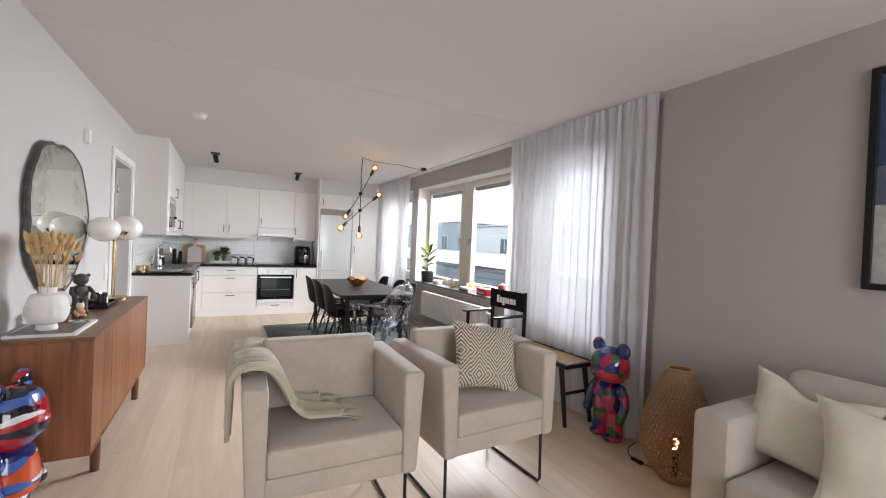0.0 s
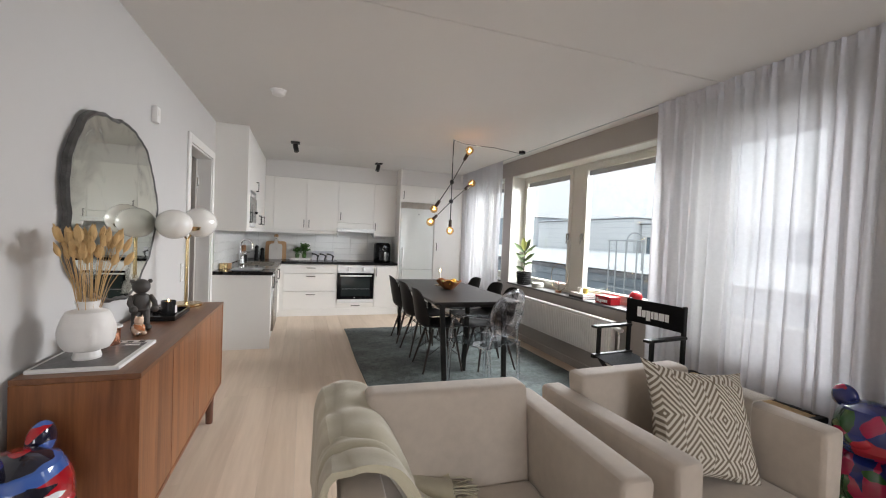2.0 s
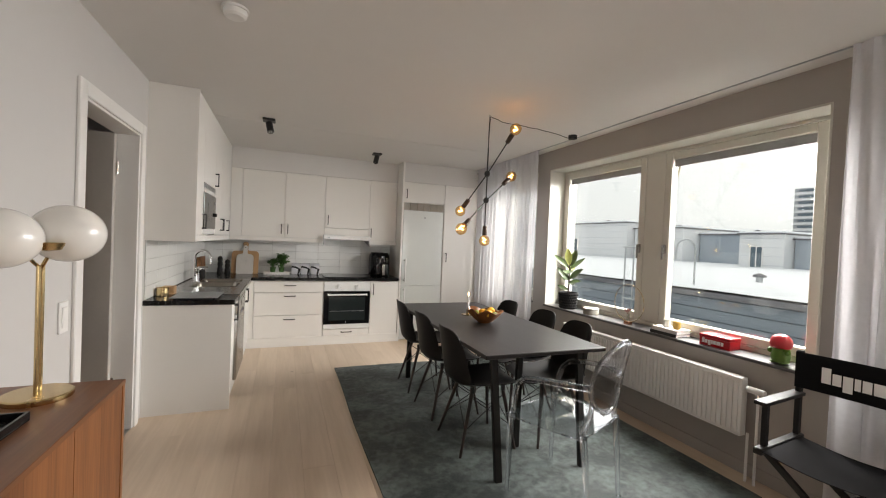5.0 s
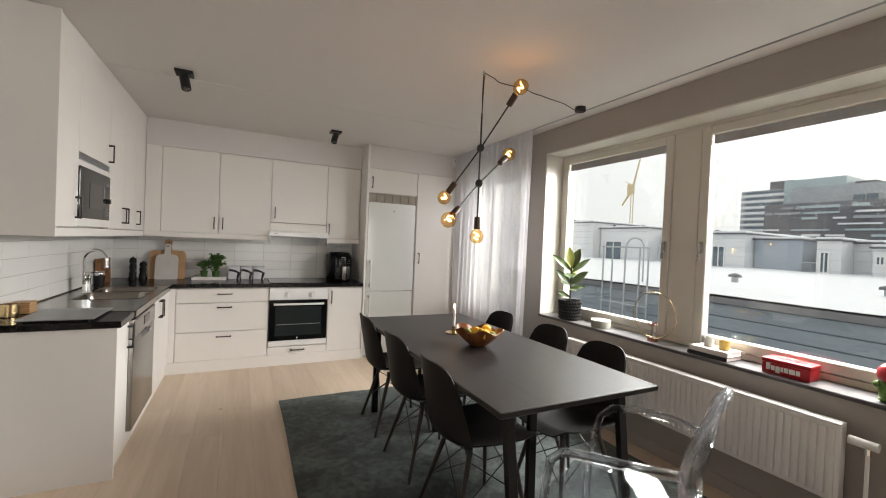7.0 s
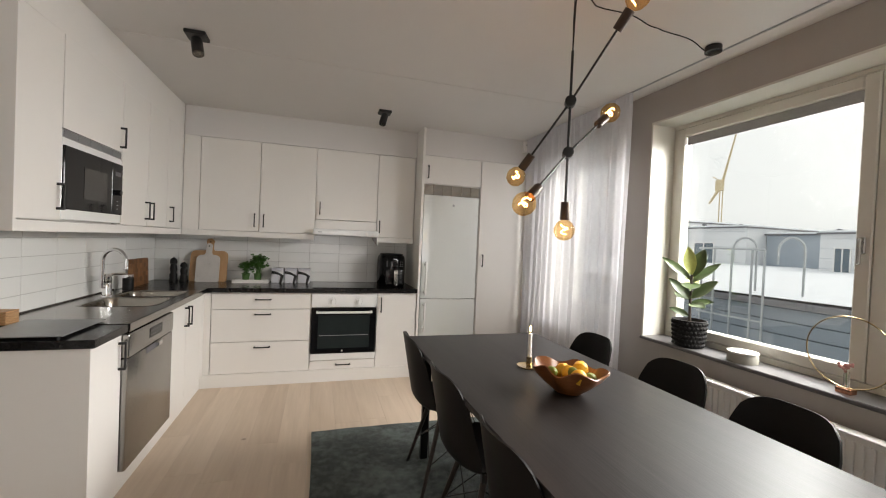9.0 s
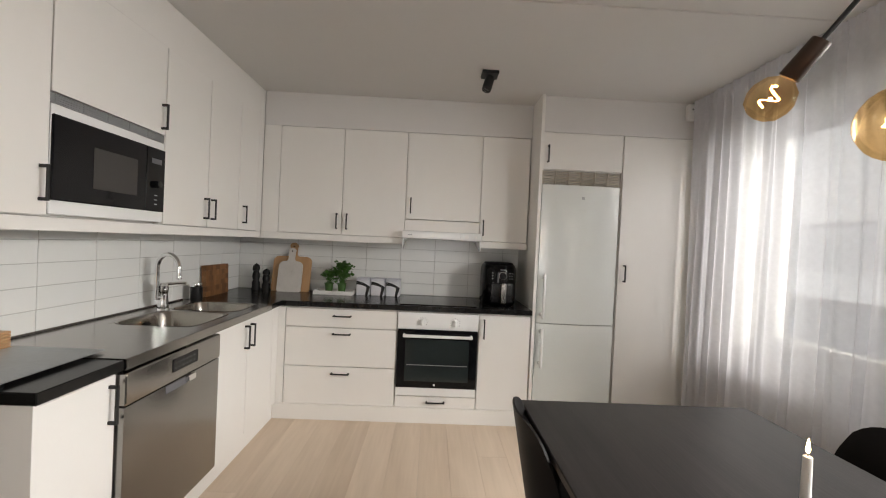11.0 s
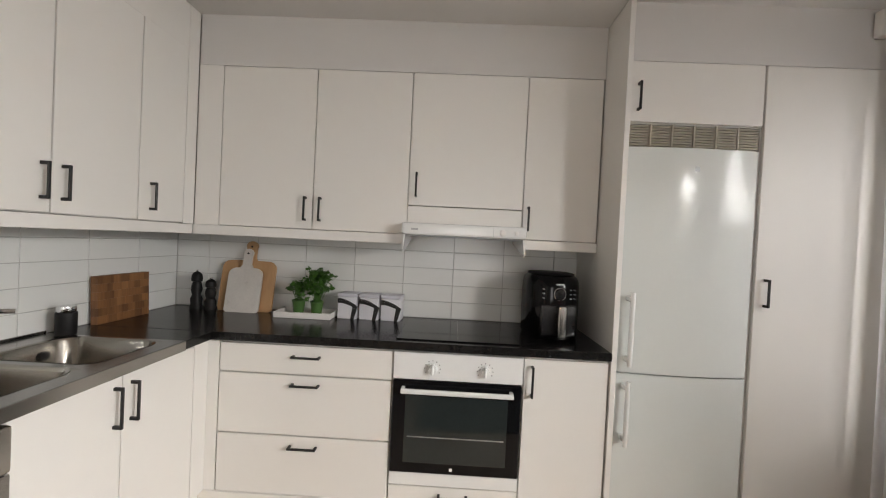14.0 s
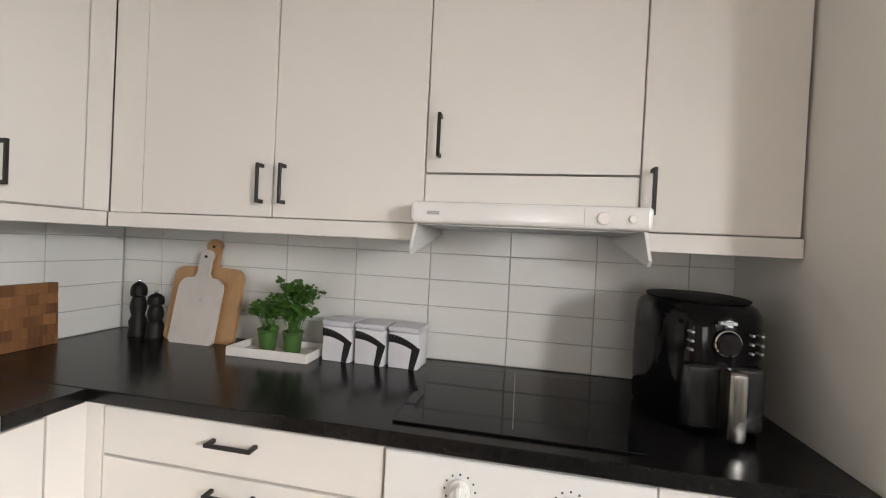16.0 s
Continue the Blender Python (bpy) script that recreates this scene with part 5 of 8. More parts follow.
def pillow(w, h, t, n=14, dent=0.0, seed=1):
    """A scatter cushion standing in the x-z plane: full in the middle, pinched at its corners, with soft creases."""
    def f(sgn):
        def g(u, v):
            a, b = 2 * u - 1, 2 * v - 1
            k = max(0.0, (1 - abs(a) ** 2.4)) ** 0.55 * max(0.0, (1 - abs(b) ** 2.4)) ** 0.55
            pin = 1 - 0.15 * (1 - abs(b) ** 2) * (abs(a) ** 3)
            pin2 = 1 - 0.15 * (1 - abs(a) ** 2) * (abs(b) ** 3)
            cr = 0.012 * noise.noise(Vector((a * 2.3 + seed, b * 2.1, seed * 3.1))) * (1 - k * 0.4)
            dz = -dent * math.exp(-((a / 0.35) ** 2)) * max(0, b) * h
            return Vector((a * w / 2 * pin, sgn * (t / 2 * k + (cr if k > 0.02 else 0)), h / 2 + b * h / 2 * pin2 + dz))
        return g
    bm = sheet(f(-1), n, n)
    sheet(f(1), n, n, into=bm)
    bmesh.ops.remove_doubles(bm, verts=bm.verts, dist=1e-4)
    bmesh.ops.recalc_face_normals(bm, faces=bm.faces)
    return bm


# armchairs: local x across, front towards -y
def armchair(loc, rz):
    e = thing("armchair", loc, "beige velvet armchair on black metal sled legs", "armchair", "armchairs side by side", rz=rz)
    zb, za = 0.305, 0.768
    hw = 0.385
    part("seat_base", box(-hw + 0.085, hw - 0.085, -0.335, 0.30, zb, 0.40, 0.012, 2), M.fabric, e)

    def arm(s):
        bm = bmesh.new()
        box(-0.046, 0.046, -0.355, 0.355, zb, za, 0.028, 4, into=bm)
        for v in bm.verts:
            k = (v.co.z - zb) / (za - zb)
            v.co.y += 0.018 * k if v.co.y > 0 else 0.012 * k
            v.co.x *= 0.80 + 0.32 * k
            v.co.x += s * (hw - 0.046 - 0.014 * (1 - k))
        return bm

    part("armrest", arm(-1), M.fabric, e)
    part("armrest", arm(1), M.fabric, e)
    bk = box(-hw + 0.088, hw - 0.088, 0.27, 0.36, zb, 0.73, 0.02, 3)
    part("back_frame", bk, M.fabric, e)
    sc = box(-hw + 0.095, hw - 0.095, -0.350, 0.16, 0.40, 0.515, 0.028, 4)
    for v in sc.verts:
        if v.co.z > 0.46:
            v.co.z += 0.014 * (1 - (v.co.x / 0.3) ** 2)
    part("seat_cushion", sc, M.fabric, e)
    bc = box(-hw + 0.092, hw - 0.092, 0.15, 0.265, 0.47, 0.835, 0.03, 4)
    for v in bc.verts:
        v.co.y += (v.co.z - 0.47) * 0.16
        if v.co.y < 0.24:
            v.co.y -= 0.012 * (1 - (v.co.x / 0.3) ** 2)
    part("back_cushion", bc, M.fabric, e)
    for s in (-1, 1):
        x = s * (hw - 0.06)
        p = [(x, -0.29, zb), (x, -0.30, 0.03), (x, -0.285, 0.009), (x, 0.25, 0.009), (x, 0.265, 0.03), (x, 0.255, zb)]
        part("sled_leg", tube(p, 0.0085, 8), M.black_metal, e, "black metal sled leg")
        part("foot_pad", box(x - 0.012, x + 0.012, -0.20, -0.15, 0.0, 0.012, 0.003), M.plastic_b, e)
    return e


Z0 = FLOOR
armchair((0.962, 2.889, Z0), -2).scale = (0.99, 0.905, 1.0)
armchair((1.816, 2.914, Z0), 2).scale = (0.99, 0.905, 1.0)

# pale throw over the first armchair's arm
random.seed(7)
th = thing("throw_blanket", (0.625, 2.90, Z0 + 0.768), "pale sage wool throw draped over the armchair's arm, with fringe", "blanket")


PROFILE = [Vector(q) for q in ((-0.080, 0, -0.28), (-0.078, 0, -0.20), (-0.076, 0, -0.10), (-0.074, 0, -0.03), (-0.052, 0, 0.014), (0.0, 0, 0.024), (0.052, 0, 0.008),
                                (0.105, 0, -0.07), (0.150, 0, -0.165), (0.215, 0, -0.225), (0.290, 0, -0.238), (0.365, 0, -0.240))]


def along(v):
    """A smooth line through the cross-section of the cloth."""
    t = v * (len(PROFILE) - 1)
    k = min(int(t), len(PROFILE) - 2)
    f = t - k
    a, b_, c, d = (PROFILE[max(0, min(len(PROFILE) - 1, k + q))] for q in (-1, 0, 1, 2))
    return 0.5 * (2 * b_ + (c - a) * f + (2 * a - 5 * b_ + 4 * c - d) * f * f + (3 * b_ - a - 3 * c + d) * f ** 3)


def drape(u, v):
    """v runs along the cloth: outside of the arm, over its top, down inside and across the seat."""
    q = along(v)
    wave = math.sin(u * 15 + v * 2.4) + 0.45 * math.sin(u * 33 + 1 + v * 4) + 0.6 * noise.noise(Vector((u * 4, v * 4, 2.2)))
    fold = 0.013 + 0.007 * wave
    on_seat = max(0.0, (v - 0.72) / 0.28)
    k = 1.0 - 0.45 * on_seat
    w = 0.46 + 0.12 * math.sin(math.pi * min(1.0, v * 1.35)) - 0.14 * on_seat
    y = 0.105 + (u - 0.5) * w - 0.20 * max(0.0, v - 0.45) + 0.02 * math.sin(v * 9 + u * 3)
    side = -1 if v < 0.36 else (1 if v < 0.7 else 0)
    x = q.x + side * fold * k * (0.6 if v < 0.36 else 1.0) - 0.09 * on_seat * max(0.0, u - 0.45) + 0.03 * math.sin(u * 7) * on_seat
    z = q.z + (fold if v > 0.30 else 0.7 * fold) * k + 0.016 * on_seat * (0.5 + 0.5 * math.sin(u * 19)) + 0.05 * on_seat * max(0.0, u - 0.6)
    return Vector((x, y, z))


part("cloth", sheet(drape, 60, 80, 0.016), M.throw, th)
fg = bmesh.new()
for i in range(46):
    u = i / 45
    p = drape(u, 1.0)
    L_ = random.uniform(0.07, 0.10)
    d = Vector((0.9, random.uniform(-0.35, 0.35), 0)).normalized()
    tube([p, p + d * L_ * 0.5 + Vector((0, 0, -0.002)), p + d * L_ + Vector((0, random.uniform(-0.01, 0.01), -0.012))], 0.0028, 5, into=fg)
part("fringe", fg, M.throw, th, "twisted wool fringe")
def layer(u, v):
    """A second fold of the cloth that lies over the first on the arm."""
    q = along(0.02 + 0.66 * v)
    n = 0.022 + 0.007 * math.sin(u * 9 + v * 3) + 0.003 * math.sin(u * 23)
    a = along(min(1, 0.03 + 0.66 * v)) - q
    nrm = Vector((-a.z, 0, a.x)).normalized() if a.length > 1e-6 else Vector((0, 0, 1))
    return Vector((q.x, -0.075 + (u - 0.5) * (0.17 + 0.05 * v) - 0.06 * (v - 0.4), q.z)) + nrm * n


part("folded_layer", sheet(layer, 24, 48, 0.011), M.throw, th)
# taupe throw behind the patterned pillow of the second armchair
th3 = thing("taupe_throw", (2.165, 2.95, Z0 + 0.768), "taupe wool throw hanging inside the armchair's arm", "blanket")


def drape3(u, v):
    y = (u - 0.5) * 0.24 + 0.02 * math.sin(v * 4)
    s = v * 0.42
    fold = 0.008 * math.sin(u * 14)
    if s < 0.12:
        a = s / 0.12 * math.pi * 0.5
        x, z = 0.03 - 0.09 * math.sin(a), 0.012 + 0.012 * math.cos(a)
    else:
        q = s - 0.12
        x, z = -0.062 - fold - 0.05 * q, 0.006 - q
    return Vector((x, y, z))


part("cloth", sheet(drape3, 18, 24, 0.006), M.throw_grey, th3)
fg = bmesh.new()
for i in range(22):
    p = drape3(i / 21, 1.0)
    tube([p, p + Vector((-0.004, random.uniform(-0.008, 0.008), -0.03)), p + Vector((-0.012, random.uniform(-0.012, 0.012), -0.055))], 0.0026, 5, into=fg)
part("fringe", fg, M.throw_grey, th3, "short wool fringe")
pl = solid("patterned_pillow", pillow(0.44, 0.42, 0.14, 18, seed=2), M.pattern, "cream and taupe scatter cushion with a meander weave", "pillow")
pl.matrix_world = pose(1.845, 2.800, Z0 + 0.520, -27, 8, -12)

# sofa along the east wall
so = unit("sofa", (2.85, 0.9, Z0), "sand-coloured velvet sofa against the wall", "sofa")
XS0, XS1 = 2.50, 3.17
part("armrest", box(XS0 - 0.01, XS1, 1.84, 2.005, Z0 + 0.12, 0.60, 0.03, 3), M.sofa, so)
part("armrest", box(XS0 - 0.01, XS1, -0.45, -0.26, Z0 + 0.12, 0.60, 0.03, 3), M.sofa, so)
part("base", box(XS0 + 0.03, XS1, -0.26, 1.84, Z0 + 0.12, 0.23, 0.01, 2), M.sofa, so)
part("back_frame", box(3.0, XS1, -0.26, 1.84, 0.23, 0.64, 0.03, 3), M.sofa, so)
for y0, y1 in ((0.80, 1.835), (-0.255, 0.79)):
    c = box(XS0 - 0.06, 2.99, y0, y1, 0.232, 0.355, 0.04, 4)
    for v in c.verts:
        if v.co.z > 0.30:
            v.co.z += 0.02 * (1 - ((v.co.y - (y0 + y1) / 2) / 0.55) ** 2)
    part("seat_cushion", c, M.sofa, so)
    c = box(2.86, 3.0, y0 + 0.01, y1 - 0.01, 0.38, 0.79, 0.06, 5)
    for v in c.verts:
        v.co.x += (v.co.z - 0.38) * 0.22
    part("back_cushion", c, M.sofa, so)
for x, y in ((2.50, 1.9), (3.12, 1.9), (2.50, -0.3), (3.12, -0.3)):
    part("leg", cyl((x, y, Z0), (x, y, Z0 + 0.12), 0.016, 0.022, seg=12), M.black_metal, so)
p1 = solid("scatter_pillow", pillow(0.46, 0.42, 0.16, 18, dent=0.12, seed=3), M.linen, "cream linen scatter cushion with a dented top", "pillow", "cushions on the sofa")
p1.matrix_world = pose(2.76, 1.73, 0.372, -20, 8, -84)
p2 = solid("scatter_pillow", pillow(0.46, 0.44, 0.16, 18, dent=0.05, seed=5), M.linen, "cream linen scatter cushion leaning on another", "pillow", "cushions on the sofa")
p2.matrix_world = pose(2.62, 1.36, 0.372, -24, -3, -78)

# framed picture on the east wall
pf = unit("framed_picture", (3.179, 1.2, 1.2), "large black-framed beach photograph", "picture")
py0, py1, pz0, pz1 = 0.42, 1.635, 1.205, 2.245
b = bmesh.new()
box(3.179 - 0.03, 3.179, py1 - 0.03, py1, pz0, pz1, 0.002, into=b)
box(3.179 - 0.03, 3.179, py0, py0 + 0.03, pz0, pz1, 0.002, into=b)
box(3.179 - 0.03, 3.179, py0 + 0.03, py1 - 0.03, pz0, pz0 + 0.03, 0.002, into=b)
box(3.179 - 0.03, 3.179, py0 + 0.03, py1 - 0.03, pz1 - 0.03, pz1, 0.002, into=b)
part("frame", b, M.black_wood, pf)
for z0, z1, c in ((1.235, 1.60, (0.36, 0.35, 0.34)), (1.602, 1.78, (0.08, 0.09, 0.12)), (1.782, 2.215, (0.03, 0.05, 0.10))):
    part("print", box(3.179 - 0.014, 3.179 - 0.008, py0 + 0.03, py1 - 0.03, z0, z1), mat("photo_print", c, 0.25, var=0.35, scale=5), pf, smooth=False)

# sideboard
sb = unit("sideboard", (-0.265, 4.335, Z0), "walnut sideboard with four doors on round legs", "sideboard")
sx0, sx1, sy0, sy1, sz0, sz1 = -0.455, -0.079, 3.536, 5.134, 0.170, 0.780
part("top", box(sx0, sx1 + 0.002, sy0, sy1, sz1 - 0.02, sz1, 0.002), M.walnut_top, sb)
part("side_panel", box(sx0, sx1, sy0, sy0 + 0.02, sz0, sz1 - 0.0205, 0.0015), M.walnut, sb)
part("side_panel", box(sx0, sx1, sy1 - 0.02, sy1, sz0, sz1 - 0.0205, 0.0015), M.walnut, sb)
part("bottom_panel", box(sx0, sx1, sy0 + 0.0205, sy1 - 0.0205, sz0, sz0 + 0.018, 0.0015), M.walnut, sb)
part("back_panel", box(sx0, sx0 + 0.012, sy0 + 0.021, sy1 - 0.021, sz0 + 0.019, sz1 - 0.021), M.walnut, sb, smooth=False)
dy = (sy1 - sy0 - 0.044) / 4
for i in range(4):
    y0 = sy0 + 0.022 + i * dy
    d = part("door", box(sx1 - 0.022, sx1 - 0.004, y0 + 0.0015, y0 + dy - 0.0015, sz0 + 0.020, sz1 - 0.023, 0.001), M.walnut, sb)
    k = 2 if i in (0, 3) else 3
    for j in range(k):
        a, c = y0 + 0.0016 + j * (dy - 0.003) / k, y0 + 0.0014 + (j + 1) * (dy - 0.003) / k
        part("veneer_strip", box(sx1 - 0.0042, sx1 - 0.0028, a, c, sz0 + 0.0205, sz1 - 0.0235), M.walnut, d, smooth=False)
for x in (-0.41, -0.115):
    for y in (3.80, 4.93):
        part("leg", cyl((x, y, Z0), (x, y, sz0), 0.022, 0.026, seg=18, bev=0.002), M.walnut_leg, sb, "dark round wooden leg")
SZ = sz1
# magazine, vase, copper candle
mg = unit("magazine", (-0.30, 3.785, SZ), "large pale-bordered magazine lying flat", "magazine")
part("page_block", box(-0.440, -0.163, 3.588, 3.985, SZ, SZ + 0.012, 0.001), M.paper, mg)
cv = part("cover", box(-0.440, -0.163, 3.588, 3.985, SZ + 0.0124, SZ + 0.0138), M.paper, mg, smooth=False)
part("cover_photo", box(-0.428, -0.182, 3.602, 3.885, SZ + 0.0139, SZ + 0.0145), M.print_grey, cv, "grey cover photograph", smooth=False)
part("cover_block", box(-0.345, -0.182, 3.890, 3.935, SZ + 0.0139, SZ + 0.0145), M.ext_dark, cv, "black printed block", smooth=False)
part("cover_label", box(-0.255, -0.200, 3.895, 3.915, SZ + 0.0146, SZ + 0.0149), M.paper, cv, "small white printed box", smooth=False)
for i in range(5):
    part("title_bar", box(-0.40 + i * 0.045, -0.378 + i * 0.045, 3.945, 3.972, SZ + 0.0139, SZ + 0.0145), M.black_metal, cv, "dark title shape", smooth=False)
vs = thing("face_vase", (-0.316, 3.725, SZ + 0.0146), "matt white ceramic vase with faces in relief", "vase")


def faces(a, z):
    k = 1.0
    for i in range(4):
        d = (a - i * math.pi / 2 - 0.5 + math.pi) % (2 * math.pi) - math.pi
        k += 0.085 * math.exp(-(d / 0.13) ** 2) * math.exp(-((z - 0.105) / 0.035) ** 2)
        k += 0.03 * math.exp(-(d / 0.22) ** 2) * math.exp(-((z - 0.065) / 0.012) ** 2)
        for o in (-0.42, 0.42):
            k += 0.035 * math.exp(-((d - o) / 0.20) ** 2) * math.exp(-((z - 0.135) / 0.014) ** 2)
    return k


pr = [(0.058, 0.0), (0.060, 0.008), (0.055, 0.022), (0.052, 0.03)]
for i in range(19):
    u = i / 18
    pr.append((0.055 + 0.060 * math.sin(math.pi * u) ** 0.28 - 0.008 * u, 0.032 + 0.165 * u))
pr += [(0.044, 0.200), (0.048, 0.215), (0.052, 0.228), (0.048, 0.230), (0.042, 0.222), (0.040, 0.19)]
part("body", lathe(pr, 56, wob=lambda a, z: faces(a, z) if 0.03 < z < 0.2 else 1.0), M.ceramic, vs)
vs.scale = (0.76, 0.76, 0.98)
dg = thing("dried_grass", (-0.316, 3.725, SZ + 0.21), "bunch of dried bunny-tail grass in the vase", "dried flowers")
stems, tails = bmesh.new(), bmesh.new()
random.seed(21)
for i in range(44):
    a = random.uniform(0, 2 * math.pi)
    rr = random.uniform(0.0, 0.15) ** 1.0
    h = random.uniform(0.15, 0.27)
    p0 = Vector((0.02 * math.cos(a), 0.02 * math.sin(a), -0.06))
    p2 = Vector((rr * 0.75 * math.cos(a), rr * math.sin(a), h))
    p1 = p0.lerp(p2, 0.5) + Vector((0, 0, 0.03))
    tube([p0, p1, p2], 0.0012, 5, into=stems)
    d = (p2 - p1).normalized()
    ln_, w = random.uniform(0.045, 0.075), random.uniform(0.009, 0.015)
    q = d.to_track_quat("Z", "Y").to_matrix()
    tv = lathe([(0.001, 0), (w * 0.8, ln_ * 0.2), (w, ln_ * 0.45), (w * 0.75, ln_ * 0.75), (0.0015, ln_)], 8)
    for v in tv.verts:
        v.co = q @ (v.co * (1 + 0.12 * random.uniform(-1, 1))) + p2
    me_ = bpy.data.meshes.new("t")
    tv.to_mesh(me_)
    tv.free()
    tails.from_mesh(me_)
    bpy.data.meshes.remove(me_)
part("stems", stems, M.dried, dg)
part("seed_heads", tails, M.dried, dg, "fluffy beige seed heads")
cc = thing("copper_candle", (-0.318, 3.922, SZ + 0.0146), "copper candle jar with a white lid", "candle")
part("jar", lathe([(0.036, 0), (0.038, 0.004), (0.038, 0.075), (0.036, 0.075)], 24), M.copper, cc)
part("lid", cyl((0, 0, 0.0755), (0, 0, 0.083), 0.046, seg=28, bev=0.002), M.ceramic, cc)
# small figures
fg_ = bmesh.new()
for s in (-1, 1):
    cyl((0, s * 0.024, 0.02), (0, s * 0.020, 0.12), 0.019, 0.023, seg=12, into=fg_)
    ball((0.016, s * 0.026, 0.016), 0.026, into=fg_, seg=12, scale=(1.4, 0.9, 0.62))
    tube([(0, s * 0.042, 0.185), (0.035, s * 0.056, 0.155), (0.075, s * 0.05, 0.135)], 0.013, 10, into=fg_)
    ball((0.088, s * 0.047, 0.128), 0.020, into=fg_, seg=10)
    ball((0.0, s * 0.04, 0.268), 0.012, into=fg_, seg=10)
lathe([(0.02, 0.10), (0.043, 0.115), (0.043, 0.16), (0.034, 0.195), (0.014, 0.205)], 18, into=fg_)
ball((0, 0, 0.24), 0.043, into=fg_, seg=18, scale=(1, 1, 0.95))
fgm = mat("grey_matt_vinyl", (0.062, 0.055, 0.05), 0.6)
kf = solid("toy_figure", fg_, fgm, "matt grey vinyl toy figure standing on the sideboard", "figurine")
kf.matrix_world = pose(-0.300, 4.235, SZ, 0, 0, -62) @ Matrix.Scale(0.94, 4)
ct_ = bmesh.new()
ball((0, 0, 0.03), 0.03, into=ct_, seg=14, scale=(1, 1, 1))
ball((0.004, 0, 0.07), 0.021, into=ct_, seg=14)
for s in (-1, 1):
    cyl((0.004, s * 0.012, 0.082), (0.004, s * 0.015, 0.098), 0.008, 0.001, seg=8, into=ct_)
    ball((0.024, s * 0.014, 0.012), 0.012, into=ct_, seg=8)
cf_ = solid("cat_figurine", ct_, patch_material("spotted_glaze", [(0.7, 0.5, 0.36), (0.72, 0.52, 0.38), (0.05, 0.03, 0.02), (0.7, 0.5, 0.36), (0.45, 0.16, 0.06)], 40, rough=0.2), "small spotted cat figurine", "figurine")
cf_.matrix_world = pose(-0.285, 4.150, SZ, 0, 0, -50)
# tray with candle
ty = unit("black_tray", (-0.31, 4.62, SZ), "shallow black lacquered tray", "tray")
part("base", box(-0.42, -0.215, 4.465, 4.785, SZ, SZ + 0.006, 0.001), M.plastic_b, ty)
for bx in ((-0.42, -0.411, 4.465, 4.785), (-0.224, -0.215, 4.465, 4.785), (-0.411, -0.224, 4.465, 4.474), (-0.411, -0.224, 4.776, 4.785)):
    part("rim", box(*bx, SZ + 0.0062, SZ + 0.028, 0.001), M.plastic_b, ty)
cd = thing("jar_candle", (-0.285, 4.605, SZ + 0.0065), "lit candle in a black glass jar with a white label", "candle")
part("jar", lathe([(0.036, 0), (0.039, 0.004), (0.039, 0.09), (0.036, 0.09), (0.035, 0.07), (0.0001, 0.07)], 28), M.plastic_b, cd)
part("label", box(0.0385, 0.0402, -0.018, 0.018, 0.018, 0.062), M.paper, cd, "plain white paper label", smooth=False)
part("flame", lathe([(0.001, 0.074), (0.004, 0.08), (0.003, 0.088), (0.0005, 0.098)], 8), M.flame, cd, "small candle flame")
for x, y in ((-0.37, 4.70), (-0.30, 4.72)):
    q = thing("tealight", (x, y, SZ + 0.0065), "small dark tealight holder on the tray", "candle", "tealights")
    part("cup", lathe([(0.02, 0), (0.026, 0.022), (0.023, 0.022), (0.018, 0.006)], 16), M.plastic_b, q)
# table lamp
tl = thing("table_lamp", (-0.285, 4.985, SZ), "brass table lamp with two opal glass globes", "lamp")
part("base", lathe([(0.095, 0), (0.097, 0.004), (0.097, 0.016), (0.092, 0.02), (0.01, 0.021)], 40), M.brass, tl)
part("stem", cyl((0, -0.012, 0.02), (0, -0.012, 0.46), 0.007, seg=14), M.brass, tl)
part("stem", cyl((0, 0.012, 0.02), (0, 0.012, 0.46), 0.007, seg=14), M.brass, tl)
g1, g2 = Vector((-0.045, -0.135, 0.555)), Vector((0.065, 0.02, 0.575))
a = part("branch", tube([(0, 0, 0.45), g1 * 0.5 + Vector((0, 0, 0.235)), g1 + Vector((0, 0, -0.07))], 0.006, 8), M.brass, tl)
a2_ = part("branch", tube([(0, 0, 0.45), (0.03, -0.02, 0.50), (0.04, -0.05, 0.53)], 0.006, 8), M.brass, tl)
part("globe", ball(g1, 0.105, seg=32, scale=(1, 1, 0.90)), M.opal, tl, "white opal glass globe")
part("globe", ball(g2, 0.108, seg=32, scale=(1, 1, 0.93)), M.opal, tl, "white opal glass globe")
part("cup", lathe([(0.012, 0.0), (0.04, 0.006), (0.052, 0.028), (0.05, 0.03)], 24, c=(0.045, -0.075, 0.515)), M.brass, tl, "brass globe holder")

# wavy mirror
mi = thing("mirror", (XW + 0.012, 4.340, 1.403), "large wavy-edged antique mirror on the wall", "mirror")


def rim(t, k=1.0):
    r = 1 + 0.035 * math.sin(3 * t + 0.6) + 0.022 * math.sin(5 * t + 2.0) + 0.014 * math.sin(9 * t + 0.7) + 0.006 * math.sin(17 * t)
    c, s = math.cos(t), math.sin(t)
    ex = 2.4
    q = (abs(c) ** ex + abs(s) ** ex) ** (-1 / ex)
    taper = 1 - 0.16 * max(0.0, s) ** 1.5 - 0.05 * max(0.0, -s)
    return Vector((0, 0.520 * r * q * c * k * taper, 0.462 * r * q * s * k))


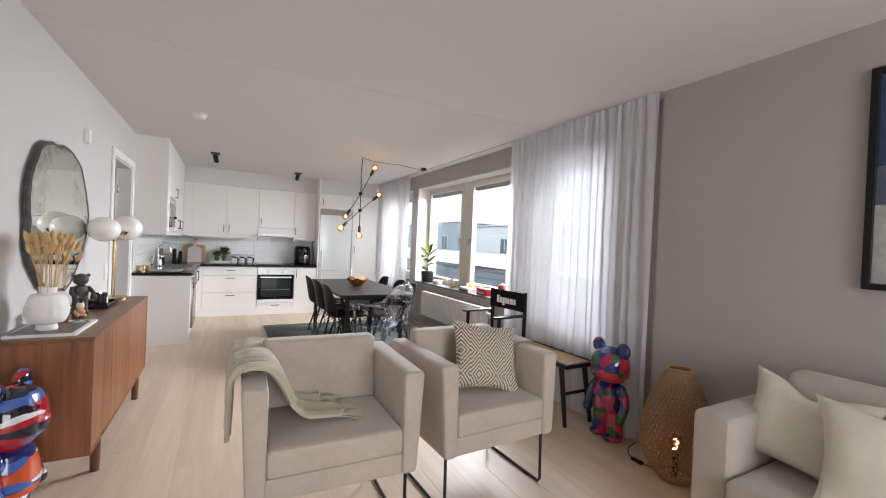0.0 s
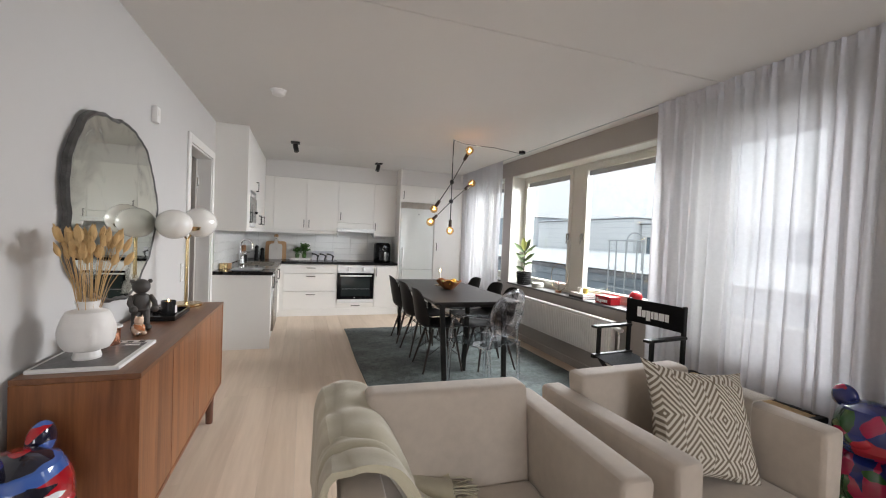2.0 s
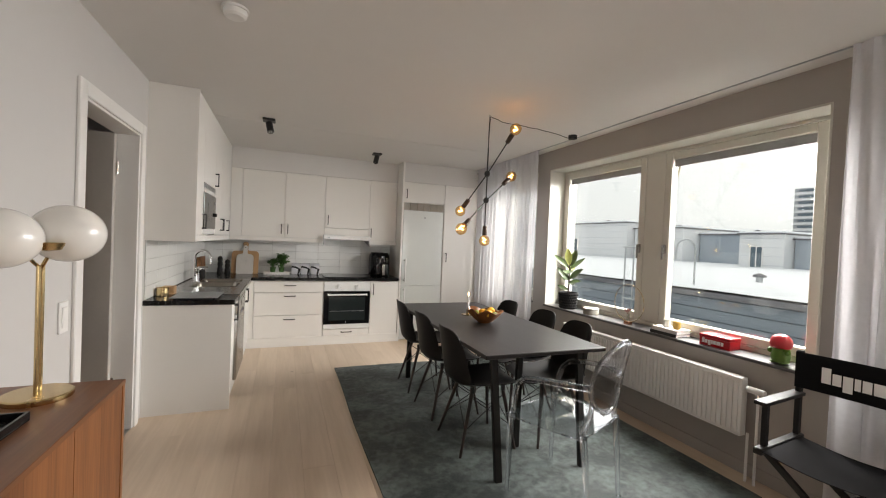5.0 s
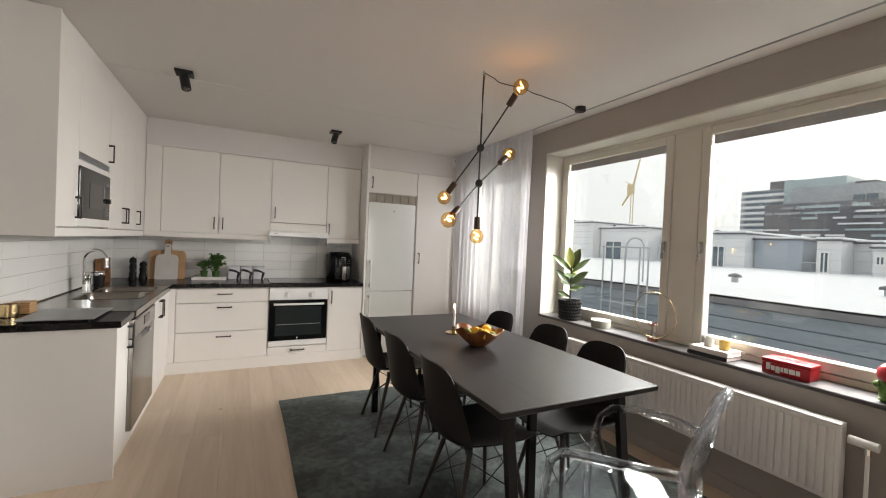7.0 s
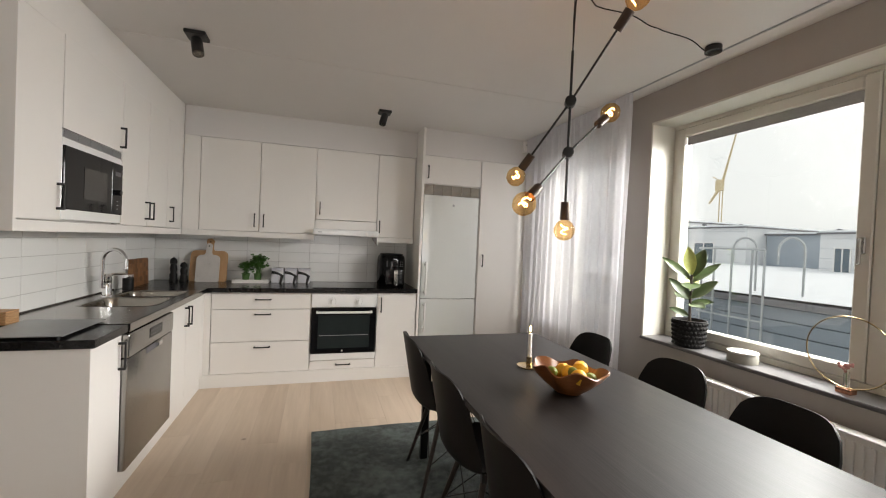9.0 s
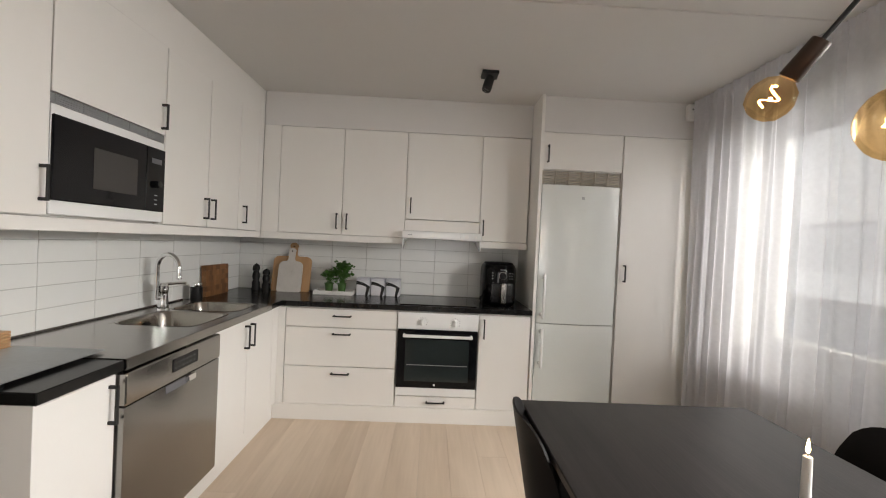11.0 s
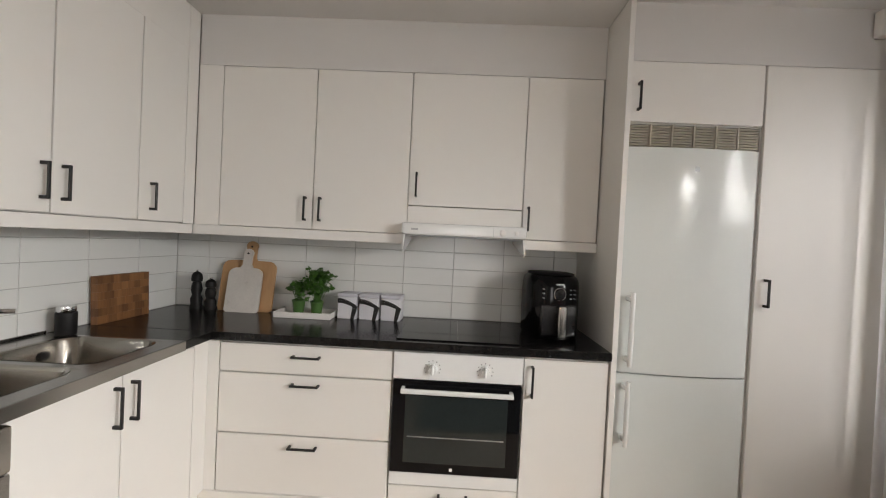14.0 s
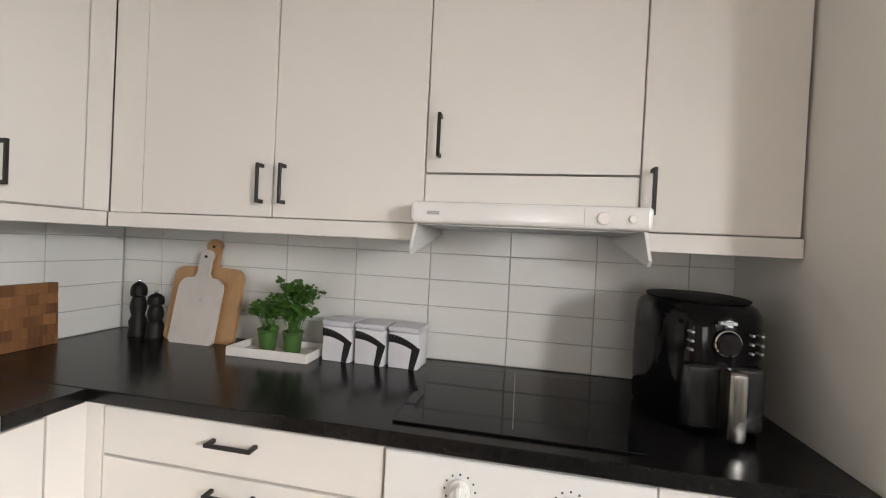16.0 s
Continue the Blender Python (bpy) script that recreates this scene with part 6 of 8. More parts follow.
N_ = 120
b = bmesh.new()
c0 = b.verts.new((0.024, 0, 0))
in_ = [b.verts.new(rim(2 * math.pi * i / N_, 0.972) + Vector((0.024, 0, 0))) for i in range(N_)]
for i in range(N_):
    b.faces.new((c0, in_[i], in_[(i + 1) % N_]))
part("glass", b, M.mirror, mi, smooth=False)
b = bmesh.new()
rings = []
for k, x in ((0.969, 0.0245), (0.992, 0.029), (1.012, 0.02), (1.012, 0.0), (0.9, 0.0)):
    rings.append([b.verts.new(rim(2 * math.pi * i / N_, k * (1 + (0.006 * math.sin(i * 1.7) if 0.95 < k else 0))) + Vector((x, 0, 0))) for i in range(N_)])
for p, q in zip(rings, rings[1:]):
    for i in range(N_):
        b.faces.new((p[i], q[i], q[(i + 1) % N_], p[(i + 1) % N_]))
bmesh.ops.recalc_face_normals(b, faces=b.faces)
part("edge", b, M.mirror_edge, mi, "dark chipped mirror edge")


# glossy toy bears
def bear_mesh():
    bm = bmesh.new()
    for s in (-1, 1):
        lathe([(0.035, 0), (0.062, 0.004), (0.068, 0.03), (0.064, 0.10), (0.062, 0.17), (0.05, 0.21), (0.02, 0.225)], 20, c=(s * 0.063, 0, 0), into=bm)
        ball((s * 0.063, -0.03, 0.028), 0.055, into=bm, seg=16, scale=(1.1, 1.35, 0.55))
        tube([(s * 0.10, 0, 0.385), (s * 0.145, -0.005, 0.34), (s * 0.165, -0.02, 0.27), (s * 0.158, -0.045, 0.205)], 0.036, 12, into=bm)
        ball((s * 0.158, -0.055, 0.185), 0.037, into=bm, seg=14, scale=(0.9, 1.1, 1))
        ball((s * 0.118, 0.0, 0.655), 0.058, into=bm, seg=18, scale=(1, 0.62, 1))
        ball((s * 0.11, 0, 0.365), 0.045, into=bm, seg=14)
    lathe([(0.05, 0.19), (0.115, 0.205), (0.128, 0.25), (0.118, 0.32), (0.10, 0.385), (0.07, 0.41), (0.045, 0.42)], 24, into=bm)
    lathe([(0.05, 0.415), (0.11, 0.425), (0.142, 0.46), (0.150, 0.52), (0.142, 0.58), (0.115, 0.63), (0.06, 0.66), (0.001, 0.668)], 28, into=bm)
    ball((0, -0.105, 0.50), 0.062, into=bm, seg=18, scale=(1.15, 0.9, 0.75))
    bmesh.ops.scale(bm, verts=bm.verts, vec=(0.94, 0.9, 1.0))
    return bm


be = solid("toy_bear", bear_mesh(), M.bear_a, "glossy dark patchwork toy bear sculpture on the floor", "sculpture")
be.matrix_world = pose(3.015, 2.905, Z0, 0, 0, -92)
be2 = solid("toy_bear", bear_mesh(), M.bear_b, "glossy red, white and blue striped toy bear sculpture", "sculpture")
be2.matrix_world = pose(-0.305, 3.300, Z0, 0, 0, 86)

# bamboo floor lamp
rl = thing("bamboo_lamp", (2.965, 2.36, Z0), "woven bamboo floor lamp with a glowing bulb", "lamp")
R_ = lambda z: 0.095 + 0.118 * math.sin(math.pi * min(1, (z / 0.66)) ** 0.80) ** 0.9 - 0.03 * (z / 0.66)
HL = 0.66
nm = 44
for s in (-1, 1):
    b = bmesh.new()
    for i in range(nm):
        pts = []
        for k in range(15):
            z = HL * k / 14
            a = 2 * math.pi * i / nm + s * 1.5 * k / 14
            pts.append((R_(z) * math.cos(a), R_(z) * math.sin(a), z + 0.004))
        tube(pts, 0.0034, 4, into=b)
    part("weave", b, M.rattan, rl)
for z in [HL * k / 22 for k in range(23)]:
    b = tube([((R_(z) - 0.003) * math.cos(a), (R_(z) - 0.003) * math.sin(a), z + 0.005) for a in [i * math.pi / 16 for i in range(32)]], 0.0032, 4, closed=True)
    part("hoop", b, M.rattan, rl)
part("rim", tube([(R_(HL) * math.cos(a), R_(HL) * math.sin(a), HL + 0.006) for a in [i * math.pi / 20 for i in range(40)]], 0.008, 8, closed=True), M.rattan, rl)
part("foot_ring", tube([(0.095 * math.cos(a), 0.095 * math.sin(a), 0.007) for a in [i * math.pi / 20 for i in range(40)]], 0.007, 8, closed=True), M.rattan, rl)
part("socket", cyl((0, 0, 0.01), (0, 0, 0.14), 0.018, seg=14), M.plastic_b, rl)
part("bulb", lathe([(0.014, 0.14), (0.03, 0.17), (0.04, 0.21), (0.03, 0.25), (0.001, 0.262)], 18), M.amber, rl, "amber glass bulb")
part("filament", tube([(0.012 * math.cos(t), 0.012 * math.sin(t), 0.165 + 0.0045 * t) for t in [i * 0.7 for i in range(24)]], 0.0022, 5), M.filament, rl, "glowing spiral filament")
part("cord", tube([(-0.02, 0.095, 0.004), (-0.06, 0.2, 0.004), (-0.03, 0.3, 0.004), (0.05, 0.36, 0.004), (0.19, 0.40, 0.004)], 0.0035, 6), M.plastic_b, rl, "black lamp cord on the floor")
part("cord_switch", box(-0.075, -0.045, 0.17, 0.25, 0.0, 0.018, 0.006, 2), M.plastic_b, rl)

# cane bench
bn = thing("cane_bench", (2.975, 3.53, Z0), "low bench with a woven cane top and black splayed legs", "bench")
ZBt = 0.483
part("frame", box(-0.165, 0.165, -0.40, -0.365, ZBt - 0.035, ZBt, 0.004), M.black_wood, bn)
part("frame", box(-0.165, 0.165, 0.365, 0.40, ZBt - 0.035, ZBt, 0.004), M.black_wood, bn)
part("frame", box(-0.165, -0.130, -0.364, 0.364, ZBt - 0.035, ZBt, 0.004), M.black_wood, bn)
part("frame", box(0.130, 0.165, -0.364, 0.364, ZBt - 0.035, ZBt, 0.004), M.black_wood, bn)
b = bmesh.new()
for i in range(26):
    x = -0.127 + i * 0.0102
    box(x, x + 0.006, -0.362, 0.362, ZBt - 0.012, ZBt - 0.006, into=b)
for i in range(70):
    y = -0.36 + i * 0.0103
    box(-0.128, 0.128, y, y + 0.006, ZBt - 0.007, ZBt - 0.003, into=b)
part("cane_panel", b, M.cane, bn, "woven natural cane", smooth=False)
for sx in (-1, 1):
    for sy in (-1, 1):
        q = cyl((sx * 0.125, sy * 0.31, ZBt - 0.03), (sx * 0.135, sy * 0.385, 0.0), 0.022, 0.016, seg=10)
        part("leg", q, M.black_wood, bn)
for sy in (-1, 1):
    part("stretcher", cyl((-0.13, sy * 0.345, 0.24), (0.13, sy * 0.345, 0.24), 0.012, seg=10), M.black_wood, bn)

# director's chair: local front towards -y, then turned to face the room
dc = thing("directors_chair", (2.885, 4.200, Z0), "black folding director's chair with white print on its back", "chair", rz=-84)
W2 = 0.236
FW = 0.285
for s in (-1, 1):
    part("arm", box(s * W2 - 0.028, s * W2 + 0.028, -0.20, 0.20, 0.690, 0.710, 0.006, 2), M.black_wood, dc)
    part("side_rail", box(s * W2 - 0.02, s * W2 + 0.02, -0.20, 0.23, 0.450, 0.482, 0.004), M.black_wood, dc)
    part("front_post", box(s * W2 - 0.012, s * W2 + 0.012, -0.155, -0.125, 0.482, 0.690, 0.003), M.black_wood, dc)
    part("back_post", box(s * W2 - 0.012, s * W2 + 0.012, 0.175, 0.21, 0.482, 0.925, 0.004), M.black_wood, dc)
    part("foot_rail", box(s * FW - 0.016, s * FW + 0.016, -0.15, 0.21, 0.0, 0.03, 0.004), M.black_wood, dc)
for y in (-0.12, 0.16):
    for s in (-1, 1):
        a, c = Vector((s * (W2 - 0.005), y + s * 0.011, 0.45)), Vector((-s * (FW - 0.005), y + s * 0.011, 0.03))
        d = (c - a)
        bm = box(-0.016, 0.016, -0.009, 0.009, -d.length / 2, d.length / 2, 0.003)
        ang = math.atan2(d.x, d.z)
        bmesh.ops.rotate(bm, verts=bm.verts, cent=(0, 0, 0), matrix=Matrix.Rotation(ang, 3, "Y"))
        bmesh.ops.translate(bm, verts=bm.verts, vec=(a + c) / 2)
        part("cross_leg", bm, M.black_wood, dc)
part("footrest_bar", cyl((-W2 * 0.55, -0.12, 0.14), (W2 * 0.55, -0.12, 0.14), 0.008, seg=8), M.black_wood, dc)
part("seat", sheet(lambda u, v: Vector(((u - 0.5) * 2 * W2, -0.20 + 0.40 * v, 0.478 - 0.025 * math.sin(math.pi * u))), 14, 8, 0.004), M.canvas, dc, "sagging black canvas seat")
bk = part("backrest", sheet(lambda u, v: Vector(((u - 0.5) * 2.1 * W2, 0.172 + 0.012 * math.sin(math.pi * u), 0.735 + 0.185 * v)), 14, 6, 0.006), M.canvas, dc, "black canvas back sling")


for a, ww, t, lo in [(0, 0.13, 1.0, 0), (0.15, 0.12, 0.72, 0), (0.29, 0.13, 0.72, -0.28), (0.44, 0.08, 0.72, 0), (0.54, 0.12, 0.72, 0), (0.68, 0.18, 0.72, 0), (0.88, 0.12, 0.72, 0)]:
    wm = bmesh.new()
    for sx, ex, sz, ez in ((0, 0.5, 0, 1), (0.5, 1, 0, 1)):
        wd, hh = 0.275, 0.078
        za, zb_ = lo * hh, t * hh
        z0_, z1_ = za + (zb_ - za) * sz, za + (zb_ - za) * ez
        xa, xb = (a + ww * sx) * wd, (a + ww * ex) * wd
        y = 0.153
        wm.faces.new([wm.verts.new((-0.1375 + x, y + 0.012 * math.sin(math.pi * ((-0.1375 + x) / (2.1 * W2) + 0.5)), 0.79 + z)) for x, z in ((xa, z0_), (xb, z0_), (xb, z1_), (xa, z1_))])
    part("printed_shape", wm, M.letter, bk, "bold white printed shape", smooth=False)

# curtains
def curtain(name, y0, y1, x, folds, seed, label):
    def f(u, v):
        y = y0 + (y1 - y0) * u
        z = Z0 + 0.012 + (ZC - 0.02 - Z0) * v
        ph = u * folds * 2 * math.pi
        amp = 0.017 + 0.012 * noise.noise(Vector((u * 7, 1.3, seed)))
        amp *= (1.0 - 0.35 * v)
        w = amp * math.sin(ph + 5.0 * noise.noise(Vector((u * 5, v * 0.9, seed + 4.0)))) + 0.005 * math.sin(ph * 1.7 + v * 1.4 + seed + 3.0 * noise.noise(Vector((u * 9, v, seed)))) + 0.012 * noise.noise(Vector((u * 3.2, v * 0.6, seed + 9.0)))
        pin = 0.006 * math.sin(ph * 3) * max(0, (v - 0.94) / 0.06)
        return Vector((x + w * (0.6 if v > 0.97 else 1) + pin, y + 0.016 * math.cos(ph * 0.5 + v * 2.0), z))
    e = thing(name, (0, 0, 0), label, "curtain", "sheer curtains")
    part("voile", sheet(f, int(folds * 12), 26), M.sheer, e)
    part("header_tape", sheet(lambda u, v: f(u, 0.965 + 0.035 * v) + Vector((-0.004, 0, 0)), int(folds * 12), 3), M.sheer, e, "gathered header tape")
    return e


curtain("curtain", 2.70, 4.36, 3.140, 20, 1.0, "floor-length white sheer curtain over the living room window")
curtain("curtain", 7.11, 8.60, 3.150, 15, 7.0, "floor-length white sheer curtain over the kitchen window")
solid("curtain_rail", box(3.160, 3.174, 2.70, 8.66, ZC - 0.006, ZC - 0.0005, 0.001), M.galv, "slim grey ceiling curtain rail", "curtain rail")

# ---- dining area ----
RZ = Z0 + 0.014
b = sheet(lambda u, v: Vector((1.04 + 2.08 * u + 0.006 * math.sin(v * 9), 4.63 + 2.97 * v + 0.006 * math.sin(u * 8), RZ + 0.0012 * math.sin(u * 40) * math.sin(v * 55))), 60, 80, 0.0135)
rug = solid("rug", b, M.rug, "large green-grey viscose rug, its worn sheen mottled into the colour", "rug")
rug.location.z = Z0 + 0.0005

tb_ = unit("dining_table", (2.04, 6.18, RZ), "black-stained wooden dining table with slanted legs", "table")
tx0, tx1, ty0, ty1 = 1.595, 2.475, 5.225, 7.15
part("tabletop", box(tx0, tx1, ty0, ty1, 0.713, 0.738, 0.003), M.table, tb_)
part("apron", box(tx0 + 0.13, tx1 - 0.13, ty0 + 0.20, ty0 + 0.235, 0.655, 0.7125, 0.002), M.table, tb_)
part("apron", box(tx0 + 0.13, tx1 - 0.13, ty1 - 0.235, ty1 - 0.20, 0.655, 0.7125, 0.002), M.table, tb_)
part("apron", box(tx0 + 0.11, tx0 + 0.13, ty0 + 0.20, ty1 - 0.20, 0.655, 0.7125, 0.002), M.table, tb_)
part("apron", box(tx1 - 0.13, tx1 - 0.11, ty0 + 0.20, ty1 - 0.20, 0.655, 0.7125, 0.002), M.table, tb_)


def slab_leg(top, bot, w=0.045, t=0.03):
    top, bot = Vector(top), Vector(bot)
    bm = bmesh.new()
    q = [bm.verts.new(p + Vector((sx * w / 2, sy * t / 2, 0))) for p in (bot, top) for sx, sy in ((-1, -1), (1, -1), (1, 1), (-1, 1))]
    for f in ((0, 1, 2, 3), (7, 6, 5, 4), (0, 4, 5, 1), (1, 5, 6, 2), (2, 6, 7, 3), (3, 7, 4, 0)):
        bm.faces.new([q[i] for i in f])
    bmesh.ops.recalc_face_normals(bm, faces=bm.faces)
    bmesh.ops.bevel(bm, geom=bm.edges[:], offset=0.002, segments=1, affect="EDGES")
    return bm


for tp, bt_ in (((1.70, 5.33), (1.715, 5.235)), ((2.34, 5.33), (2.317, 5.225)), ((2.10, 5.66), (2.034, 5.565)),
                ((1.70, 7.04), (1.715, 7.11)), ((2.34, 7.04), (2.317, 7.11)), ((1.95, 6.58), (2.03, 6.63))):
    part("leg", slab_leg((*tp, 0.7125), (*bt_, RZ)), M.black_wood, tb_)


# shell chairs: front towards +x
def shell_chair(loc, rz):
    e = thing("shell_chair", loc, "matt black moulded shell chair on dark dowel legs", "chair", "chairs round the table", rz=rz)

    def sh(u, v):
        """v from the front lip of the seat, over the curve, up the back."""
        a = 2 * u - 1
        s = v * 0.92
        if s < 0.40:
            x, z = 0.225 - s, 0.445 - 0.02 * math.sin(math.pi * s / 0.5) + (-(0.06 - s) * 0.35 if s < 0.06 else 0)
            hw_ = 0.225 - 0.03 * max(0, 0.12 - s) / 0.12
            lift = 0.045 * abs(a) ** 2.6 * (0.6 + s)
            return Vector((x - 0.0 * abs(a), a * hw_, z + lift))
        if s < 0.56:
            t = (s - 0.40) / 0.16
            an = t * radians(72)
            x, z = -0.175 - 0.105 * math.sin(an), 0.430 + 0.105 * (1 - math.cos(an))
            hw_ = 0.222 - 0.017 * t
            return Vector((x + 0.085 * abs(a) ** 2.3 * t, a * hw_, z + 0.06 * abs(a) ** 2.4 * (1 - t)))
        t = (s - 0.56) / 0.36
        an = radians(75)
        x, z = -0.275 - 0.31 * t * math.cos(an) * 0.75, 0.502 + 0.325 * t
        cor = (abs(a) ** 5) * max(0, t - 0.6) * 0.12
        hw_ = 0.205 - 0.035 * t - 0.03 * max(0, t - 0.75)
        return Vector((x + 0.085 * abs(a) ** 2.3 * (1 - 0.35 * t), a * hw_, z - cor))

    bm = sheet(sh, 18, 30, 0.007)
    part("shell", bm, M.matt_black, e)
    ft = [(0.165, 0.20), (0.165, -0.20), (-0.245, 0.20), (-0.245, -0.20)]
    tp = [(0.10, 0.12), (0.10, -0.12), (-0.14, 0.12), (-0.14, -0.12)]
    for (fx, fy), (x, y) in zip(ft, tp):
        lg_ = part("leg", cyl((fx, fy, 0), (x, y, 0.385), 0.009, 0.0145, seg=10), M.dowel, e, "dark wooden dowel leg")
        part("bracket", box(x - 0.012, x + 0.012, y - 0.012, y + 0.012, 0.375, 0.425, 0.003), M.black_metal, lg_)
    P = lambda i, z: Vector((ft[i][0] + (tp[i][0] - ft[i][0]) * z / 0.385, ft[i][1] + (tp[i][1] - ft[i][1]) * z / 0.385, z))
    for i, j in ((0, 1), (2, 3), (0, 2), (1, 3)):
        w = tube([P(i, 0.16), P(j, 0.36)], 0.0032, 6)
        tube([P(j, 0.16), P(i, 0.36)], 0.0032, 6, into=w)
        part("wire_brace", w, M.black_metal, e, "crossed black wire brace")
    return e


first = shell_chair((1.85, 5.74, RZ), 0)
for y, r in ((6.31, 2), (6.89, -2)):
    copy_thing(first, pose(1.85, y, RZ, 0, 0, r))
for x, y, r in ((2.345, 5.69, 178), (2.395, 6.18, 181), (2.37, 6.75, 180)):
    copy_thing(first, pose(x, y, RZ, 0, 0, r))

# clear armchair: front towards +y
gc = thing("ghost_chair", (2.028, 5.035, RZ), "transparent polycarbonate armchair with an oval back", "chair", rz=23.6)
part("seat", sheet(lambda u, v: Vector(((u - 0.5) * (0.46 + 0.08 * v), -0.20 + 0.44 * v, 0.45 - 0.018 * math.sin(math.pi * u) * math.sin(math.pi * v))), 12, 12, 0.012), M.ghost, gc)


def oval(u, v):
    a = 2 * math.pi * u
    r = v
    x, z = 0.200 * r * math.cos(a), 0.735 + 0.193 * r * math.sin(a)
    return Vector((x, -0.232 - 0.185 * (z - 0.54) + 0.045 * (x / 0.20) ** 2, z))


b = sheet(oval, 40, 8, 0.007)
part("back_panel", b, M.ghost, gc)
part("back_rim", tube([oval(i / 40, 1.0) for i in range(40)], 0.014, 8, closed=True), M.ghost, gc)
for s in (-1, 1):
    part("front_leg", cyl((s * 0.235, 0.215, 0.45), (s * 0.243, 0.222, 0), 0.019, 0.012, seg=12), M.ghost, gc)
    part("rear_leg", cyl((s * 0.20, -0.195, 0.45), (s * 0.187, -0.237, 0), 0.019, 0.012, seg=12), M.ghost, gc)
    p = [(s * 0.198, -0.215, 0.70), (s * 0.25, -0.12, 0.705), (s * 0.268, 0.03, 0.695), (s * 0.265, 0.13, 0.675), (s * 0.255, 0.175, 0.63), (s * 0.245, 0.195, 0.55), (s * 0.238, 0.205, 0.45)]
    part("arm", tube(p, 0.016, 10), M.ghost, gc)
    part("back_stay", tube([(s * 0.19, -0.185, 0.452), (s * 0.165, -0.205, 0.53), (s * 0.155, -0.215, 0.622)], 0.014, 8), M.ghost, gc)
    part("foot_cap", lathe([(0.001, 0.0), (0.013, 0.0), (0.0145, 0.006), (0.0135, 0.014)], 12), M.ghost, gc).location = (s * 0.187, -0.237, 0)

# fruit bowl and candle
bo = thing("fruit_bowl", (2.042, 6.122, 0.738), "wavy-rimmed carved wooden bowl full of lemons", "bowl", rz=-54)
wv = lambda a, z: 1 + (0.05 * math.sin(7 * a) + 0.03 * math.sin(4 * a + 1)) * min(1, max(0, z / 0.09))
pr = [(0.055, 0), (0.06, 0.004), (0.10, 0.035), (0.14, 0.072), (0.158, 0.098), (0.152, 0.102), (0.133, 0.075), (0.095, 0.04), (0.05, 0.014), (0.001, 0.012)]
b = lathe(pr, 60, wob=wv)
for v in b.verts:
    v.co.x *= 0.95
    v.co.y *= 0.70
    v.co.z += 0.012 * math.sin(5 * math.atan2(v.co.y, v.co.x)) * min(1, v.co.z / 0.09)
part("bowl", b, M.bowl, bo)
random.seed(5)
for i, (x, y, z, m_) in enumerate(((-0.072, -0.005, 0.070, 0), (-0.018, -0.036, 0.078, 0), (0.045, 0.040, 0.070, 0), (0.048, -0.012, 0.082, 0), (0.0, 0.0, 0.045, 0), (-0.005, 0.052, 0.076, 1), (0.098, -0.030, 0.066, 1), (-0.112, -0.005, 0.066, 1))):
    w_ = Vector((x, y, z))
    f = solid("lemon" if m_ == 0 else "lime", lathe([(0.002, -0.043), (0.009, -0.038), (0.026, -0.022), (0.033, 0), (0.026, 0.022), (0.009, 0.038), (0.002, 0.043)], 16), M.lemon if m_ == 0 else M.lime,
              "yellow lemon in the bowl" if m_ == 0 else "green lime in the bowl", "fruit", "fruit in the bowl")
    f.matrix_world = pose(2.042, 6.122, 0.738, 0, 0, -54) @ pose(x * 0.76, y * 0.62, z - 0.008, random.uniform(50, 90), random.uniform(0, 50), random.uniform(0, 180)) @ Matrix.Scale(1.0 if m_ == 0 else 0.78, 4)
ch = thing("chamber_candle", (2.050, 6.455, 0.738), "lit pale candle in a brass chamber holder", "candle")
part("dish", lathe([(0.055, 0.0), (0.058, 0.003), (0.058, 0.007), (0.053, 0.005), (0.001, 0.005)], 28), M.brass, ch)
part("socket", lathe([(0.014, 0.006), (0.014, 0.05), (0.0115, 0.05), (0.011, 0.03)], 16), M.brass, ch)
part("finger_ring", tube([(0.058 + 0.012 + 0.012 * math.cos(a), 0, 0.016 + 0.012 * math.sin(a)) for a in [i * math.pi / 8 for i in range(16)]], 0.0025, 6, closed=True), M.brass, ch)
cn = part("candle_stick", cyl((0, 0, 0.03), (0, 0, 0.165), 0.0105, 0.0085, seg=14), M.paper, ch, "pale tapered candle")
part("flame", lathe([(0.001, 0.172), (0.0045, 0.179), (0.0035, 0.190), (0.0004, 0.205)], 8), M.flame, cn, "small flame")
part("wick", cyl((0, 0, 0.165), (0, 0, 0.174), 0.001, seg=6), M.black_metal, cn)

# pendant lamp
pd = unit("pendant_lamp", (2.083, 6.262, ZC), "black rod chandelier with five amber globe bulbs", "pendant lamp")
cx, cy = 2.083, 6.262
J1, J2 = Vector((cx, cy, 1.975)), Vector((cx, cy, 1.750))
part("rod", cyl((cx, cy, 1.52), (cx, cy, 2.20), 0.006, seg=10), M.black_metal, pd)
part("suspension_wire", tube([(cx, cy, 2.20), (cx - 0.003, cy, 2.33), (cx, cy, ZC - 0.004)], 0.0025, 6), M.black_metal, pd)
part("ceiling_hook", cyl((cx, cy, ZC - 0.02), (cx, cy, ZC - 0.001), 0.006, seg=8), M.galv, pd)
for j in (J1, J2):
    part("joint", cyl(j + Vector((-0.012, -0.022, 0)), j + Vector((0.012, 0.022, 0)), 0.024, seg=20, bev=0.003), M.black_metal, pd)
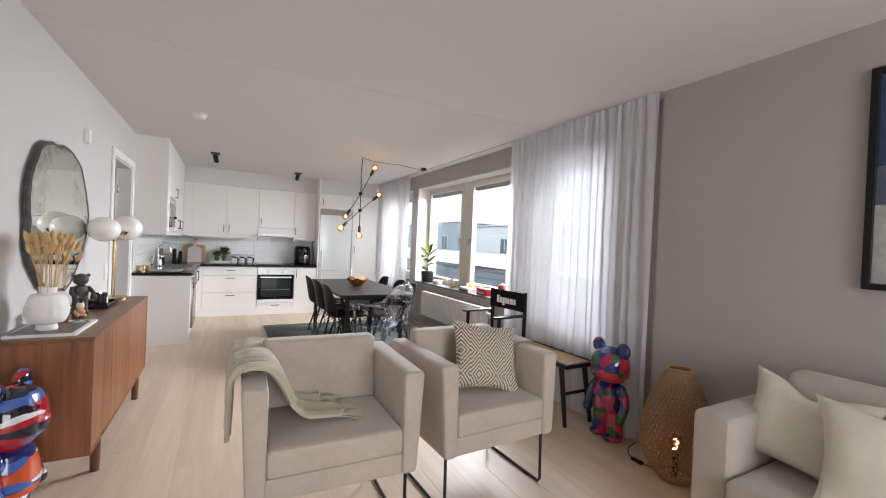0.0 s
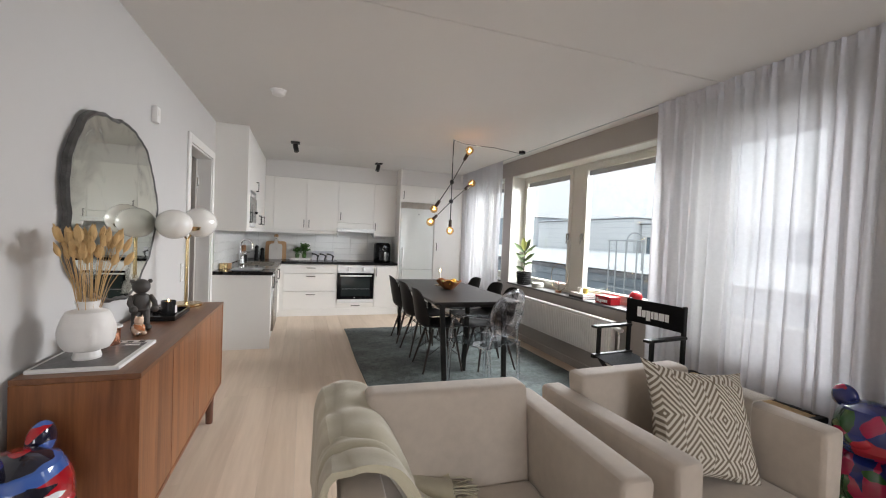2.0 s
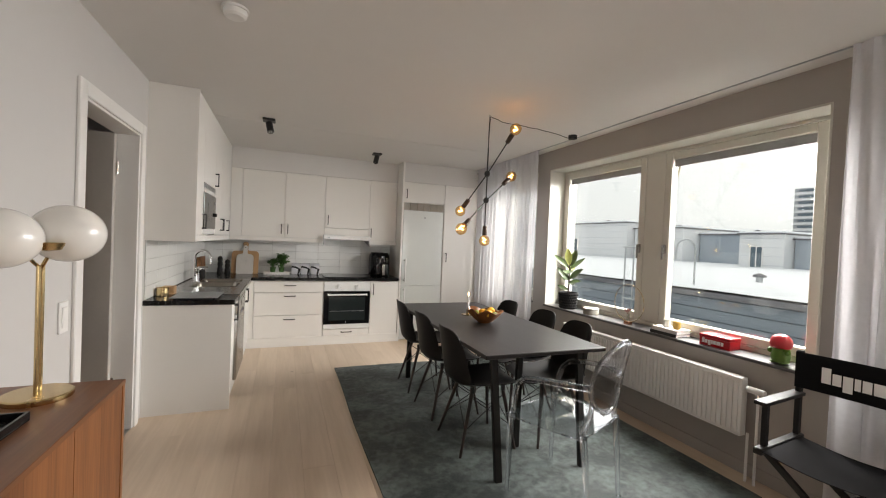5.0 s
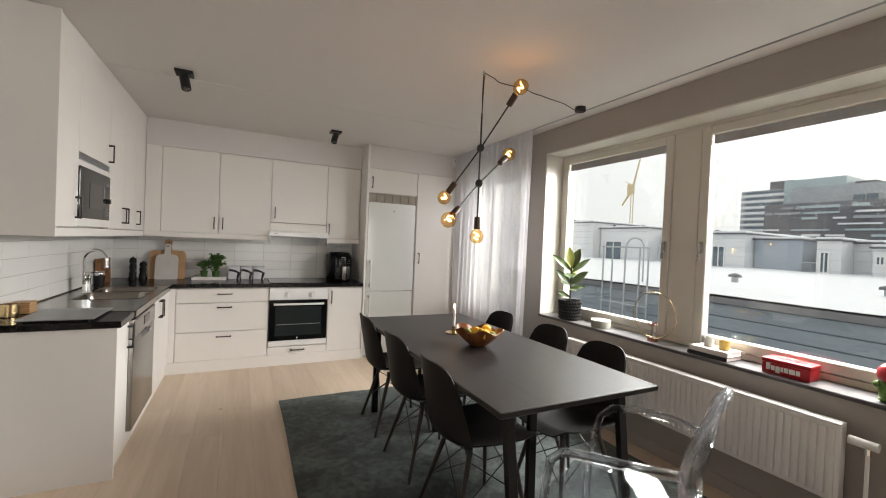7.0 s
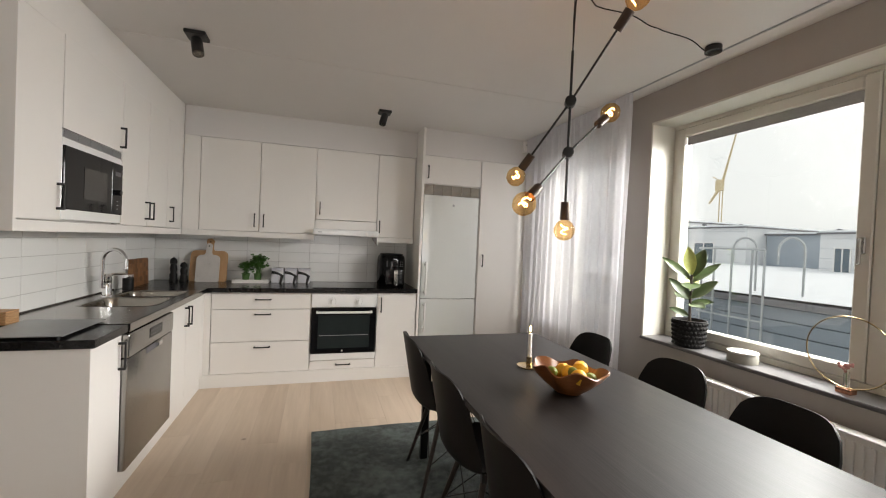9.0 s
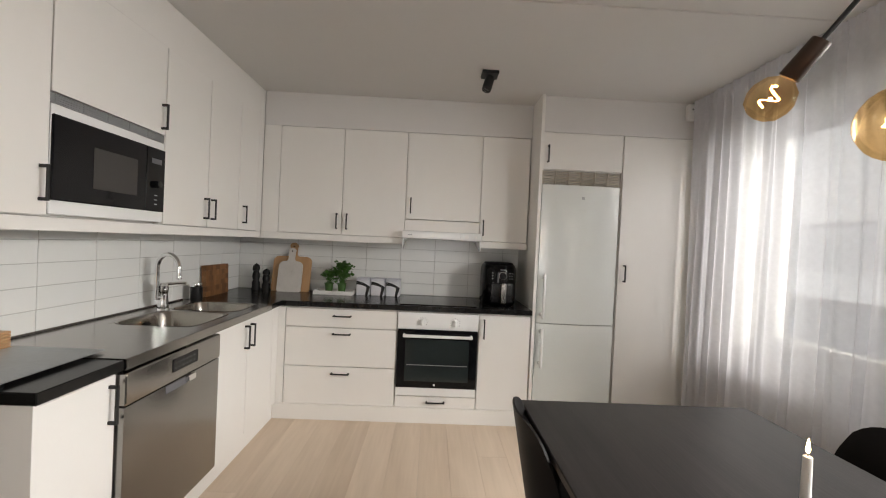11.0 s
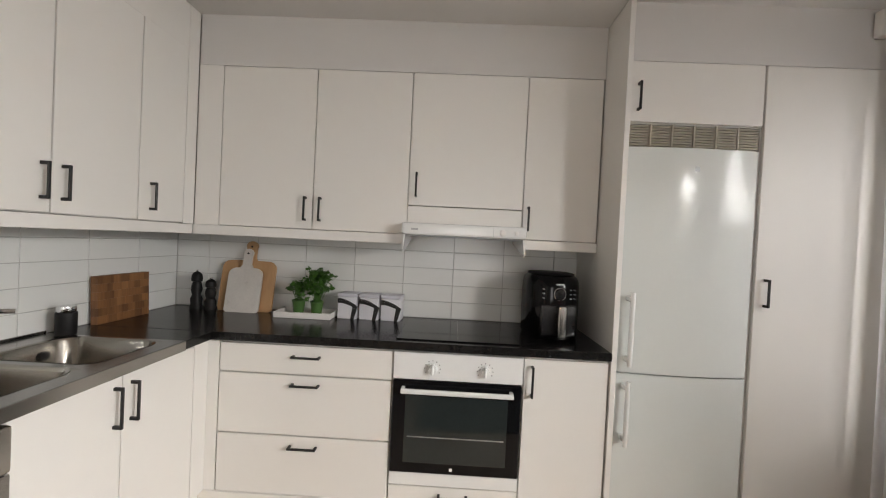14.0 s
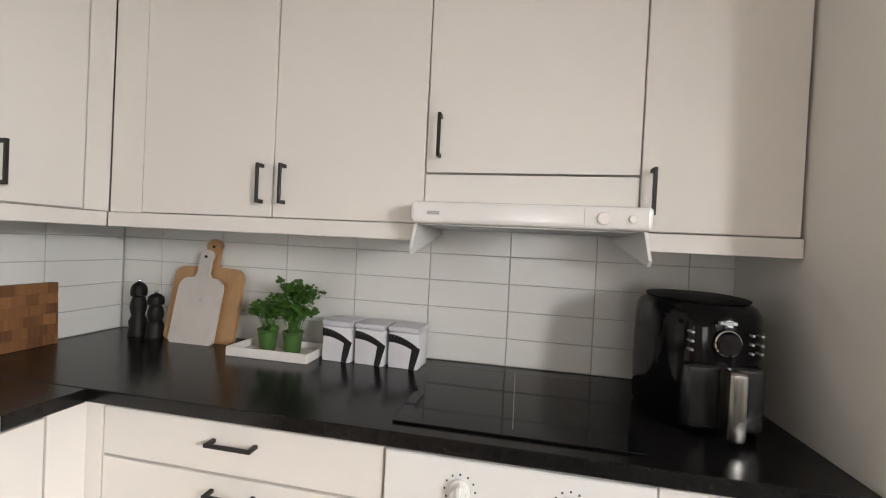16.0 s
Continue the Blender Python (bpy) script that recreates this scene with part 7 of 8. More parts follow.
bulbs = [(J1, Vector((2.175, 5.985, 2.300))), (J1, Vector((1.945, 6.480, 1.665))), (J2, Vector((2.375, 6.360, 1.995))), (J2, Vector((1.790, 6.095, 1.492))), (J2, Vector((cx, cy, 1.408)))]
for j, c in bulbs:
    d = (c - j).normalized()
    q0 = c - d * 0.125
    if abs(d.z) < 0.99:
        part("arm", cyl(j, q0, 0.005, seg=10), M.black_metal, pd)
    part("socket", cyl(q0, c - d * 0.045, 0.019, 0.021, seg=16, bev=0.002), mat("dark_bronze_socket", (0.06, 0.04, 0.03), 0.4, metal=0.6), pd, "dark bronze lamp holder")
    m3 = d.to_track_quat("Z", "Y").to_matrix()
    g = lathe([(0.014, -0.052), (0.016, -0.044), (0.034, -0.032), (0.045, -0.008), (0.045, 0.01), (0.036, 0.032), (0.018, 0.044), (0.001, 0.047)], 22)
    for v in g.verts:
        v.co = m3 @ v.co + c
    glow = new("bulb_light", bpy.data.lights.new("bulb_light", "POINT"))
    glow.data.energy, glow.data.shadow_soft_size, glow.data.color = 0.22, 0.003, (1.0, 0.55, 0.24)
    glow.location = c
    bb = part("bulb", g, M.amber, pd, "amber glass globe bulb")
    fpts = [m3 @ Vector((0.014 * math.cos(t), 0.014 * math.sin(t), -0.024 + 0.0024 * i)) + c for i, t in enumerate([k * 0.5 for k in range(19)])]
    part("filament", tube(fpts, 0.0014, 5), M.filament, bb, "glowing spiral filament")
cb = unit("lamp_cable", (2.6, 6.4, ZC), "black lamp cable slung along the ceiling", "cable")
cpts = []
for i in range(22):
    u = i / 21
    cpts.append((cx + (3.06 - cx) * u, cy + 0.155 * u + 0.02 * math.sin(u * 14) * (u > 0.1), ZC - 0.008 - 0.022 * abs(math.sin(u * 5.5)) - 0.004))
part("cable", tube([(cx, cy, 2.20), (cx + 0.004, cy, 2.40), (cx + 0.01, cy, ZC - 0.012)] + cpts[1:], 0.0032, 6), M.plastic_b, cb)
part("ceiling_rose", cyl((3.08, 6.42, ZC - 0.036), (3.08, 6.42, ZC - 0.001), 0.042, seg=24, bev=0.003), M.plastic_b, cb, "black round ceiling rose")

# radiator
ra = unit("radiator", (XE - 0.08, 5.7, 0.24), "white ribbed panel radiator below the window", "radiator")
rx0, rx1, ry0, ry1, rz0, rz1 = XE - 0.115, XE - 0.045, 4.83, 6.58, 0.235, 0.605
part("panel", box(rx0 + 0.012, rx1, ry0, ry1, rz0, rz1 - 0.01, 0.004), M.plastic_w, ra)
rb_mesh = mesh_of("rib", box(-0.008, 0.006, -0.0125, 0.0125, rz0 + 0.02, rz1 - 0.03, 0.005, 2), M.plastic_w)
k = 0
y = ry0 + 0.03
while y < ry1 - 0.02:
    ob = new("rib", rb_mesh)
    ob.parent = ra
    ob.matrix_basis = Matrix.Translation(Vector((rx0 + 0.012, y, 0)) - Vector((XE - 0.08, 5.7, 0.24)))
    y += 0.0333
part("top_grille", box(rx0 + 0.004, rx1, ry0, ry1, rz1 - 0.01, rz1, 0.003), M.plastic_w, ra)
for y in (ry0 + 0.2, ry1 - 0.2):
    part("bracket", box(rx1, XE, y - 0.015, y + 0.015, 0.30, 0.55, 0.002), M.plastic_w, ra)
part("valve", cyl((rx0 + 0.03, ry0 - 0.12, 0.545), (rx0 + 0.03, ry0 - 0.02, 0.545), 0.02, seg=16, bev=0.003), M.plastic_w, ra, "white thermostat valve")
for q in (-0.035, -0.085):
    part("pipe", tube([(rx0 + 0.03, ry0 + q, 0.50 if q < -0.05 else 0.27), (rx0 + 0.03, ry0 + q, Z0)], 0.008, 8), M.plastic_w, ra)
part("connection", tube([(rx0 + 0.03, ry0 - 0.085, 0.545), (rx0 + 0.03, ry0 - 0.085, 0.50)], 0.012, 8), M.chrome, ra)

# things on the window sill
SI = 0.722
pp = thing("rubber_plant", (3.375, 6.735, SI), "rubber plant in a studded black pot", "plant")
pot = part("pot", lathe([(0.062, 0), (0.068, 0.005), (0.078, 0.13), (0.080, 0.14), (0.074, 0.14), (0.070, 0.12)], 36), M.matt_black, pp)
st_ = bmesh.new()
for r in range(6):
    for i in range(26):
        a = 2 * math.pi * (i + 0.5 * (r % 2)) / 26
        z = 0.015 + r * 0.022
        rr = 0.068 + 0.010 * z / 0.13
        ball((rr * math.cos(a), rr * math.sin(a), z), 0.0085, into=st_, seg=6)
part("studs", st_, M.matt_black, pot)
part("soil", cyl((0, 0, 0.115), (0, 0, 0.122), 0.070, seg=20), M.soil, pp)
part("stem", tube([(0, 0, 0.11), (0.004, 0.006, 0.25), (0.0, 0.0, 0.36), (0.0, 0.004, 0.42)], 0.007, 8), M.dowel, pp)


def big_leaf(p, d, ln_, w, m_):
    d = Vector(d).normalized()
    side = d.cross(Vector((-0.62, -0.50, 1.0)))
    side = side.normalized() if side.length > 0.05 else Vector((1, 0, 0))
    up = side.cross(d).normalized()

    def f(u, v):
        a = 2 * u - 1
        ww = w * math.sin(math.pi * min(0.985, 0.04 + 0.95 * v)) ** 0.75
        return Vector(p) + d * (ln_ * v) + side * (a * ww) + up * (0.25 * w * a * a - 0.14 * ln_ * v * v)
    return part("leaf", sheet(f, 6, 12, 0.0012), m_, pp)


for a, el, z, l_, w_, m_ in ((129, 44, 0.345, 0.175, 0.027, M.leaf), (309, 46, 0.335, 0.155, 0.026, M.leaf), (140, 50, 0.245, 0.14, 0.030, M.leaf), (300, 46, 0.25, 0.145, 0.036, M.leaf),
                            (219, -8, 0.325, 0.10, 0.042, M.leaf), (250, 5, 0.22, 0.11, 0.030, M.leaf), (140, 27, 0.155, 0.095, 0.024, M.leaf), (290, 15, 0.225, 0.10, 0.024, M.leaf),
                            (170, 82, 0.375, 0.145, 0.030, M.leaf_y), (309, 74, 0.365, 0.150, 0.037, M.leaf), (40, 30, 0.30, 0.15, 0.034, M.leaf_y), (80, 20, 0.24, 0.12, 0.030, M.leaf)):
    aa, ee = radians(a), radians(el)
    big_leaf((0.006 * math.cos(aa), 0.006 * math.sin(aa), z), (math.cos(aa) * math.cos(ee), math.sin(aa) * math.cos(ee), math.sin(ee)), l_, w_, m_)
pp.scale = (1.25, 1.25, 1.25)
tn = thing("round_tin", (3.380, 6.385, SI), "low round beige candle tin with a lid", "tin")
part("tin", cyl((0, 0, 0), (0, 0, 0.052), 0.075, seg=36, bev=0.003), mat("beige_tin", (0.30, 0.29, 0.25), 0.5, var=0.1), tn)
part("lid", cyl((0, 0, 0.0525), (0, 0, 0.062), 0.077, seg=36, bev=0.003), mat("pale_tin_lid", (0.62, 0.6, 0.56), 0.45), tn)
rv = thing("ring_vase", (3.365, 5.903, SI), "brass ring vase with a small glass tube and flower", "vase")
part("base", box(-0.022, 0.022, -0.03, 0.03, 0, 0.024, 0.002), M.copper, rv)
part("ring", tube([(0.0, 0.163 * math.cos(a), 0.187 + 0.163 * math.sin(a)) for a in [i * math.pi / 24 for i in range(48)]], 0.003, 8, closed=True), M.brass, rv)
part("tube", lathe([(0.008, 0.024), (0.011, 0.03), (0.011, 0.10), (0.009, 0.10), (0.009, 0.035)], 14), M.glass, rv, "clear glass tube")
part("stem", tube([(0, 0, 0.03), (0.002, 0.003, 0.12)], 0.0012, 5), M.herb, rv)
fl = bmesh.new()
random.seed(2)
for i in range(16):
    c = (random.gauss(0, 0.010), random.gauss(0, 0.010), 0.128 + random.gauss(0, 0.008))
    ball(c, 0.007, into=fl, seg=6)
part("flower", fl, mat("dusty_pink_petals", (0.42, 0.20, 0.18), 0.8, var=0.3), rv)
for i, (h, c, dx) in enumerate(((0.024, (0.03, 0.03, 0.03), 0), (0.03, (0.72, 0.70, 0.66), 0.006))):
    z = SI + sum((0.0245, 0.03)[:i])
    bk_ = unit("book", (3.388, 5.50, z), "black coffee-table book lying flat" if i == 0 else "pale coffee-table book lying flat", "book", "books on the sill")
    part("page_block", box(3.312 + dx, 3.462, 5.385, 5.615 - dx * 2, z + 0.003, z + h - 0.003), M.paper, bk_, smooth=False)
    part("cover", box(3.31 + dx, 3.465, 5.382, 5.618 - dx * 2, z, z + 0.003), mat("book_cover", c, 0.4), bk_, smooth=False)
    part("cover", box(3.31 + dx, 3.465, 5.382, 5.618 - dx * 2, z + h - 0.003, z + h), mat("book_cover", c, 0.4), bk_, smooth=False)
    part("spine", box(3.307 + dx, 3.3098 + dx, 5.382, 5.618 - dx * 2, z, z + h, 0.0008), mat("book_cover", c, 0.4), bk_)
for y, m_, lb in ((5.53, mat("clear_wax", (0.62, 0.6, 0.55), 0.2), "candle in a clear glass tumbler"), (5.44, mat("yellow_candle_glass", (0.62, 0.42, 0.12), 0.25), "candle in a yellow glass tumbler")):
    e = thing("small_candle", (3.385, y, SI + 0.0545), lb, "candle", "candles on the books")
    part("glass", lathe([(0.024, 0), (0.028, 0.004), (0.028, 0.055), (0.0255, 0.055), (0.025, 0.04)], 22), m_, e)
    part("wax", cyl((0, 0, 0.036), (0, 0, 0.040), 0.0245, seg=18), M.paper, e)
rbx = thing("red_cash_box", (3.395, 5.110, SI), "small red metal box with white print", "box", rz=2)
part("body", box(-0.06, 0.06, -0.105, 0.105, 0, 0.058, 0.004, 2), M.red, rbx)
ld = part("lid", box(-0.063, 0.063, -0.108, 0.108, 0.0585, 0.082, 0.006, 2), M.red, rbx)
part("handle", tube([(-0.005, -0.035, 0.082), (-0.005, -0.035, 0.090), (-0.005, 0.035, 0.090), (-0.005, 0.035, 0.082)], 0.003, 6), M.galv, ld)
for a, ww, t, lo in [(0, 0.13, 1.0, 0), (0.15, 0.12, 0.72, 0), (0.29, 0.13, 0.72, -0.28), (0.44, 0.08, 0.72, 0), (0.54, 0.12, 0.72, 0), (0.68, 0.18, 0.72, 0), (0.88, 0.12, 0.72, 0)]:
    wm = bmesh.new()
    for sx, ex, sz, ez in ((0, 0.5, 0, 1), (0.5, 1, 0, 1)):
        wd, hh = 0.15, 0.036
        za, zb_ = lo * hh, t * hh
        z0_, z1_ = za + (zb_ - za) * sz, za + (zb_ - za) * ez
        ya_, yb_ = 0.085 - (a + ww * sx) * wd, 0.085 - (a + ww * ex) * wd
        wm.faces.new([wm.verts.new((-0.0625, y_, 0.020 + z)) for y_, z in ((ya_, z0_), (yb_, z0_), (yb_, z1_), (ya_, z1_))])
    part("printed_shape", wm, M.letter, rbx, "bold white printed shape", smooth=False)
gf = bmesh.new()
lathe([(0.03, 0), (0.045, 0.005), (0.05, 0.04), (0.045, 0.085), (0.03, 0.10)], 20, into=gf)
for s in (-1, 1):
    ball((-0.02, s * 0.045, 0.07), 0.018, into=gf, seg=10)
    ball((-0.02, s * 0.022, 0.006), 0.022, into=gf, seg=10, scale=(1.2, 1, 0.5))
g_o = solid("green_figure", gf, mat("green_vinyl", (0.08, 0.17, 0.02), 0.35), "green vinyl toy figure with a red cap", "figurine")
g_o.matrix_world = pose(3.365, 4.715, SI + 0.001)
hm = ball((0, 0, 0), 0.058, seg=20, scale=(1, 1, 0.95))
for v in list(hm.verts):
    if v.co.z < -0.03:
        v.co.z = -0.03
h_o = solid("red_helmet", hm, M.red, "glossy red cap on the green figure", "figurine")
h_o.location = Vector((3.365, 4.715, SI + 0.098))

# ---- outside ----
gnd = solid("ground", box(5.0, 400, -300, 400, -14, -12), M.snow, "snow-covered ground far below", "ground", kind="structure", smooth=False)
own = solid("roof_terrace", box(OUT + 0.02, 5.2, -3, 14, -1.2, -0.6), M.clad, "grey roof edge below the windows", "roof", kind="structure", smooth=False)
nb = unit("neighbour_roof", (14, 12, -12), "lower building with blue-grey cladding and a flat snowy roof", "building")
part("wall", box(9.05, 40, -30, 60, -12, 0.44), M.clad, nb, smooth=False)
for i in range(8):
    part("cladding_board", box(8.99, 9.048, -30, 60, 0.42 - (i + 1) * 0.24 + 0.014, 0.42 - i * 0.24, 0.006), M.clad, nb, smooth=False)
part("eaves", box(8.88, 9.3, -30, 60, 0.44, 0.56, 0.01), M.ext_dark, nb)
sn = sheet(lambda u, v: Vector((8.90 + 20 * u, -30 + 90 * v, 0.60 + 0.05 * min(1, u * 40) + 0.26 * u + 0.03 * noise.noise(Vector((u * 12, v * 50, 0))))), 40, 120)
part("snow_cover", sn, M.snow, nb, "smooth snow on the roof")
for x, y in ((12, 9.9), (12, 7.15), (13.5, 3.2)):
    vtt = part("vent_pipe", cyl((x, y, 0.45), (x, y, 0.82), 0.075, seg=12), M.galv, nb, "grey roof vent")
    part("vent_cap", lathe([(0.15, 0.82), (0.14, 0.87), (0.02, 0.92)], 14, c=(x, y, 0)), M.ext_dark, vtt)


def roof_house(x0, y0, y1, z1, m_, wins, label, depth=5.0):
    """A storey standing on the flat roof; wins are (y from, y to, z from, z to)."""
    h = unit("roof_house", (x0 + depth / 2, (y0 + y1) / 2, 0.6), label, "building", "houses on the roof")
    part("wall", box(x0, x0 + depth, y0, y1, 0.5, z1), m_, h, smooth=False)
    part("roof", box(x0 - 0.14, x0 + depth + 0.2, y0 - 0.08, y1 + 0.08, z1, z1 + 0.07, 0.015), M.ext_dark, h)
    part("roof_snow", box(x0 - 0.08, x0 + depth, y0 - 0.04, y1 + 0.04, z1 + 0.07, z1 + 0.16, 0.04, 2), M.snow, h)
    n = int((z1 - 0.5) / 0.42)
    for k in range(1, n + 1):
        part("facade_joint", box(x0 - 0.006, x0 + 0.01, y0 + 0.01, y1 - 0.01, 0.5 + k * 0.42, 0.515 + k * 0.42), M.render_blue, h, smooth=False)
    for a, b, c, d in wins:
        w = part("window", box(x0 - 0.02, x0 + 0.02, a, b, c, d), M.ext_glass, h, smooth=False)
        fm = bmesh.new()
        for q in ((a - 0.05, a, c - 0.05, d + 0.05), (b, b + 0.05, c - 0.05, d + 0.05), (a, b, d, d + 0.05), (a, b, c - 0.05, c), ((a + b) / 2 - 0.02, (a + b) / 2 + 0.02, c, d)):
            box(x0 - 0.045, x0 - 0.005, *q, into=fm)
        part("frame", fm, M.trim, w, smooth=False)
    return h


roof_house(22.0, 24.0, 36.0, 3.2, M.render, ((28.9, 30.1, 0.65, 2.1),), "white rendered house on the snowy roof", 8.0)
roof_house(22.6, 20.35, 23.9, 2.80, M.render, ((22.2, 23.4, 0.65, 1.95),), "pale panelled house on the snowy roof", 7.0)
roof_house(24.0, 16.6, 20.3, 2.45, M.render_blue, ((17.2, 17.7, 0.8, 1.8),), "blue-grey rendered house set back on the roof", 6.0)
roof_house(21.6, 14.55, 16.5, 2.38, M.render, ((15.45, 15.95, 0.70, 1.78),), "white rendered house with one window", 6.0)
roof_house(22.3, 12.68, 14.5, 2.15, M.render_blue, (), "blue-grey rendered wall of a roof house", 5.0)
roof_house(24.2, 12.0, 12.67, 2.10, M.render_blue, ((12.1, 12.5, 0.95, 1.75),), "shaded recess with a balcony between two houses", 4.0)
roof_house(21.9, 11.28, 12.05, 2.12, M.render, ((11.68, 11.90, 0.86, 1.64),), "pale rendered house on the snowy roof", 5.0)
roof_house(23.0, 10.45, 11.27, 2.06, M.render, (), "plain white rendered wall of a roof house", 5.0)
roof_house(22.0, 6.8, 10.42, 1.86, M.render, ((10.12, 10.30, 1.28, 1.54), (9.80, 9.95, 0.95, 1.54), (8.9, 9.3, 1.15, 1.55), (7.6, 8.0, 1.15, 1.55)), "low pale house with small windows", 5.0)
roof_house(22.0, -4.0, 5.8, 1.95, M.render_blue, ((1.0, 1.6, 1.1, 1.6), (3.6, 4.2, 1.1, 1.6)), "low blue-grey house on the snowy roof", 5.0)
roof_house(22.0, 38.0, 52.0, 3.8, M.render_blue, ((40, 41.2, 0.9, 2.4), (45, 46.2, 0.9, 2.4)), "blue-grey rendered house farther along the roof", 5.0)
# small chimneys on the far roofs
for x, y, z in ((23.5, 23.6, 2.92), (24.5, 22.1, 2.92), (24.8, 17.6, 2.57), (23, 26.8, 3.32)):
    solid("roof_vent", lathe([(0.06, 0), (0.06, 0.12), (0.12, 0.13), (0.12, 0.20), (0.03, 0.24)], 10, c=(x, y, z)), M.ext_dark, "small dark vent on a far roof", "vent", "roof vents")
# balcony rail in the recess
e = unit("balcony_rail", (22.2, 12.35, 0.7), "pale balcony railing between the houses", "railing")
for z in (0.80, 1.22):
    part("rail", cyl((22.2, 12.06, z), (22.2, 12.66, z), 0.022, seg=8), M.galv, e)
for i in range(9):
    y = 12.08 + 0.57 * i / 8
    part("baluster", cyl((22.2, y, 0.72), (22.2, y, 1.22), 0.010, seg=6), M.galv, e)
# roof ladder with hooped handrails at the near eaves
lad = unit("roof_ladder", (8.7, 10.5, -1.0), "galvanised roof ladder with hooped handrails", "ladder")
for y in (11.15, 10.88, 10.52, 10.14, 9.92):
    part("post", cyl((8.7, y, -1.6), (8.7, y, 1.45), 0.020, seg=8), M.galv, lad)
for z in (0.14, 1.45):
    part("rail", cyl((8.7, 9.92, z), (8.7, 11.22, z), 0.020, seg=8), M.galv, lad)
for y in (10.50, 9.70):
    part("hoop", tube([(8.7, y, 1.2)] + [(8.7 + 0.17 - 0.17 * math.cos(a), y - 0.10 + 0.10 * math.cos(a), 1.45 + 0.22 * math.sin(a)) for a in [i * math.pi / 10 for i in range(11)]] + [(9.04, y - 0.2, 0.66)], 0.020, 8), M.galv, lad)
# far office block
ob_ = unit("office_block", (95, 38, -12), "large glazed office block in the distance", "building")
part("left_wing", box(90, 115, 42.7, 50.2, -12, 14.2), M.office, ob_, smooth=False)
part("plant_room", box(92, 110, 42.7, 46.3, 14.2, 16.0), M.ext_dark, ob_, "dark roof plant room", smooth=False)
part("glass_wing", box(89, 114, 34.2, 42.68, -12, 15.4), M.office_glass, ob_, "teal glazed wing", smooth=False)
part("upper_block", box(88, 112, 14, 41, 10.6, 13.8), M.office, ob_, "grey upper storey", smooth=False)
part("lower_block", box(86, 112, 12, 44.2, -12, 10.9), M.ext_dark, ob_, "dark banded lower storeys", smooth=False)
random.seed(31)
for i in range(7):
    z = 6.3 + i * 1.12
    part("white_band", box(89.7, 89.99, 42.8, 50.1, z, z + 0.42), M.render, ob_, smooth=False)
    part("window_band", box(89.75, 89.99, 43.0, 49.4, z + 0.5, z + 0.95), M.ext_glass, ob_, smooth=False)
for i in range(6):
    z, y = 5.2 + i * 0.95, 12.4
    while y < 43:
        ln_ = random.uniform(1.5, 6.0)
        if random.random() < 0.62:
            part("facade_band", box(85.7, 85.99, y, min(44, y + ln_), z, z + random.uniform(0.22, 0.5)), random.choice((M.render, M.office, M.office_glass)), ob_, smooth=False)
        y += ln_ + random.uniform(0.3, 2.0)
for y in (30.1, 31.6, 25.0, 22.0, 18.5):
    part("window", box(87.8, 88.0, y, y + 1.25, 10.9, 12.0), M.ext_glass, ob_, smooth=False)
for y, a, b in ((36, 2.0, 0.6), (31.5, 2.6, 0.9), (27, 1.6, 0.5)):
    part("roof_unit", box(92, 96, y, y + a, 13.8, 13.8 + b), M.ext_dark, ob_, smooth=False)
# tower crane
cr = unit("tower_crane", (90, 75.7, -12), "yellow tower crane far off", "crane")
for dy_ in (-0.35, 0.35):
    part("mast", cyl((90, 75.7 + dy_, -12), (90, 75.7 + dy_, 17.5), 0.13, seg=6), M.yellow, cr)
part("jib", cyl((90, 75.7, 17.5), (90, 72.2, 31.5), 0.30, 0.12, seg=6), M.yellow, cr)
part("counter_jib", cyl((90, 75.7, 17.3), (90, 78.6, 13.4), 0.40, 0.25, seg=6), M.yellow, cr)
part("cab", box(89, 90, 75.0, 76.6, 16.0, 18.6, 0.1), M.yellow, cr)
part("tie", cyl((90, 78.0, 19.6), (90, 75.2, 18.0), 0.10, seg=6), M.yellow, cr)

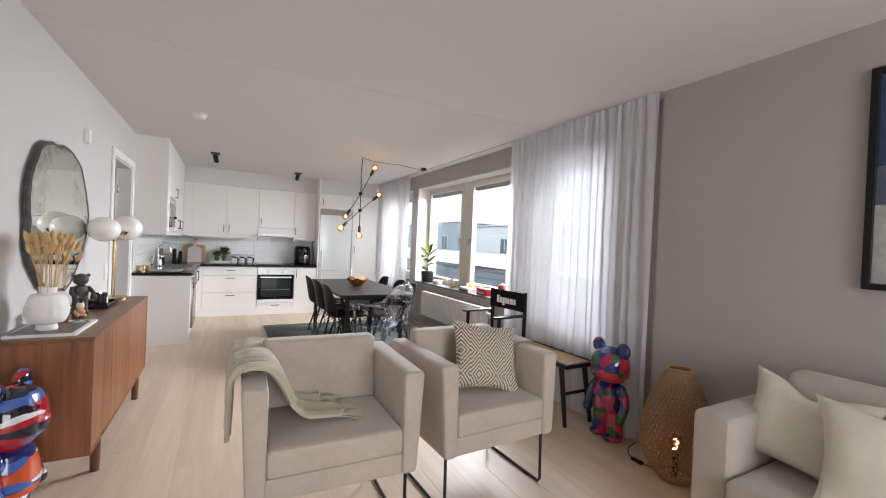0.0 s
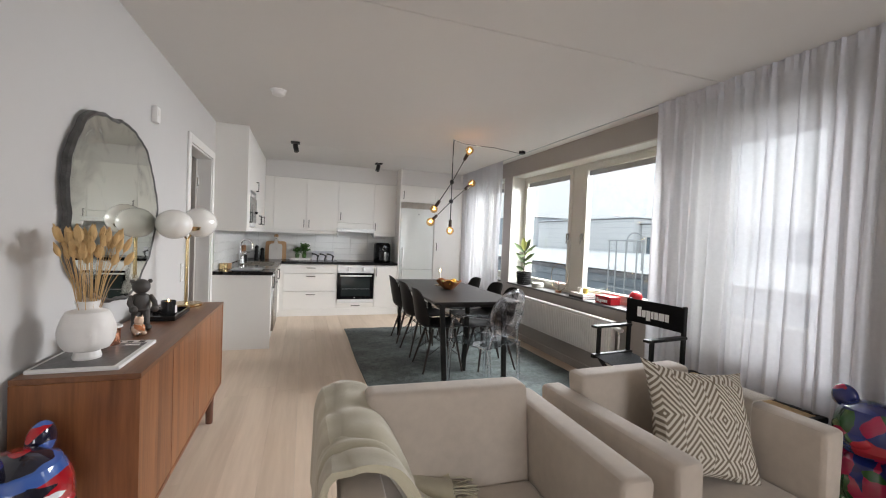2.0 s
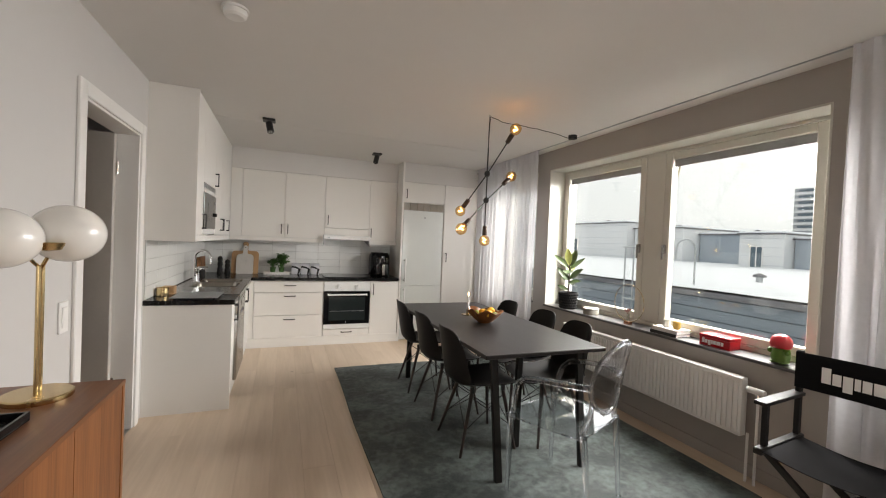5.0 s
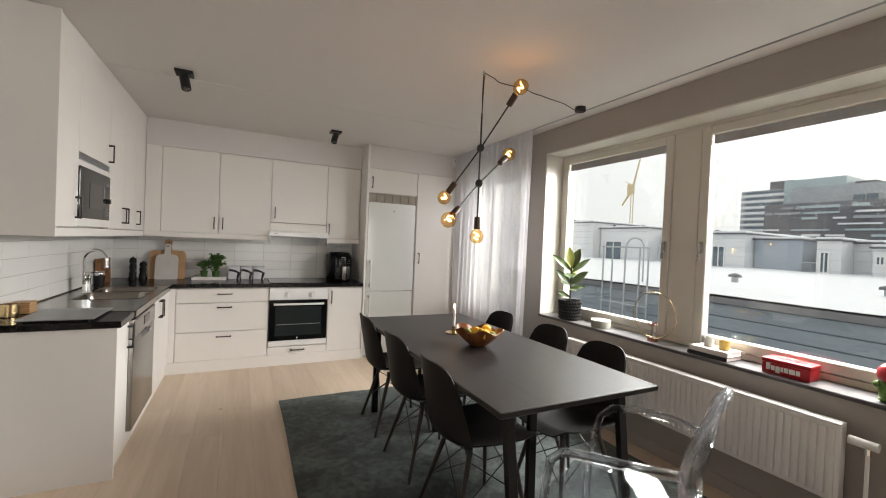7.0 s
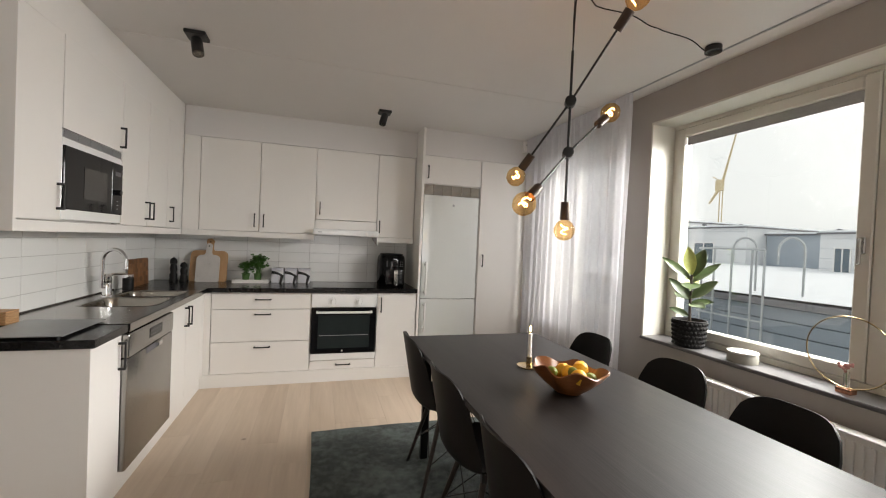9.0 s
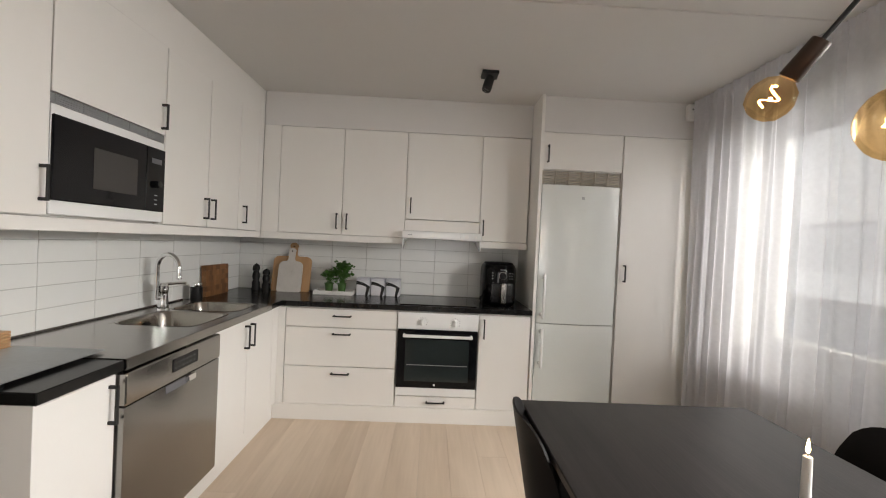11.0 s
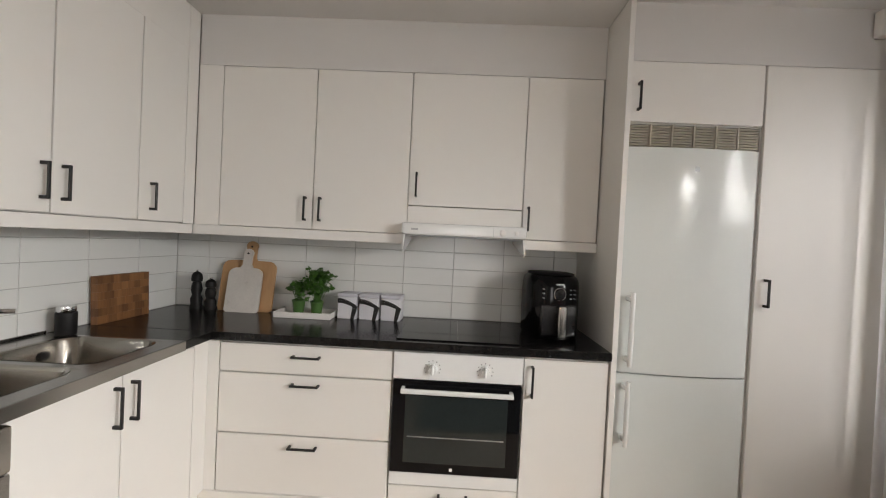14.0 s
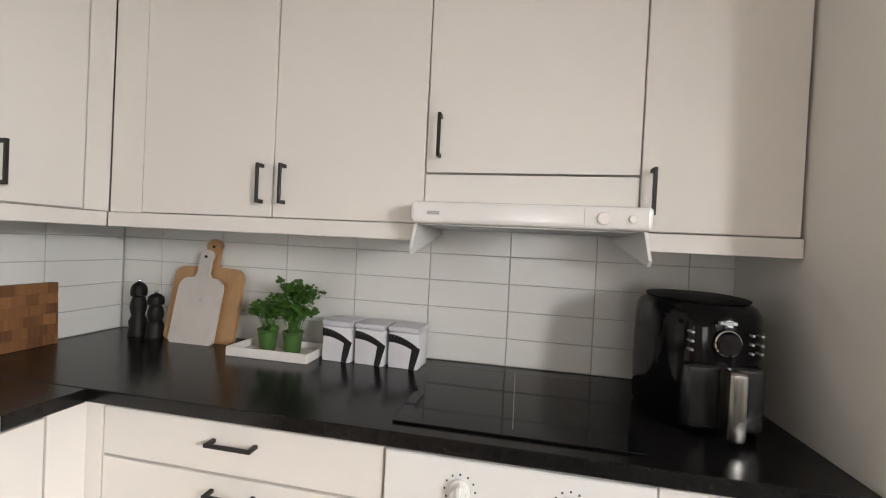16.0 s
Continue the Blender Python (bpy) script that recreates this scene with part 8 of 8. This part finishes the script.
# ---- pieces of floor and tiled walls ----
tile_mesh = mesh_of("tile", box(-0.1505, 0.1505, -0.008, 0.0, -0.0495, 0.0495, 0.0012), M.tile)
corner = mesh_of("tile", box(-0.1, 0.1, -0.008, 0.0, -0.0495, 0.0495, 0.0012), M.tile)


def tile_at(parent, me, m):
    ob = new("tile", me)
    ob.parent = parent
    ob.matrix_parent_inverse = parent.matrix_world.inverted()
    ob.matrix_basis = m


bpy.context.view_layer.update()
solid("tile_bed", box(XW, 2.004, YN - 0.005, YN, 0.845, 1.36), M.grout, "grey grout bed behind the tiles", "grout", kind="structure", smooth=False)
solid("tile_bed", box(XW, XW + 0.005, 6.80, YN, 0.845, 1.36), M.grout, "grey grout bed behind the tiles", "grout", kind="structure", smooth=False)
for r in range(5):
    z = 0.852 + 0.0495 + r * 0.1015
    for c in range(8):
        x = 0.045 + 0.1505 + (c - 1) * 0.304
        if c == 0:
            tile_at(wall_n, corner, pose(-0.362, YN - 0.003, z))
            tile_at(wall_n, tile_mesh, pose(x, YN - 0.003, z))
        else:
            tile_at(wall_n, tile_mesh, pose(x, YN - 0.003, z) if c < 7 else pose(x, YN - 0.003, z))
    for c in range(8):
        y = YN - 0.02 - 0.1505 - c * 0.304
        tile_at(wall_w, tile_mesh, pose(XW + 0.003, y, z, 0, 0, 90))
PW = 0.187
planks = {}
random.seed(11)
x = XW - 0.005
col = 0
while x < XE:
    y = YS - random.uniform(0, 1.6)
    w = min(PW, XE + 0.01 - x)
    while y < YN:
        ln = random.choice((1.8, 2.0, 2.2))
        y0, y1 = max(y, YS - 0.02), min(y + ln, YN)
        if y1 - y0 > 0.05:
            key = (round(w, 3), round(y1 - y0, 3))
            if key not in planks:
                planks[key] = mesh_of("plank", box(-w / 2 + 0.0003, w / 2 - 0.0003, -(y1 - y0) / 2 + 0.0003, (y1 - y0) / 2 - 0.0003, -0.012, 0, 0.0006), M.oak, smooth=False)
            ob = new("plank", planks[key])
            ob.parent = floor
            ob.matrix_parent_inverse = floor.matrix_world.inverted()
            ob.matrix_basis = pose(x + w / 2, (y0 + y1) / 2, FLOOR)
        y += ln
    x += w
    col += 1
